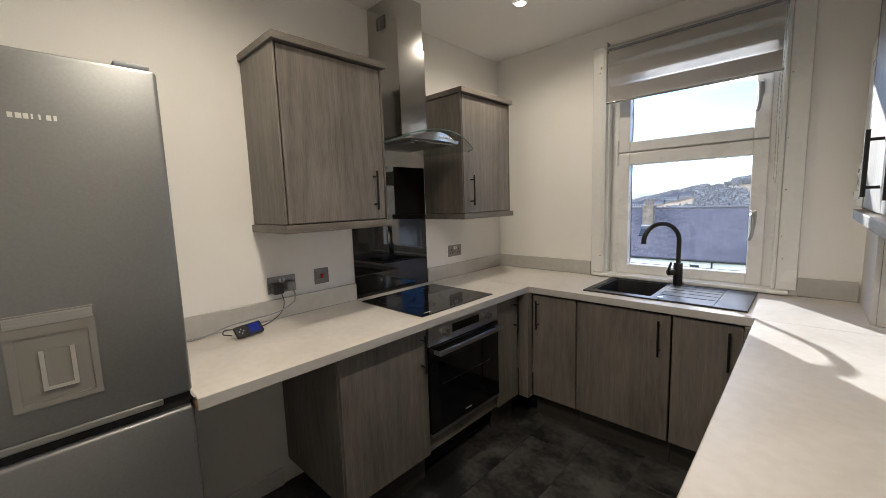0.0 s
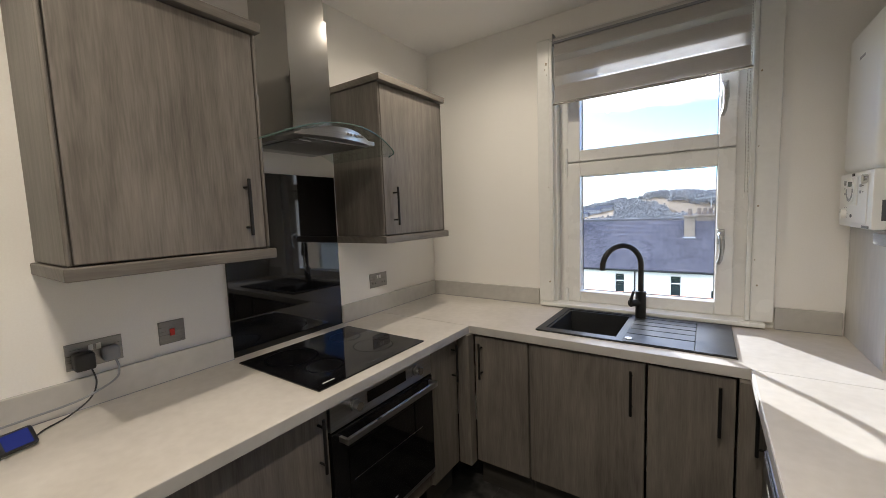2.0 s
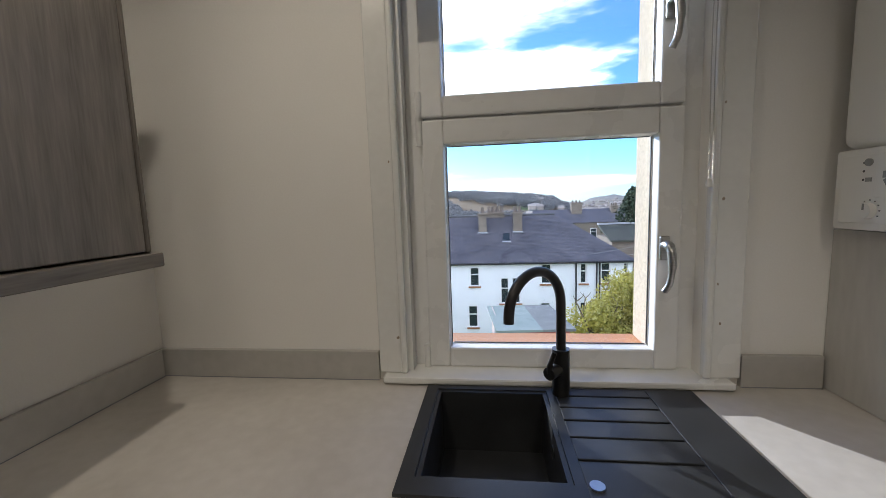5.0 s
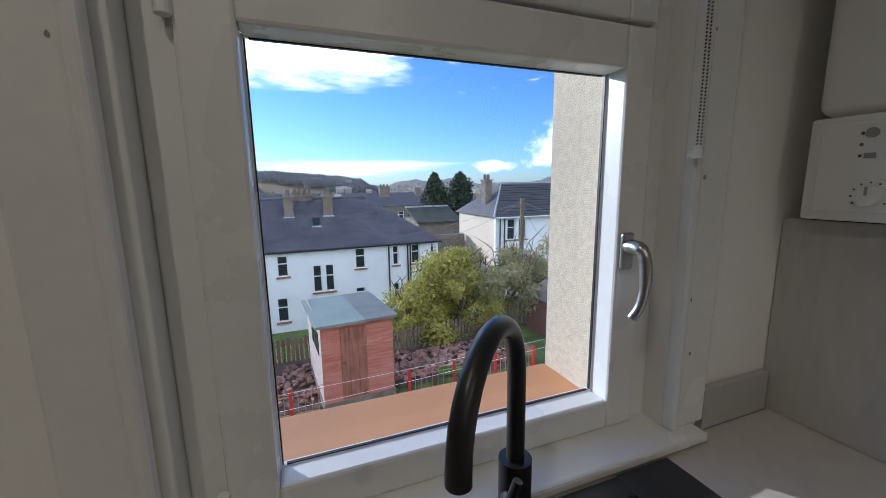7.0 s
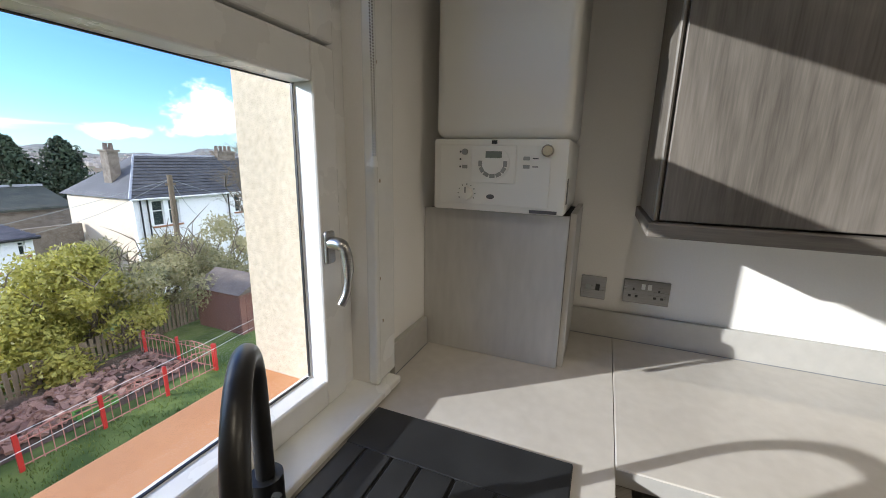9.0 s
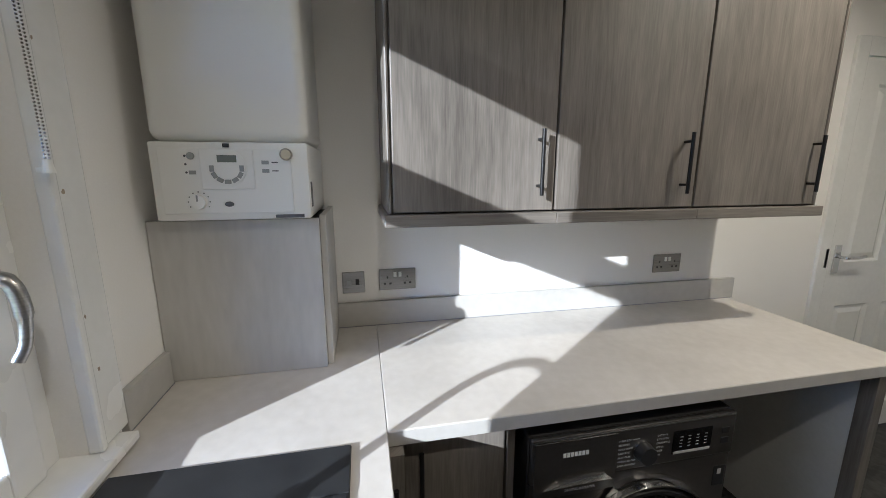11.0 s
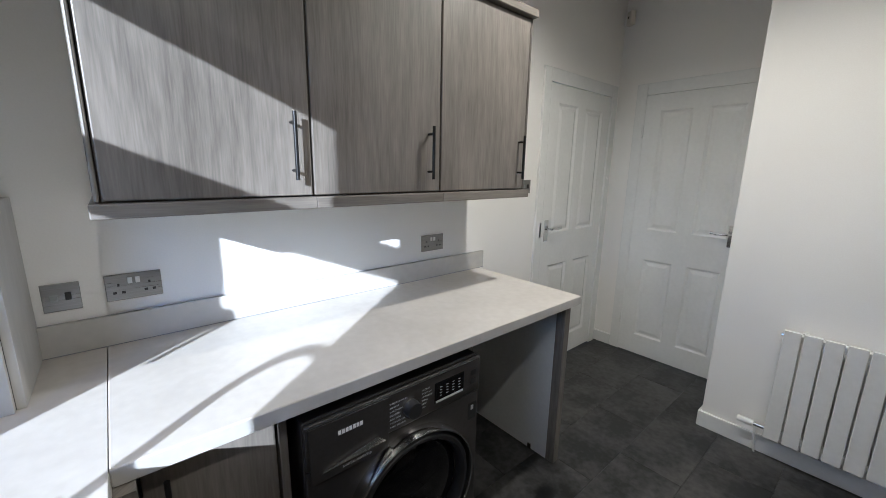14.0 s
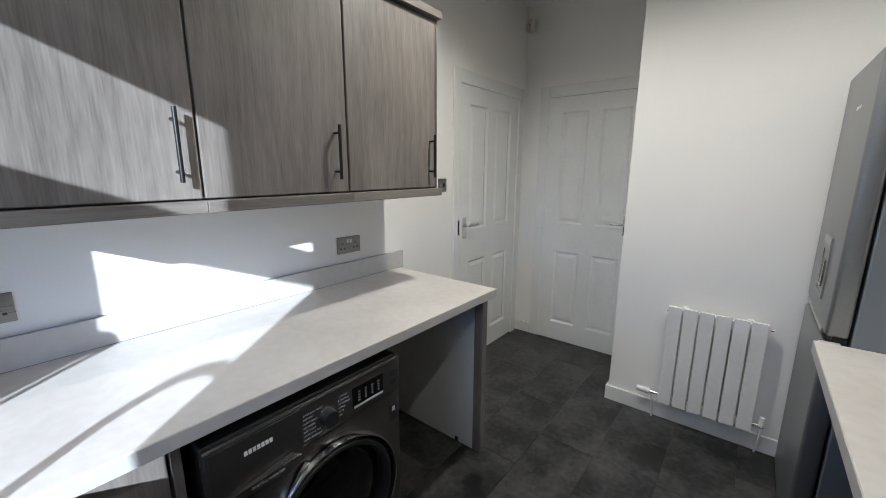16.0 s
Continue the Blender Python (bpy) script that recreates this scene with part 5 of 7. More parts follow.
def charger():
    p = thing("plug", (0.03, -1.975, 1.062), "black charger plug in the socket", "plug")
    part("body", B(0.006, 0.052, -2.002, -1.950, 1.030, 1.086, 0.008, 3), M_RUBBER, p, smooth=True)
    part("cord", tube(bmesh.new(), smooth_path([(0.040, -1.962, 1.034), (0.046, -1.955, 0.985), (0.050, -1.975, 0.940), (0.06, -2.03, 0.909), (0.09, -2.09, 0.9035), (0.135, -2.12, 0.906)], 8), 0.0024, 8), M_RUBBER, p, smooth=True)
    q = thing("plug", (0.03, -1.905, 1.062), "grey appliance plug with a long flex", "plug")
    part("body", B(0.006, 0.040, -1.928, -1.882, 1.040, 1.086, 0.010, 3), M_MGREY, q, smooth=True)
    part("cord", tube(bmesh.new(), smooth_path([(0.034, -1.898, 1.046), (0.040, -1.893, 1.01), (0.046, -1.91, 0.975), (0.052, -2.00, 0.945), (0.055, -2.12, 0.938),
                                               (0.05, -2.22, 0.930), (0.048, -2.33, 0.906), (0.045, -2.44, 0.9045), (0.04, -2.50, 0.9045)], 8), 0.0034, 8), M_MGREY, q, smooth=True)
    ph = thing("handset", (0.165, -2.18, WT), "small black handheld device with a lit blue screen, charging", "handset")
    bm = B(-0.028, 0.028, -0.064, 0.064, 0.0, 0.018, 0.008, 3)
    turn = Matrix.Translation((0.172, -2.182, WT + 0.012)) @ Euler((0, radians(52), radians(15))).to_matrix().to_4x4()
    lift = Matrix.Translation((0.0, 0, 0.012))
    for b, nm, mt, lb in ((bm, "case", M_RUBBER, ""), (B(-0.021, 0.021, -0.004, 0.052, 0.018, 0.0187), "screen", M_SCREEN, "lit blue screen")):
        bmesh.ops.transform(b, matrix=lift @ turn, verts=b.verts)
        part(nm, b, mt, ph, lb, smooth=nm == "case")
    for i, (u, v) in enumerate(((0.0, -0.030), (0.010, -0.040), (-0.010, -0.040), (0.0, -0.050))):
        b = C((u, v, 0.017), (u, v, 0.0195), 0.0035, n=10)
        bmesh.ops.transform(b, matrix=lift @ turn, verts=b.verts)
        part("key", b, M_GREYP, ph)
    part("cable_loop", tube(bmesh.new(), smooth_path([(0.16, -2.245, 0.915), (0.15, -2.275, 0.925), (0.14, -2.265, 0.94), (0.13, -2.22, 0.93), (0.13, -2.16, 0.925), (0.135, -2.12, 0.906)], 6), 0.0022, 8), M_RUBBER, ph, smooth=True)


charger()


def radiator():
    x0, x1, y, z0, z1 = 0.734, 1.180, -3.135, 0.130, 0.728
    t = thing("radiator", (0.957, NIB_Y, z0), "white flat-panel column radiator on the wall", "radiator")
    n = 6
    p = (x1 - x0) / n
    for i in range(n):
        part("column", B(x0 + i * p + 0.004, x0 + (i + 1) * p - 0.004, y - 0.012, y + 0.006, z0, z1, 0.004), M_GLOSS, t)
    for z in (z0 + 0.035, z1 - 0.035):
        part("header", B(x0 + 0.003, x1 - 0.003, y - 0.045, y - 0.0125, z - 0.017, z + 0.017, 0.004), M_GLOSS, t)
    for x in (x0 + 0.08, x1 - 0.08):
        part("bracket", B(x - 0.012, x + 0.012, NIB_Y, y - 0.0455, z1 - 0.06, z1 - 0.01), M_GLOSS, t)
    part("air_vent", C((x0 - 0.002, y - 0.03, z1 - 0.035), (x0 - 0.018, y - 0.03, z1 - 0.035), 0.008, n=12), M_CHROME, t)
    part("blank_plug", C((x1 - 0.003, y - 0.03, z1 - 0.035), (x1 + 0.006, y - 0.03, z1 - 0.035), 0.008, n=12), M_CHROME, t)
    for s, x, lab in ((1, x1, "thermostatic valve"), (-1, x0, "lockshield valve")):
        v = part("valve", C((x - s * 0.004, y - 0.03, z0 + 0.035), (x + s * 0.045, y - 0.03, z0 + 0.035), 0.010, n=14), M_CHROME, t, "chrome " + lab, smooth=True)
        if s > 0:
            part("valve_head", C((x + 0.045, y - 0.03, z0 + 0.035), (x + 0.115, y - 0.03, z0 + 0.035), 0.0185, 0.0165, 24), M_WHITEP, v, "white thermostat head", smooth=True)
        else:
            part("valve_head", C((x - 0.035, y - 0.03, z0 + 0.035), (x - 0.035, y - 0.03, z0 + 0.085), 0.0135, 0.011, 20), M_WHITEP, v, smooth=True)
        part("pipe", tube(bmesh.new(), smooth_path([(x + s * 0.035, y - 0.03, z0 + 0.03), (x + s * 0.034, y - 0.03, z0 - 0.02), (x + s * 0.028, y - 0.04, 0.03), (x + s * 0.024, y - 0.045, 0.0)], 5), 0.0055, 10), M_GLOSS, v, smooth=True)


radiator()


def sensor():
    t = thing("motion_detector", (2.44, BACK + 0.02, 2.6), "small cream alarm detector high in the corner", "alarm detector")
    bm = B(-0.03, 0.03, -0.022, 0.022, -0.05, 0.05, 0.010, 3)
    bmesh.ops.transform(bm, matrix=Matrix.Translation((2.440, BACK + 0.045, 2.60)) @ Matrix.Rotation(radians(-35), 4, 'Z'), verts=bm.verts)
    part("case", bm, plain("cream_plastic", (0.62, 0.58, 0.50), 0.4), t, smooth=True)
    bm = B(-0.008, 0.008, 0.0, 0.024, -0.004, 0.012, 0.002)
    bmesh.ops.transform(bm, matrix=Matrix.Translation((2.440, BACK + 0.045, 2.60)) @ Matrix.Rotation(radians(-35), 4, 'Z'), verts=bm.verts)
    part("lens", bm, M_RUBBER, t)
    part("mount", B(2.45, 2.498, BACK, BACK + 0.03, 2.57, 2.63), M_WHITEP, t)


sensor()


def downlight(x, y, watts):
    t = thing("downlight", (x, y, H), "small round recessed ceiling spotlight, lit", "downlight", "ceiling downlights")
    bm = bmesh.new()
    n = 32
    prof = ((0.043, H - 0.0005), (0.041, H - 0.005), (0.030, H - 0.006), (0.026, H - 0.002))
    rows = [[bm.verts.new((x + r * math.cos(2 * math.pi * k / n), y + r * math.sin(2 * math.pi * k / n), z)) for k in range(n)] for r, z in prof]
    for p, q in zip(rows, rows[1:]):
        for k in range(n):
            bm.faces.new((p[k], p[(k + 1) % n], q[(k + 1) % n], q[k]))
    part("bezel", bm, M_WHITEP, t, smooth=True)
    part("lens", C((x, y, H - 0.0045), (x, y, H - 0.001), 0.0265, n=24), M_LAMP, t, "glowing lens")
    ld = bpy.data.lights.new("downlight_lamp", 'SPOT')
    ld.energy, ld.color, ld.spot_size, ld.spot_blend, ld.shadow_soft_size = watts, (1.0, 0.83, 0.61), radians(165), 0.9, 0.025
    lamp = new("downlight_lamp", ld)
    lamp.matrix_world = Matrix.Translation((x, y, H - 0.012))


for x, y, watts in DOWNLIGHTS:
    downlight(x, y, watts)

# ---- outside ----
RNG = random.Random(7)
GZ = -3.60


# the near hill's crest: bearing in degrees, height of its ground in metres
HILL = ((-60, -4), (-20, -7), (-17.3, -6), (-15.4, -1.5), (-12.3, 6.5), (-9.4, 12.5), (-7.2, 18), (-4.9, 21), (-2, 20.5), (0.3, 18), (3, 16), (6, 13), (9, 8), (10.8, -2), (12.6, -14), (40, -15))
# the edges of its woods above and below the open field: bearing, angle above the eye's level
WOOD_EDGE = ((-60, -1.6), (-9.6, -1.6), (-8.6, 0.95), (-5, 0.85), (-3, 0.4), (-1, 0.0), (3, -0.5), (9, -1.2), (14, -1.6))
SCRUB_EDGE = ((-10, 1.0), (-8.3, 0.7), (-6, 0.2), (-4.7, -0.4), (-3, -1.6), (40, -3))


def steps(a, table):
    """Smooth reading of a short table."""
    if a <= table[0][0]:
        return table[0][1]
    for (a0, b0), (a1, b1) in zip(table, table[1:]):
        if a <= a1:
            f = (a - a0) / (a1 - a0)
            return b0 + (b1 - b0) * f * f * (3 - 2 * f)
    return table[-1][1]


def land(x, y):
    """Height of the land: a terrace below the window, a slope to the next street, a valley, then hills."""
    r = math.hypot(x, y)
    az = math.degrees(math.atan2(x, y)) if r > 1 else 0
    s = min(max((y - 10.5) / 13.0, 0), 1)
    z = GZ - 4.0 * s * s * (3 - 2 * s)
    far = min(max((r - 60) / 300, 0), 1)
    z -= 14 * far
    z += (steps(az, HILL) + 15.0) * math.exp(-((r - 640) / 210) ** 2)
    if r > 1500:
        k = min((r - 1500) / 2400, 1)
        z += k * (44 + 26 * math.sin(az * 0.33 + 1.3) + 14 * math.sin(az * 0.9) + 8 * math.sin(az * 2.3))
    return z


def ground():
    bm = bmesh.new()
    radii = [0.0]
    r = 2.0
    while r < 4300:
        radii.append(r)
        r *= 1.16 if r < 30 else 1.03 if 330 < r < 820 else 1.075
    n = 360
    prev = None
    for r in radii:
        if r == 0:
            ring = [bm.verts.new((0, 0, GZ))] * n
        else:
            ring = [bm.verts.new((r * math.sin(2 * math.pi * k / n), r * math.cos(2 * math.pi * k / n) + 0, land(r * math.sin(2 * math.pi * k / n), r * math.cos(2 * math.pi * k / n)))) for k in range(n)]
        if prev:
            for k in range(n):
                vs = [prev[k], prev[(k + 1) % n], ring[(k + 1) % n], ring[k]]
                vs = list(dict.fromkeys(vs))
                bm.faces.new(vs)
        prev = ring
    m = bpy.data.materials.new("land")
    m.use_nodes = True
    nt = m.node_tree
    p = nt.nodes["Principled BSDF"]
    p.inputs["Roughness"].default_value = 0.95
    geo = nt.nodes.new("ShaderNodeNewGeometry")
    ln = nt.nodes.new("ShaderNodeVectorMath")
    ln.operation = 'LENGTH'
    links(nt, geo.outputs["Position"], ln.inputs[0])
    far = nt.nodes.new("ShaderNodeMapRange")
    far.inputs["From Min"].default_value, far.inputs["From Max"].default_value = 45, 140
    links(nt, ln.outputs["Value"], far.inputs["Value"])
    # haze put into the colour: fields fade to mottled grey with distance
    painted_haze = nt.nodes.new("ShaderNodeMapRange")
    painted_haze.inputs["From Min"].default_value, painted_haze.inputs["From Max"].default_value = 700, 3600
    links(nt, ln.outputs["Value"], painted_haze.inputs["Value"])

    def ramped(scale, c1, c2, detail=6, lo=0.35, hi=0.65):
        nz = nt.nodes.new("ShaderNodeTexNoise")
        nz.inputs["Scale"].default_value = scale
        nz.inputs["Detail"].default_value = detail
        links(nt, geo.outputs["Position"], nz.inputs["Vector"])
        rp = nt.nodes.new("ShaderNodeValToRGB")
        rp.color_ramp.elements[0].position, rp.color_ramp.elements[1].position = lo, hi
        rp.color_ramp.elements[0].color, rp.color_ramp.elements[1].color = (*c1, 1), (*c2, 1)
        links(nt, nz.outputs["Fac"], rp.inputs["Fac"])
        return rp.outputs["Color"]

    def mixed(f, a, b):
        mx = nt.nodes.new("ShaderNodeMix")
        mx.data_type = 'RGBA'
        links(nt, f, mx.inputs[0])
        links(nt, a, mx.inputs[6])
        links(nt, b, mx.inputs[7])
        return mx.outputs[2]

    near = ramped(1.6, (0.06, 0.10, 0.02), (0.15, 0.20, 0.05))
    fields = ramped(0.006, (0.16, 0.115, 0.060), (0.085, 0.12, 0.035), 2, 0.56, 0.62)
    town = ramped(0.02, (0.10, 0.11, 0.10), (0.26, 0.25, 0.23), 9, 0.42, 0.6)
    far_c = mixed(painted_haze.outputs["Result"], fields, town)
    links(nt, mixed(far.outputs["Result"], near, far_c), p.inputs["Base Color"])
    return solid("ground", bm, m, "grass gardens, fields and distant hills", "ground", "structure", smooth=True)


ground()


def lawn():
    """Grass blades of the near garden and of the neighbour's lawn."""
    verts, faces = [], []
    for x0, x1, y0, y1, n in ((2.2, 8.0, 4.2, 7.9, 5200), (-3.2, 1.1, 11.5, 15.5, 3200)):
        for _ in range(n):
            x, y = RNG.uniform(x0, x1), RNG.uniform(y0, y1)
            z = land(x, y)
            a, h = RNG.uniform(0, 6.28), RNG.uniform(0.03, 0.085)
            w = 0.012
            k = len(verts)
            dx, dy = math.cos(a) * w, math.sin(a) * w
            lx, ly = RNG.uniform(-.03, .03), RNG.uniform(-.03, .03)
            verts += [(x - dx, y - dy, z - .01), (x + dx, y + dy, z - .01), (x + lx, y + ly, z + h)]
            faces.append((k, k + 1, k + 2))
    me = bpy.data.meshes.new("lawn")
    me.from_pydata(verts, [], faces)
    me.materials.append(M_GRASS)
    tagged(new("lawn", me), "short mossy garden grass", "grass", kind="stuff")


lawn()


def leaf_cloud(verts, faces, centre, radius, n, size, squash=1.0, hollow=0.35, rng=RNG):
    for _ in range(n):
        v = Vector((rng.gauss(0, 1), rng.gauss(0, 1), rng.gauss(0, 1))).normalized()
        rr = radius * (hollow + (1 - hollow) * rng.random() ** 0.5)
        rr *= 0.8 + 0.35 * noise.noise(v * 2.3 + Vector(centre))
        c = Vector(centre) + Vector((v.x * rr, v.y * rr, v.z * rr * squash))
        t = Vector((rng.gauss(0, 1), rng.gauss(0, 1), rng.gauss(0, 1))).normalized()
        b = t.cross(v)
        if b.length < 1e-3:
            continue
        b.normalize()
        s = size * rng.uniform(0.6, 1.3)
        k = len(verts)
        verts += [c - t * s, c + b * s * 0.45, c + t * s, c - b * s * 0.45]
        faces.append((k, k + 1, k + 2, k + 3))


def leaves(name, verts, faces, mat, parent, label=""):
    off = Vector(parent["base"])
    me = bpy.data.meshes.new(name)
    me.from_pydata([tuple(Vector(v) - off) for v in verts], [], faces)
    me.materials.append(mat)
    ob = new(name, me)
    ob.parent = parent
    return tagged(ob, label)


def limbs(bm, base, height, spread, n, rng, r0=0.09, twig=3):
    base = Vector(base)
    tips = []
    for i in range(n):
        a = 2 * math.pi * (i + rng.random()) / n
        top = base + Vector((math.cos(a) * spread * rng.uniform(.5, 1), math.sin(a) * spread * rng.uniform(.5, 1), height * rng.uniform(.75, 1.05)))
        mid = base.lerp(top, 0.5) + Vector((rng.uniform(-.2, .2), rng.uniform(-.2, .2), height * 0.08))
        p = smooth_path([base, mid, top], 4)
        tube(bm, p, [r0 * (1 - 0.85 * k / (len(p) - 1)) for k in range(len(p))], 6)
        for _ in range(twig):
            s = p[rng.randrange(3, len(p))]
            e = s + Vector((rng.uniform(-1, 1), rng.uniform(-1, 1), rng.uniform(0.3, 1.2))) * height * 0.22
            tube(bm, smooth_path([s, s.lerp(e, .5) + Vector((rng.uniform(-.1, .1), rng.uniform(-.1, .1), .05)), e], 3), [r0 * .3, r0 * .28, r0 * .24, r0 * .2, r0 * .14, r0 * .1, r0 * .06], 5)
            tips.append(e)
        tips.append(top)
    return tips


def shrub(base, height, spread, count, size, mat, label, lobes, seed, twigs=3, category="shrub"):
    rng = random.Random(seed)
    t = thing("garden_shrub", base, label, category)
    bm = bmesh.new()
    tips = limbs(bm, base, height * 0.9, spread * 0.75, 7, rng, 0.06, twigs)
    part("trunk", bm, M_BARK, t, "bare brown stems", smooth=True)
    vs, fs = [], []
    for k in range(lobes):
        a = rng.uniform(0, 6.283)
        d = spread * rng.random() ** 0.6
        c = Vector(base) + Vector((math.cos(a) * d, math.sin(a) * d, height * (0.12 + 0.78 * rng.random() * (1 - 0.35 * d / spread))))
        leaf_cloud(vs, fs, c, spread * rng.uniform(0.24, 0.42), count // lobes, size, 0.85, 0.2, rng)
    leaves("crown", vs, fs, mat, t)
    return t


shrub((6.4, 12.1, land(6.4, 12.1)), 3.0, 2.2, 24000, 0.07, M_LEAF, "large loose shrub in fresh yellow-green leaf", 34, 3)
shrub((4.9, 12.2, land(4.9, 12.2)), 2.2, 1.3, 12000, 0.06, M_LEAF, "low yellow-green shrub behind the fence", 20, 4)
shrub((8.5, 12.6, land(8.5, 12.6)), 3.5, 2.2, 18000, 0.06, M_LEAF2, "olive shrub with bare twigs", 18, 5, 8)
shrub((10.8, 12.8, land(10.8, 12.8)), 3.3, 2.4, 18000, 0.065, M_LEAF2, "dull green overgrown shrub", 18, 6, 6)
shrub((-1.2, 9.2, GZ), 1.2, 0.55, 350, 0.03, M_RUBBLE, "small bare brown shrub beside the shed", 8, 8, 10)


def bare_tree():
    base = (16.4, 15.8, land(16.4, 15.8))
    t = thing("bare_tree", base, "tall leafless tree with fine twigs", "tree")
    rng = random.Random(12)
    bm = bmesh.new()
    tips = limbs(bm, base, 6.6, 2.4, 9, rng, 0.09, 11)
    for p in tips:
        for _ in range(12):
            e = p + Vector((rng.gauss(0, .42), rng.gauss(0, .42), rng.uniform(-.2, .7)))
            tube(bm, [p, p.lerp(e, .5) + Vector((0, 0, .05)), e], [0.008, 0.006, 0.003], 4)
    part("trunk", bm, M_BARK, t, smooth=True)


bare_tree()


def conifer(x, y, top, width, seed):
    z0 = land(x, y) - 1
    t = thing("conifer", (x, y, z0), "dark green conifer beyond the roofs", "tree", "conifers beyond the roofs")
    part("trunk", C((x, y, z0), (x, y, top - 0.5), 0.22, 0.03, 10), M_BARK, t)
    rng = random.Random(seed)
    vs, fs = [], []
    h = top - z0
    for k in range(70):
        f = k / 69
        r = width * (1 - f) ** 0.75 * rng.uniform(0.65, 1.1) + 0.12
        a = rng.uniform(0, 6.28)
        leaf_cloud(vs, fs, (x + math.cos(a) * r * 0.55, y + math.sin(a) * r * 0.55, z0 + h * (0.1 + 0.9 * f)), r * 0.62 + 0.1, 150, 0.2, 1.2, 0.2, rng)
    leaves("crown", vs, fs, M_CONIF, t)


conifer(16.2, 41.5, 2.5, 5.2, 21)
conifer(19.8, 42.4, 2.6, 5.4, 22)


def woodland():
    """Bare crowns on the hill, each a loose cluster of small twiggy patches."""
    rng = random.Random(31)
    verts, faces = [], []
    for _ in range(17000):
        d = rng.uniform(-26, 13.5)
        r = rng.uniform(340, 690)
        az = radians(d)
        x, y = r * math.sin(az), r * math.cos(az)
        z = land(x, y)
        el = math.degrees(math.atan2(z - 1.5, r))
        wave = 0.12 * math.sin(d * 2.1) + 0.07 * math.sin(d * 5.3)
        if steps(d, SCRUB_EDGE) + wave < el < steps(d, WOOD_EDGE) + wave:
            continue
        if -18 < d < -10.2 and 440 < r < 556:
            continue
        tall = el > steps(d, WOOD_EDGE)
        hgt, wid = (rng.uniform(6, 10.5), rng.uniform(1.8, 3.2)) if tall else (rng.uniform(3, 6), rng.uniform(1.5, 2.6))
        for _k in range(13):
            f = rng.random()
            q = wid * (0.45 + 0.75 * math.sin(math.pi * min(f + 0.12, 1.0))) * rng.random() ** 0.5
            a = rng.uniform(0, 6.283)
            c = Vector((x + q * math.cos(a), y + q * math.sin(a), z + hgt * (0.12 + 0.88 * f)))
            e = Vector((rng.gauss(0, 1), rng.gauss(0, 1), rng.gauss(0, 1))).normalized() * rng.uniform(0.5, 1.1)
            g = Vector((rng.gauss(0, 1), rng.gauss(0, 1), rng.gauss(0, 1))).cross(e).normalized() * rng.uniform(0.4, 0.9)
            k = len(verts)
            verts += [c - e, c + g, c + e, c - g]
            faces.append((k, k + 1, k + 2, k + 3))
    me = bpy.data.meshes.new("woodland")
    me.from_pydata(verts, [], faces)
    me.materials.append(M_WOODS)
    tagged(new("woodland", me), "bare woodland on the far hill, its brown greyed for haze", "woods", kind="stuff")


woodland()


def hill_terraces():
    """Rows of pale flats below the wood."""
    for az, r, w in ((-16.6, 530, 17), (-14.9, 520, 22), (-13.2, 528, 19), (-11.6, 536, 20)):
        a = radians(az)
        x, y = r * math.sin(a), r * math.cos(a)
        z = land(x, y)
        h = 5.6
        t = thing("terrace", (x, y, z), "pale rendered flats with dark roofs below the hill", "building", "flats on the hillside")
        part("wall", B(x - w / 2, x + w / 2, y, y + 8, z - 5, z + h), M_FLATS, t)
        bm = bmesh.new()
        v = [bm.verts.new(p) for p in ((x - w / 2 - .4, y - .4, z + h), (x + w / 2 + .4, y - .4, z + h), (x + w / 2 + .4, y + 8.4, z + h), (x - w / 2 - .4, y + 8.4, z + h), (x - w / 2 - .4, y + 4, z + h + 2.4), (x + w / 2 + .4, y + 4, z + h + 2.4))]
        for k in ((0, 1, 5, 4), (2, 3, 4, 5), (0, 4, 3), (1, 2, 5), (0, 3, 2, 1)):
            bm.faces.new([v[i] for i in k])
        part("roof", bm, M_TILER, t)
        n = int(w / 2.6)
        for i in range(n):
            for zz in (0.9, 3.5):
                u = x - w / 2 + (i + 0.5) * w / n
                part("window", B(u - 0.6, u + 0.6, y - 0.05, y + 0.05, z + zz, z + zz + 1.4), M_WINPANE, t)


hill_terraces()


def far_town():
    rng = random.Random(41)
    verts, faces = [], []
    for _ in range(900):
        az = radians(rng.uniform(6, 62))
        r = rng.uniform(150, 1500) if rng.random() < .5 else rng.uniform(900, 2600)
        x, y = r * math.sin(az), r * math.cos(az)
        z = land(x, y)
        w, d, h = rng.uniform(6, 14), rng.uniform(6, 9), rng.uniform(4, 7)
        k = len(verts)
        for dz in (0, h):
            verts += [(x - w / 2, y - d / 2, z + dz), (x + w / 2, y - d / 2, z + dz), (x + w / 2, y + d / 2, z + dz), (x - w / 2, y + d / 2, z + dz)]
        verts += [(x - w / 2, y, z + h + 2.6), (x + w / 2, y, z + h + 2.6)]
        for q in ((0, 1, 5, 4), (1, 2, 6, 5), (2, 3, 7, 6), (3, 0, 4, 7), (4, 5, 9, 8), (6, 7, 8, 9)):
            faces.append(tuple(k + i for i in q))
        faces.append((k + 4, k + 8, k + 7))
        faces.append((k + 5, k + 6, k + 9))
    me = bpy.data.meshes.new("far_town")
    me.from_pydata(verts, [], faces)
    me.materials.append(surface("far_house_walls", (0.16, 0.14, 0.13), (0.42, 0.38, 0.34), 0.9, scale=0.05, fine=0.3, bump=0, islands=True, per_object=0.4))
    tagged(new("far_town", me), "small houses of the distant town", "town", kind="stuff")


far_town()


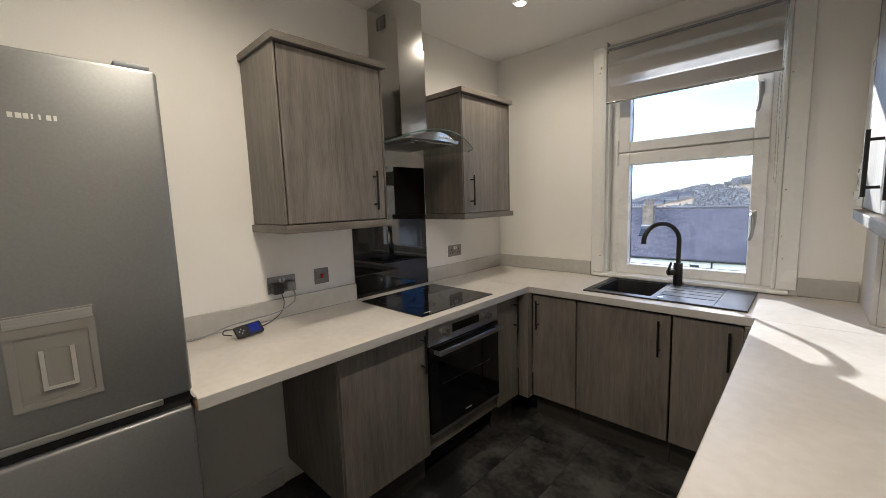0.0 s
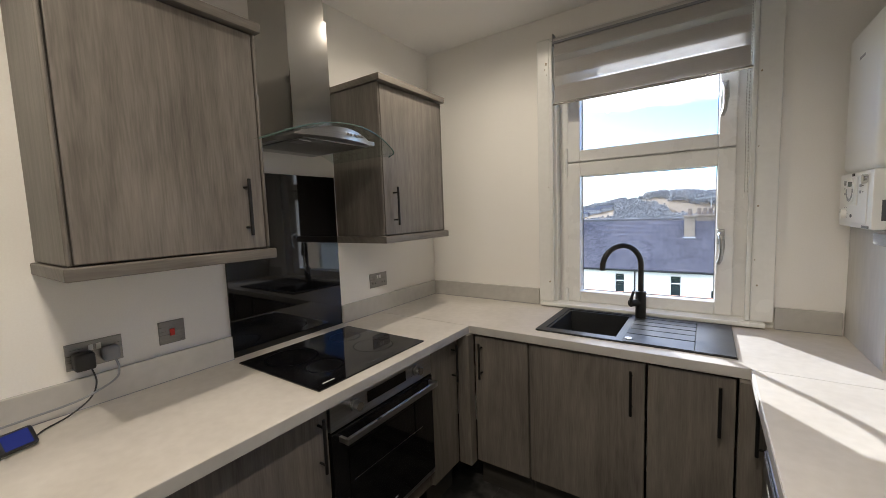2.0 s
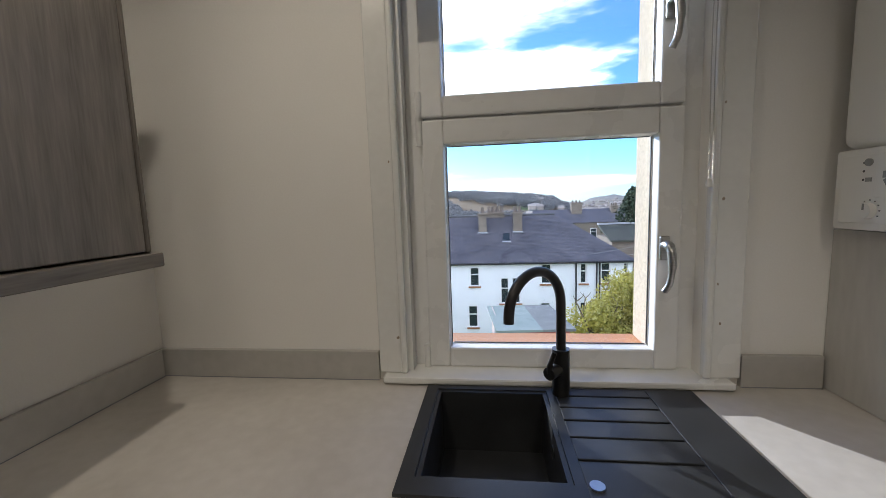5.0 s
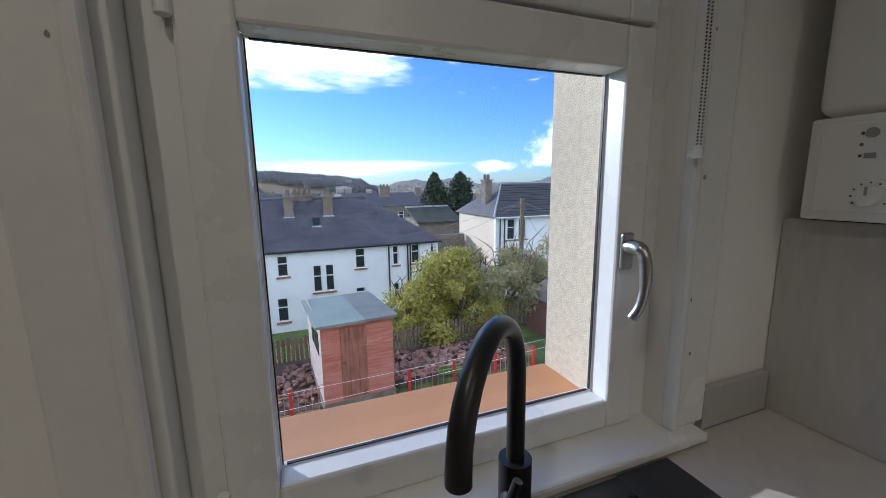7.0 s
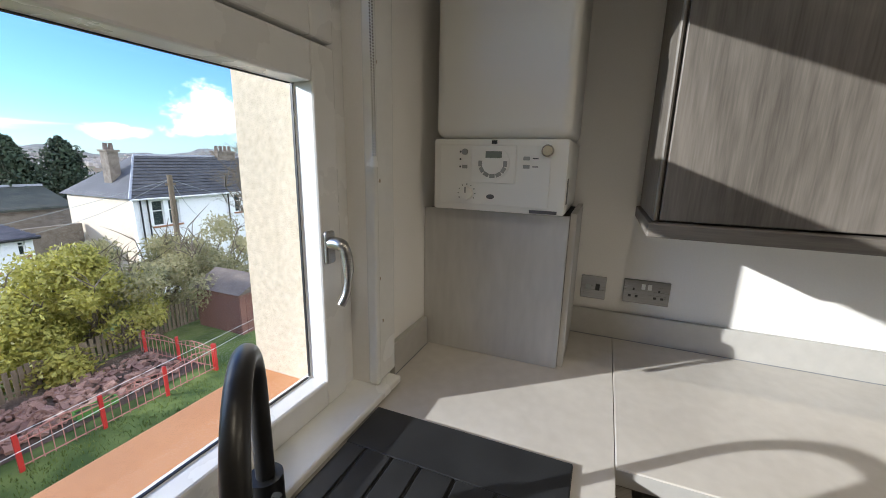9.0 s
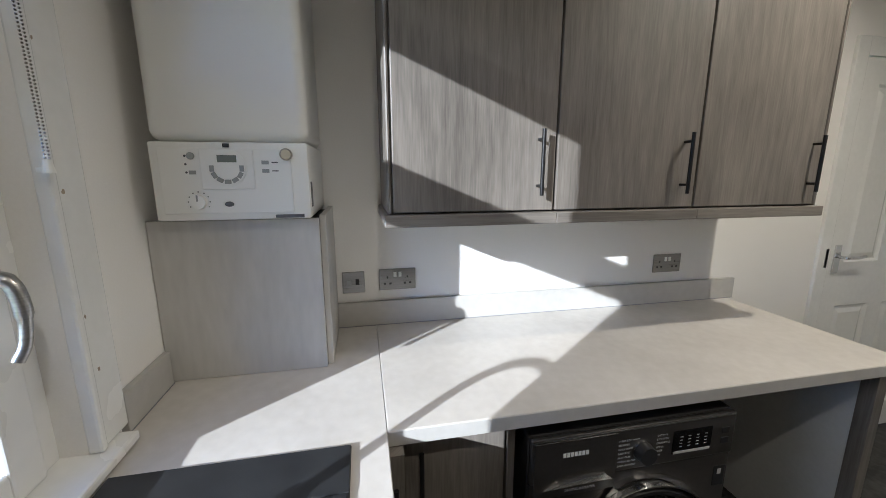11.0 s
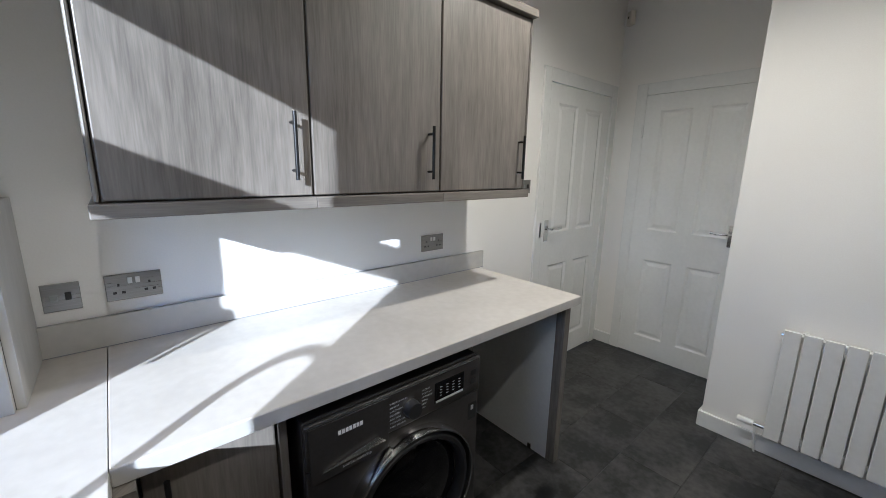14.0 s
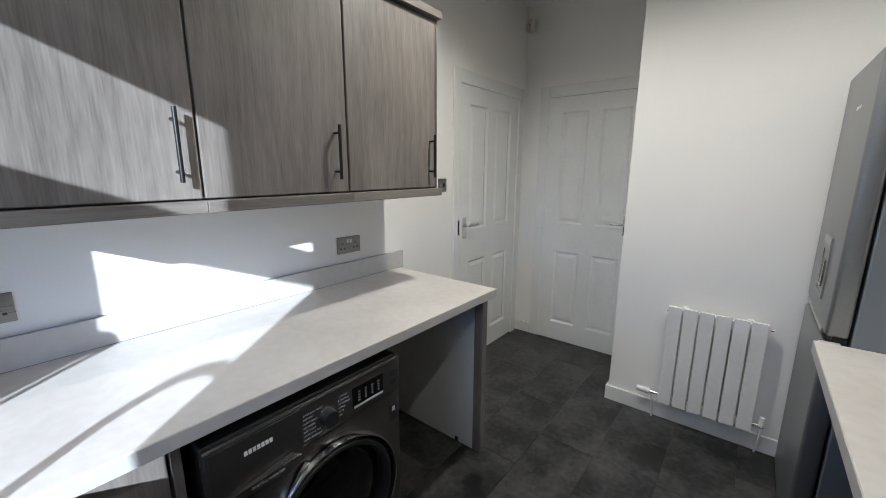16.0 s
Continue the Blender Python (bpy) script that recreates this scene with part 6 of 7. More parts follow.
def slates(place, length, slope, taper0, taper1, row, width, rng, lift=0.02):
    """Courses of slates over a roof slope: place(s, f, lift), s along from 0 to length, f up the slope from 0 to 1."""
    verts, faces = [], []
    rows = int(slope / row)
    for i in range(rows):
        f0, f1 = i / rows, (i + 1.15) / rows
        a, b = taper0 * i / rows, length - taper1 * i / rows
        s = a - (width / 2 if i % 2 else 0)
        while s < b:
            e = min(s + width - 0.012, b)
            q = max(s, a)
            if e - q > 0.02:
                k = len(verts)
                dz = rng.uniform(0, 0.010)
                verts += [place(q, f0, lift + dz), place(e, f0, lift + dz), place(e, min(f1, 1), 0.006), place(q, min(f1, 1), 0.006)]
                faces.append((k, k + 1, k + 2, k + 3))
            s += width
    return verts, faces


def chimney(parent, place, u0, u1, d0, d1, z0, z1, pots, name="chimney"):
    bm = bmesh.new()
    pts = [place(u, d, z) for z in (z0, z1) for u, d in ((u0, d0), (u1, d0), (u1, d1), (u0, d1))]
    v = [bm.verts.new(p) for p in pts]
    for q in ((0, 1, 2, 3), (4, 5, 6, 7), (0, 1, 5, 4), (1, 2, 6, 5), (2, 3, 7, 6), (3, 0, 4, 7)):
        bm.faces.new([v[k] for k in q])
    c = part(name, bm, M_STONE, parent, "stone chimney stack with clay pots")
    bm = bmesh.new()
    pts = [place(u, d, z) for z in (z1, z1 + 0.12) for u, d in ((u0 - .08, d0 - .08), (u1 + .08, d0 - .08), (u1 + .08, d1 + .08), (u0 - .08, d1 + .08))]
    v = [bm.verts.new(p) for p in pts]
    for q in ((0, 1, 2, 3), (4, 5, 6, 7), (0, 1, 5, 4), (1, 2, 6, 5), (2, 3, 7, 6), (3, 0, 4, 7)):
        bm.faces.new([v[k] for k in q])
    part("cap", bm, M_STONE, c)
    for i in range(pots):
        u = u0 + (i + 0.5) * (u1 - u0) / pots
        a = place(u, (d0 + d1) / 2, z1 + 0.12)
        part("pot", C(a, (a[0], a[1], a[2] + 0.42), 0.14, 0.115, 14), M_POT, c)
    return c


def house_window(parent, place, u0, u1, z0, z1, mullion=False):
    """A recessed white sash window in a wall; place(u, d, z) with d into the wall."""
    def bx_(a, b, c, d, e, f):
        bm = bmesh.new()
        v = [bm.verts.new(place(u, q, z)) for z in (e, f) for u, q in ((a, c), (b, c), (b, d), (a, d))]
        for k in ((0, 1, 2, 3), (4, 5, 6, 7), (0, 1, 5, 4), (1, 2, 6, 5), (2, 3, 7, 6), (3, 0, 4, 7)):
            bm.faces.new([v[i] for i in k])
        return bm
    t = part("window", bx_(u0, u1, 0.17, 0.19, z0, z1), M_WINPANE, parent, "white sash window with dark panes")
    fr = 0.05
    for a, b, e, f in ((u0, u0 + fr, z0, z1), (u1 - fr, u1, z0, z1), (u0 + fr, u1 - fr, z0, z0 + fr), (u0 + fr, u1 - fr, z1 - fr, z1), (u0 + fr, u1 - fr, (z0 + z1) / 2 + 0.12, (z0 + z1) / 2 + 0.18)):
        part("frame", bx_(a, b, 0.10, 0.169, e, f), M_PVC, t)
    part("sill", bx_(u0 - 0.12, u1 + 0.12, -0.09, 0.16, z0 - 0.11, z0 - 0.005), M_SANDSILL, t, "painted brown stone sill")
    return t


def white_house():
    u = Vector((0.9998, 0.018, 0))
    v = Vector((-0.018, 0.9998, 0))
    R = Vector((10.3, 24.6, 0))
    P = lambda s, d, z: tuple(R - u * s + v * d + Vector((0, 0, z)))
    t = thing("white_house", P(15, 0, -7.7), "long white rendered two-storey house with a slate roof", "house")
    L, ez, gz = 34.0, -2.46, -8.4
    up = [(10.45, 9.85, -4.02, -2.76), (5.75, 5.12, -3.92, -2.62), (3.25, 2.86, -3.92, -2.62), (1.94, 1.36, -3.92, -2.60), (0.55, 0.28, -3.3, -2.64)]
    mid = [(8.42, 7.90, -5.22, -3.50), (7.66, 7.14, -5.22, -3.50), (17.0, 16.4, -5.22, -3.5), (16.2, 15.6, -5.22, -3.5)]
    low = [(10.62, 10.0, -6.87, -5.39), (5.80, 5.20, -6.15, -5.22), (3.25, 2.86, -6.5, -5.2), (1.94, 1.36, -6.7, -5.2), (13.5, 12.9, -6.82, -5.39)]
    up += [(13.55, 12.95, -4.02, -2.76), (19.2, 18.6, -4.02, -2.76), (21.8, 21.2, -4.02, -2.76)]
    wins = [(b, a, c, d) for a, b, c, d in up + mid + low]
    part("wall", holed(lambda s, z, d: P(s, d, z), (0, L), (gz, ez), wins, 0.3), M_HOUSEW, t, "white rendered wall")
    part("side_wall", holed(lambda s, z, d: P(d, s, z), (0.301, 8), (gz, ez), [], 0.3), M_HOUSEW, t)
    part("back_wall", holed(lambda s, z, d: P(s, 8 - d, z), (0.301, L), (gz, ez), [], 0.3), M_HOUSEW, t)
    for a, b, c, d in wins:
        house_window(t, P, a, b, c, d)
    # roof: two slopes with a hip at the near end
    rz, run = 0.53, 4.0
    bm = bmesh.new()
    q = [P(-0.25, -0.25, ez - 0.05), P(L, -0.25, ez - 0.05), P(L, run, rz), P(4.2, run, rz), P(L, 8.25, ez - 0.05), P(-0.25, 8.25, ez - 0.05)]
    vv = [bm.verts.new(p) for p in q]
    bm.faces.new((vv[0], vv[1], vv[2], vv[3]))
    bm.faces.new((vv[3], vv[2], vv[4], vv[5]))
    bm.faces.new((vv[0], vv[3], vv[5]))
    bm.faces.new((vv[1], vv[4], vv[2]))
    bm.faces.new((vv[0], vv[5], vv[4], vv[1]))
    roof = part("roof", bm, M_TILER, t, "dark slate roof")
    a, b, c, d = (Vector(q[0]), Vector(q[1]), Vector(q[2]), Vector(q[3]))
    nrm = (b - a).cross(d - a).normalized()
    if nrm.z < 0:
        nrm = -nrm
    full = (b - a).length
    vs, fs = slates(lambda s, f, h: tuple(a + (b - a) * (s / full) + (c - b) * f + nrm * h), full, (c - b).length, 4.45, 0, 0.145, 0.23, random.Random(5))
    off = Vector(t["base"])
    me = bpy.data.meshes.new("slates")
    me.from_pydata([tuple(Vector(p) - off) for p in vs], [], fs)
    me.materials.append(M_SLATE)
    sl = new("slates", me)
    sl.parent = roof
    tagged(sl, "courses of weathered slates", kind="stuff")
    part("ridge", tube(bmesh.new(), [P(4.2, run, rz), P(L, run, rz)], 0.11, 8), M_TILER, roof)
    part("gutter", tube(bmesh.new(), [P(-0.2, -0.28, ez - 0.02), P(L, -0.28, ez - 0.02)], 0.07, 8), M_PIPE, t, "black gutter")
    for s in (3.55, 2.25, 2.06, 12.36, 20.5):
        part("downpipe", tube(bmesh.new(), [P(s, -0.09, ez), P(s, -0.09, gz + 1)], 0.05, 8), M_PIPE, t, "black downpipe")
    part("waste_pipe", tube(bmesh.new(), [P(2.06, -0.09, -4.55), P(0.4, -0.09, -4.3)], 0.04, 6), M_PIPE, t)
    chimney(t, P, 9.25, 9.83, 2.4, 3.0, -1.0, 0.68, 1)
    chimney(t, P, 7.95, 9.2, 3.78, 4.16, 0.2, 0.70, 4)
    chimney(t, P, 6.72, 7.35, 2.4, 3.1, -1.0, 0.68, 2)
    chimney(t, P, 16.2, 16.85, 2.4, 3.1, -1.0, 0.68, 2)
    # rooflight and pale lead skirts
    def on_roof(s, f, h):
        return tuple(Vector(P(s, -0.25, ez - 0.05)).lerp(Vector(P(s, run, rz)), f) + nrm * h)
    for s0, s1, f0, f1, mat, nm in ((7.65, 8.13, 0.435, 0.588, M_WINPANE, "rooflight"), (7.6, 8.2, 0.405, 0.43, M_LEAD, "flashing"), (6.66, 7.41, 0.60, 0.622, M_LEAD, "flashing"), (9.2, 9.9, 0.60, 0.622, M_LEAD, "flashing"),
                                    (16.3, 16.8, 0.40, 0.54, M_WINPANE, "rooflight"), (16.15, 16.9, 0.60, 0.622, M_LEAD, "flashing")):
        bm = bmesh.new()
        w = [bm.verts.new(on_roof(s, f, h)) for h in (0.02, 0.08) for s, f in ((s0, f0), (s1, f0), (s1, f1), (s0, f1))]
        for k in ((0, 1, 2, 3), (4, 5, 6, 7), (0, 1, 5, 4), (1, 2, 6, 5), (2, 3, 7, 6), (3, 0, 4, 7)):
            bm.faces.new([w[i] for i in k])
        part(nm, bm, mat, roof)
    ae = thing("aerial", P(8.6, 4.0, 0.7), "thin rooftop television aerial", "aerial")
    part("mast", tube(bmesh.new(), [P(8.4, 4.0, 0.7), P(8.4, 4.0, 2.0)], 0.025, 6), M_GREYP, ae)
    part("boom", tube(bmesh.new(), [P(7.4, 4.0, 1.95), P(9.3, 4.0, 1.85)], 0.02, 6), M_GREYP, ae)


white_house()


def second_house():
    t = thing("cream_house", (20, 29, -8), "cream and white rendered house with a tiled hip roof", "house")
    x0, x1, y0, y1, ez, gz, rz = 15.4, 34.0, 25.6, 32.6, -1.13, -8.5, 1.42
    P = lambda s, d, z: (x0 + s, y0 + d, z)
    wins = [(1.05, 1.75, -2.95, -1.35), (2.05, 2.75, -2.95, -1.35), (7.0, 7.55, -2.7, -1.35), (8.6, 9.2, -3.0, -1.7), (9.5, 10.1, -3.0, -1.7), (13.0, 13.7, -3.0, -1.5)]
    part("wall", holed(lambda s, z, d: P(s, d, z), (0, x1 - x0), (gz, ez), wins, 0.3), M_HOUSEW, t, "white rendered front wall")
    part("gable_wall", B(x0 - 0.004, x0 + 0.25, y0 + 0.31, y1, gz, ez), M_CREAM, t, "cream rendered side wall")
    part("back_wall", B(x0 + 0.25, x1, y1 - 0.3, y1, gz, ez), M_HOUSEW, t)
    for w in wins:
        house_window(t, P, *w)
    bm = bmesh.new()
    ym = (y0 + y1) / 2
    q = [(x0 - .3, y0 - .3, ez), (x1, y0 - .3, ez), (x1, ym, rz), (x0 + 2.4, ym, rz), (x1, y1 + .3, ez), (x0 - .3, y1 + .3, ez)]
    vv = [bm.verts.new(p) for p in q]
    for k in ((0, 1, 2, 3), (3, 2, 4, 5), (0, 3, 5), (1, 4, 2), (0, 5, 4, 1)):
        bm.faces.new([vv[i] for i in k])
    roof = part("roof", bm, M_TILER, t, "dark grey tiled roof")
    rows = 13
    for i in range(rows):
        f = i / rows
        a = Vector(q[0]).lerp(Vector(q[3]), f)
        b = Vector(q[1]).lerp(Vector(q[2]), f)
        part("tile_course", tube(bmesh.new(), [a + Vector((0.05, -.02, .03)), b + Vector((0, -.02, .03))], 0.045, 5), M_TILER, roof)
    part("hip", tube(bmesh.new(), [q[0], q[3], q[2]], 0.09, 6), M_LEAD, roof)
    part("gutter", tube(bmesh.new(), [(x0 - .3, y0 - .34, ez - .05), (x1, y0 - .34, ez - .05)], 0.06, 6), M_PVC, t)
    for s in (0.75, 0.35, 6.4, 7.9):
        part("downpipe", tube(bmesh.new(), [P(s, -.1, ez - .1), P(s, -.1, gz + 2)], 0.05, 6), M_PIPE, t)
    chimney(t, P, 0.55, 1.15, 2.8, 3.6, -1.0, 1.62, 2)
    chimney(t, P, 8.4, 10.0, 3.1, 3.9, 0.6, 1.75, 4)


second_house()


def back_buildings():
    t = thing("low_building", (14, 33, -8), "low dark building with a mossy corrugated roof", "building")
    part("wall", B(12.2, 16.6, 35.2, 40.0, -8.5, -2.1), M_STONE, t)
    bm = bmesh.new()
    v = [bm.verts.new(p) for p in ((12.0, 34.9, -2.35), (16.8, 34.9, -2.35), (16.8, 39, -1.15), (12.0, 39, -1.15), (12.0, 34.9, -2.2), (16.8, 34.9, -2.2), (16.8, 39, -1.0), (12.0, 39, -1.0))]
    for k in ((0, 1, 2, 3), (4, 5, 6, 7), (0, 1, 5, 4), (1, 2, 6, 5), (2, 3, 7, 6), (3, 0, 4, 7)):
        bm.faces.new([v[i] for i in k])
    part("roof", bm, surface("mossy_roof", (0.03, 0.035, 0.03), (0.09, 0.095, 0.075), 0.9, scale=1.5, fine=12, bump=0.3, dist=0.03), t)
    part("ridge_strip", B(12.0, 16.8, 38.9, 39.3, -1.0, -0.85), M_LEAD, t)
    d = thing("dark_wall", (13, 30, -8), "dark stone garden wall between the houses", "wall")
    part("wall", B(12.3, 15.2, 31.0, 31.4, -8.5, -3.0), M_STONE, d)
    far = thing("stone_house", (12, 62, -8), "distant dark stone house with a slate roof", "house")
    part("wall", B(8.5, 23.0, 60, 66, -12, -1.9), M_STONE, far)
    bm = bmesh.new()
    v = [bm.verts.new(p) for p in ((8.2, 59.7, -1.9), (23.3, 59.7, -1.9), (23.3, 66.3, -1.9), (8.2, 66.3, -1.9), (8.2, 63, 0.1), (23.3, 63, 0.1))]
    for k in ((0, 1, 5, 4), (2, 3, 4, 5), (0, 4, 3), (1, 2, 5), (0, 3, 2, 1)):
        bm.faces.new([v[i] for i in k])
    part("roof", bm, M_SLATE, far)
    P = lambda s, q, z: (8.5 + s, 60 + q - 0.2, z)
    for s in (5.5, 8.0, 10.5):
        house_window(far, P, s, s + 0.9, -4.2, -2.8)
    chimney(far, P, 5.6, 7.2, 2.0, 3.0, -1.0, 1.0, 3)
    chimney(far, P, 11.6, 12.6, 2.0, 3.0, -1.0, 0.4, 3)


back_buildings()


def garden_shed():
    x0, x1, y0, y1 = 1.313, 2.973, 7.997, 10.377
    t = thing("garden_shed", ((x0 + x1) / 2, (y0 + y1) / 2, GZ), "small garden shed in flaking red paint", "shed")
    t.rotation_euler.z = radians(5)
    zf, zb = -1.60, -1.70
    part("base", B(x0 - .03, x1 + .03, y0 - .03, y1 + .03, GZ - .1, GZ + 0.14), M_STONE, t, "rough concrete plinth")
    n = 15
    hh = (zf - GZ - 0.14) / n
    for i in range(n):
        z0 = GZ + 0.14 + i * hh
        part("board", B(x0, x1, y0, y0 + 0.02, z0 + 0.004, z0 + hh + 0.008, 0.003), M_SHED, t)
        part("board", B(x0, x0 + 0.02, y0 + 0.021, y1, z0 + 0.004, z0 + hh + 0.004, 0.003), M_SHEDPALE, t)
    part("far_wall", B(x1 - 0.02, x1, y0 + .021, y1, GZ + .14, zf - .1), M_SHED, t)
    part("back_wall", B(x0 + .021, x1 - .021, y1 - .02, y1, GZ + .14, zb - .1), M_SHED, t)
    d = part("door", B(x0 + 0.42, x0 + 1.02, y0 - 0.022, y0 - 0.001, GZ + 0.18, zf - 0.10, 0.003), surface("worn_brown_door", (0.23, 0.075, 0.05), (0.40, 0.17, 0.12), 0.85, scale=3, stretch=(5, 5, 0.7), fine=20, bump=0.3), t, "worn brown-red shed door")
    for k in (0.19, 0.40):
        part("seam", B(x0 + 0.42 + k, x0 + 0.424 + k, y0 - 0.0235, y0 - 0.0215, GZ + 0.18, zf - 0.1), M_DARK, d)
    part("hasp", B(x0 + 0.44, x0 + 0.52, y0 - 0.03, y0 - 0.022, GZ + 1.05, GZ + 1.09), M_STEEL, d)
    for k in range(3):
        part("window", B(x0 - 0.012, x0 - 0.001, y0 + 0.35 + k * 0.40, y0 + 0.68 + k * 0.40, zf - 0.80, zf - 0.28), M_WINPANE, t, "grimy shed window")
    for a, b, mat in ((x0 - 0.12, x0 + 0.98, M_FELT), (x0 + 0.981, x1 + 0.10, M_FELT2)):
        bm = bmesh.new()
        v = [bm.verts.new(p) for p in ((a, y0 - .14, zf), (b, y0 - .14, zf), (b, y1 + .12, zb), (a, y1 + .12, zb), (a, y0 - .14, zf + .06), (b, y0 - .14, zf + .06), (b, y1 + .12, zb + .06), (a, y1 + .12, zb + .06))]
        for k in ((0, 1, 2, 3), (4, 5, 6, 7), (0, 1, 5, 4), (1, 2, 6, 5), (2, 3, 7, 6), (3, 0, 4, 7)):
            bm.faces.new([v[i] for i in k])
        part("roof_felt", bm, mat, t, "faded felt roof sheet")


garden_shed()


def far_shed():
    t = thing("brown_shed", (9.3, 9.6, GZ), "weathered brown wooden shed", "shed")
    for i in range(8):
        part("board", B(8.5 + i * 0.2, 8.69 + i * 0.2, 8.8, 8.83, GZ - .1, -2.35, 0.004), M_BROWNB, t)
    part("side", B(8.5, 8.53, 8.84, 10.6, GZ - .1, -2.35), M_BROWNB, t)
    bm = bmesh.new()
    v = [bm.verts.new(p) for p in ((8.4, 8.7, -2.35), (9.3, 8.7, -1.95), (10.2, 8.7, -2.35), (8.4, 10.7, -2.35), (9.3, 10.7, -1.95), (10.2, 10.7, -2.35))]
    for k in ((0, 1, 2), (3, 4, 5), (0, 1, 4, 3), (1, 2, 5, 4), (0, 2, 5, 3)):
        bm.faces.new([v[i] for i in k])
    part("roof", bm, M_POT, t)


far_shed()


def iron_fence(pts, label):
    t = thing("iron_railing", (*pts[0], GZ), label, "railing", "red garden railings")
    P = [Vector((x, y, 0)) for x, y in pts]
    for a, b in zip(P, P[1:]):
        ln = (b - a).length
        n = max(int(ln / 0.14), 1)
        d = (b - a) / n
        for z in (0.10, 0.52):
            part("rail", tube(bmesh.new(), [a + Vector((0, 0, GZ + z)), b + Vector((0, 0, GZ + z))], 0.012, 6), M_RUST, t)
        for k in range(n + 1):
            p = a + d * k
            if k % 8 == 0:
                part("post", B(p.x - 0.035, p.x + 0.035, p.y - 0.02, p.y + 0.02, GZ - 0.05, GZ + 0.70, 0.004), M_REDIRON, t, "bright red post")
            else:
                hgt = 0.55 + 0.10 * math.sin(math.pi * (k % 8) / 8)
                part("bar", tube(bmesh.new(), [p + Vector((0, 0, GZ + 0.06)), p + Vector((0, 0, GZ + hgt))], 0.008, 5), M_RUST, t)
            if k % 8 == 4:
                arc = [p + d.normalized() * (0.07 + 0.05 * math.cos(w)) + Vector((0, 0, GZ + 0.63 + 0.05 * math.sin(w))) for w in [0.4 * i for i in range(14)]]
                part("scroll", tube(bmesh.new(), arc, 0.007, 5), M_RUST, t)
        crest = [a.lerp(b, i / 40) + Vector((0, 0, GZ + 0.56 + 0.10 * abs(math.sin(math.pi * i / 40 * n / 8)))) for i in range(41)]
        part("crest_rail", tube(bmesh.new(), crest, 0.010, 6), M_RUST, t)


iron_fence([(3.38, 7.80), (6.85, 7.76)], "low scrolled iron railing with bright red posts")
iron_fence([(6.85, 7.82), (6.6, 10.2)], "red iron railing turning back from the lawn")
iron_fence([(-1.6, 7.9), (1.30, 7.9)], "low rusty iron railing beside the shed")


def picket_fence(a, b, z0, z1, hgt, label):
    t = thing("picket_fence", (*a, z0), label, "fence", "wooden picket fences")
    A, Bv = Vector((*a, z0)), Vector((*b, z1))
    n = int((Bv - A).length / 0.125)
    d = (Bv - A).normalized()
    ang = math.atan2(d.y, d.x)
    for z in (0.2, hgt - 0.18):
        part("rail", tube(bmesh.new(), [A + Vector((0, 0.03, z)), Bv + Vector((0, 0.03, z))], 0.028, 5), M_FENCE, t)
    rng = random.Random(int(a[0] * 10) + 50)
    base = bpy.data.meshes.new("slat")
    bm = bmesh.new()
    box(bm, -0.045, 0.045, -0.009, 0.009, 0, hgt, 0.002)
    bmesh.ops.recalc_face_normals(bm, faces=bm.faces)
    bm.to_mesh(base)
    bm.free()
    base.materials.append(M_FENCE)
    off = Vector(t["base"])
    for k in range(n + 1):
        ob = new("slat", base)
        ob.parent = t
        p = A.lerp(Bv, k / n)
        ob.matrix_basis = Matrix.Translation(p - off) @ Euler((rng.uniform(-.03, .03), rng.uniform(-.04, .04), ang)).to_matrix().to_4x4() @ Matrix.Diagonal((1, 1, rng.uniform(.94, 1.05), 1))


picket_fence((3.0, 10.3), (6.6, 10.9), GZ - .05, GZ - 0.1, 0.72, "weathered brown picket fence below the shrubs")
picket_fence((6.6, 10.9), (10.5, 11.3), GZ - 0.1, GZ - 0.35, 0.95, "dark mossy board fence")
picket_fence((-3.5, 10.9), (1.5, 10.9), GZ - .02, GZ - .02, 0.75, "low red-brown picket fence beside the lawn")


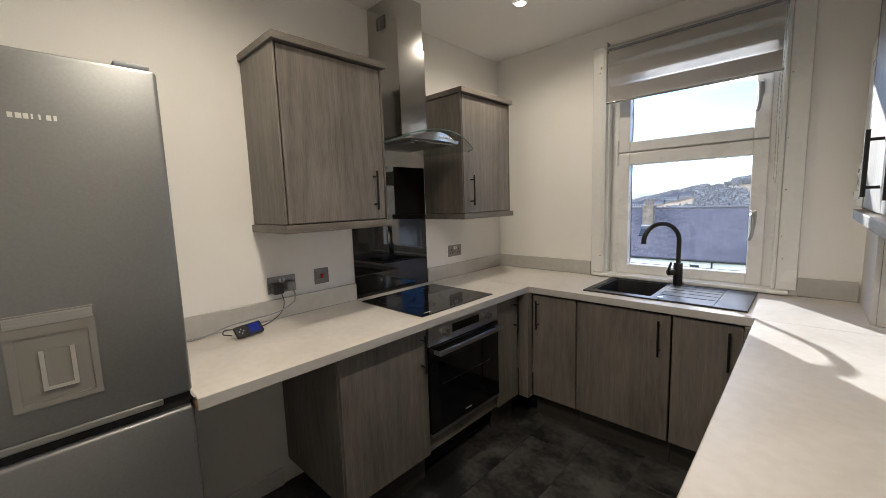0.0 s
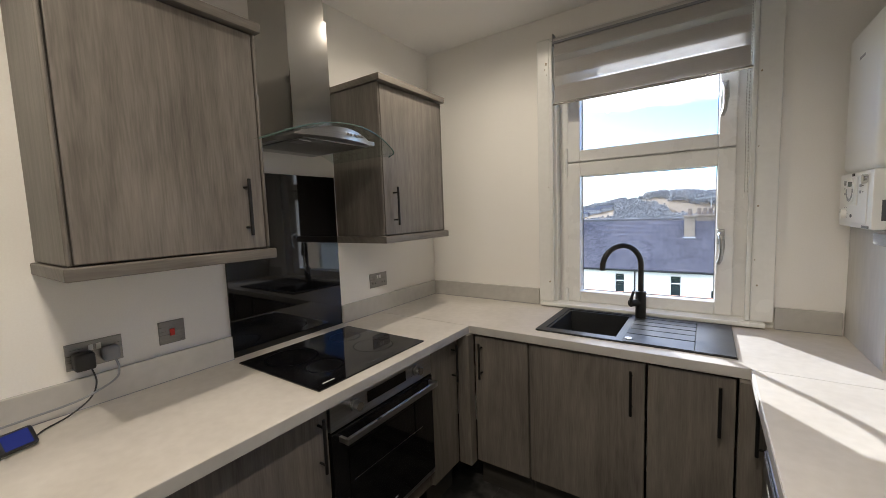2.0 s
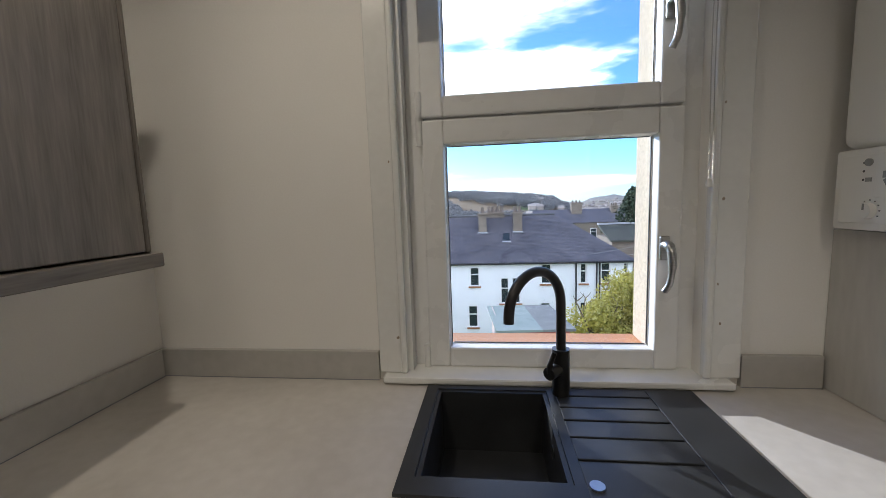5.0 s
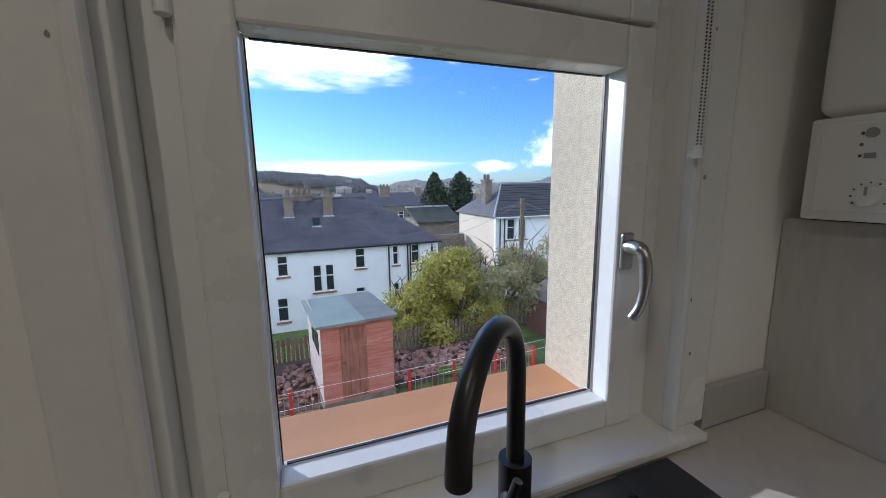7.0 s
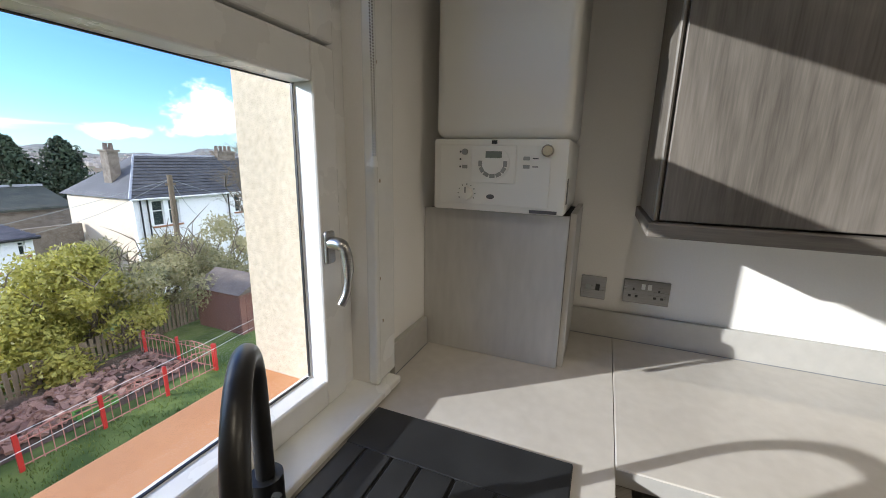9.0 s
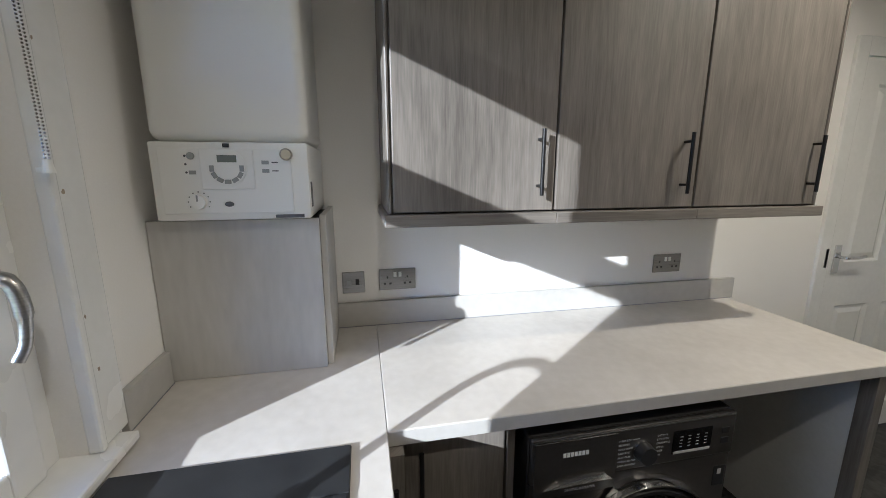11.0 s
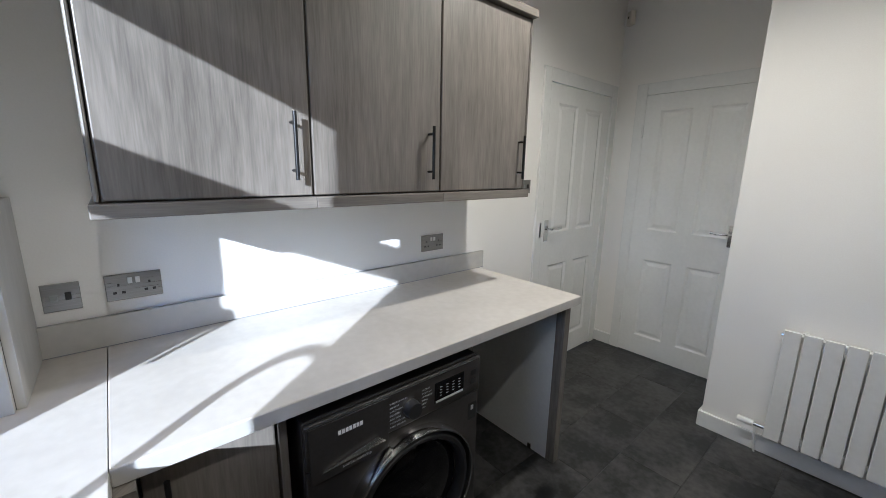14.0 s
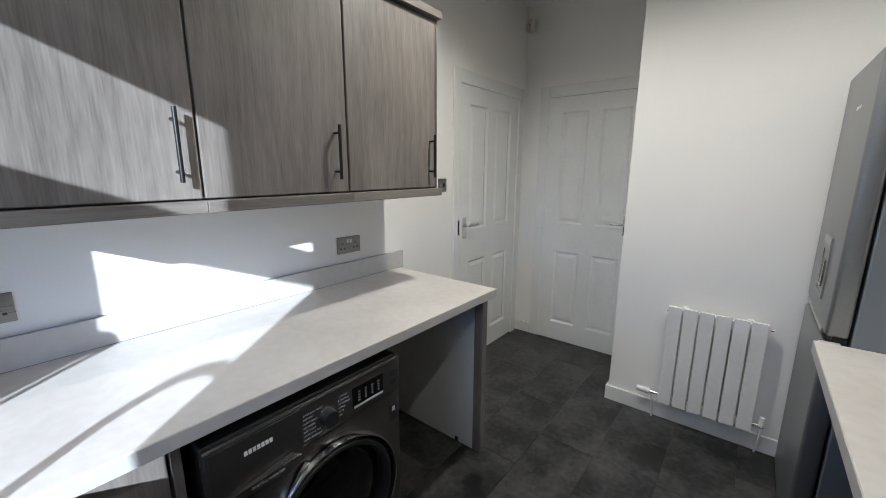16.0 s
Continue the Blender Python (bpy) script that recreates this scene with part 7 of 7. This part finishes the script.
def rubble():
    rng = random.Random(61)
    verts, faces = [], []
    for x0, x1, y0, y1, n in ((3.3, 6.6, 8.5, 10.1, 420), (-1.6, 1.3, 8.3, 10.4, 260)):
        for _ in range(n):
            x, y = rng.uniform(x0, x1), rng.uniform(y0, y1)
            s = rng.uniform(0.03, 0.11)
            k = len(verts)
            rot = Euler((rng.uniform(-.5, .5), rng.uniform(-.5, .5), rng.uniform(0, 3))).to_matrix()
            for c in ((-1, -1, -1), (1, -1, -1), (1, 1, -1), (-1, 1, -1), (-1, -1, 1), (1, -1, 1), (1, 1, 1), (-1, 1, 1)):
                v = rot @ Vector((c[0] * s, c[1] * s * .6, c[2] * s * .4))
                verts.append((x + v.x, y + v.y, GZ + 0.03 + abs(s) * .6 + v.z))
            for q in ((0, 1, 2, 3), (4, 5, 6, 7), (0, 1, 5, 4), (1, 2, 6, 5), (2, 3, 7, 6), (3, 0, 4, 7)):
                faces.append(tuple(k + i for i in q))
    me = bpy.data.meshes.new("rubble")
    me.from_pydata(verts, [], faces)
    me.materials.append(M_RUBBLE)
    tagged(new("rubble", me), "broken red slabs and garden rubble", "rubble", kind="stuff")
    for x0, x1, y0, y1 in ((-1.9, 1.5, 8.1, 10.9), (3.2, 6.9, 8.25, 10.6)):
        bm = bmesh.new()
        bmesh.ops.create_grid(bm, x_segments=20, y_segments=14, size=0.5)
        for v in bm.verts:
            x, y = x0 + (v.co.x + .5) * (x1 - x0), y0 + (v.co.y + .5) * (y1 - y0)
            v.co = (x, y, GZ + 0.025 + 0.04 * noise.noise(Vector((x * 2, y * 2, 0))) * (1 if abs(v.co.x) < .49 and abs(v.co.y) < .49 else 0))
        solid("garden_bed", bm, M_SOIL, "bare brown garden bed", "garden bed", "structure", smooth=True)
    # added trough stands in for a small bit of green leaf
    g = thing("plant_trough", (4.75, 8.45, GZ), "green trough standing in for a bit of green leaf", "trough")
    part("shell", holed(lambda u_, w_, d_: (u_, w_, GZ + 0.2 - d_), (4.4, 5.1), (8.4, 8.58), [(4.42, 5.08, 8.42, 8.56)], 0.16), M_GREEND, g)
    part("soil", B(4.42, 5.08, 8.42, 8.56, GZ + 0.03, GZ + 0.16), M_SOIL, g)


rubble()


def pole_and_lines():
    t = thing("utility_pole", (14.0, 19.6, -7), "weathered wooden utility pole with wires", "utility pole")
    x, y = 14.05, 19.8
    part("pole", C((x, y, land(x, y) - .5), (x, y, 0.52), 0.15, 0.12, 14), M_FENCE, t, "wooden pole")
    part("crossarm", B(x - .25, x + .25, y - .05, y + .05, 0.0, 0.1), M_FENCE, t)
    for e in ((4.6, 27.0, -2.7), (24, 25, -1.5), (11.0, 27.3, -2.8), (20, 26, -3)):
        w = [Vector((x, y, 0.3)).lerp(Vector(e), k / 8) - Vector((0, 0, 0.35 * math.sin(math.pi * k / 8))) for k in range(9)]
        part("wire", tube(bmesh.new(), w, 0.012, 5), M_GREYP, t)
    c = thing("washing_line", (7.5, 5.0, -1.9), "white plastic washing lines across the garden", "washing line")
    for a, b in (((-3.0, 5.65, -1.80), (9.5, 6.25, -1.80)), ((-3.0, 5.0, -1.80), (9.5, 6.1, -1.82))):
        w = [Vector(a).lerp(Vector(b), k / 10) - Vector((0, 0, 0.12 * math.sin(math.pi * k / 10))) for k in range(11)]
        part("line", tube(bmesh.new(), w, 0.0035, 5), M_WHITEP, c)


pole_and_lines()

# ---- floor tiles ----


def floor_tiles():
    tw, tl = 0.295, 0.60
    me = bpy.data.meshes.new("tile")
    bm = bmesh.new()
    box(bm, -tw / 2 + 0.0008, tw / 2 - 0.0008, -tl / 2 + 0.0008, tl / 2 - 0.0008, -0.004, 0.0, 0.0006, 1)
    bmesh.ops.recalc_face_normals(bm, faces=bm.faces)
    bm.to_mesh(me)
    bm.free()
    me.materials.append(M_TILE)
    col = 0
    x = 0.775 - 3 * tw + tw / 2
    while x < W + tw:
        y = -2.9 + (0.30 if col % 2 else 0.0) - 2 * tl + tl / 2
        while y < 0.3:
            ob = new("tile", me)
            ob.location = (x, y, 0.0)
            ob.parent = floor
            y += tl
        x += tw
        col += 1


floor_tiles()
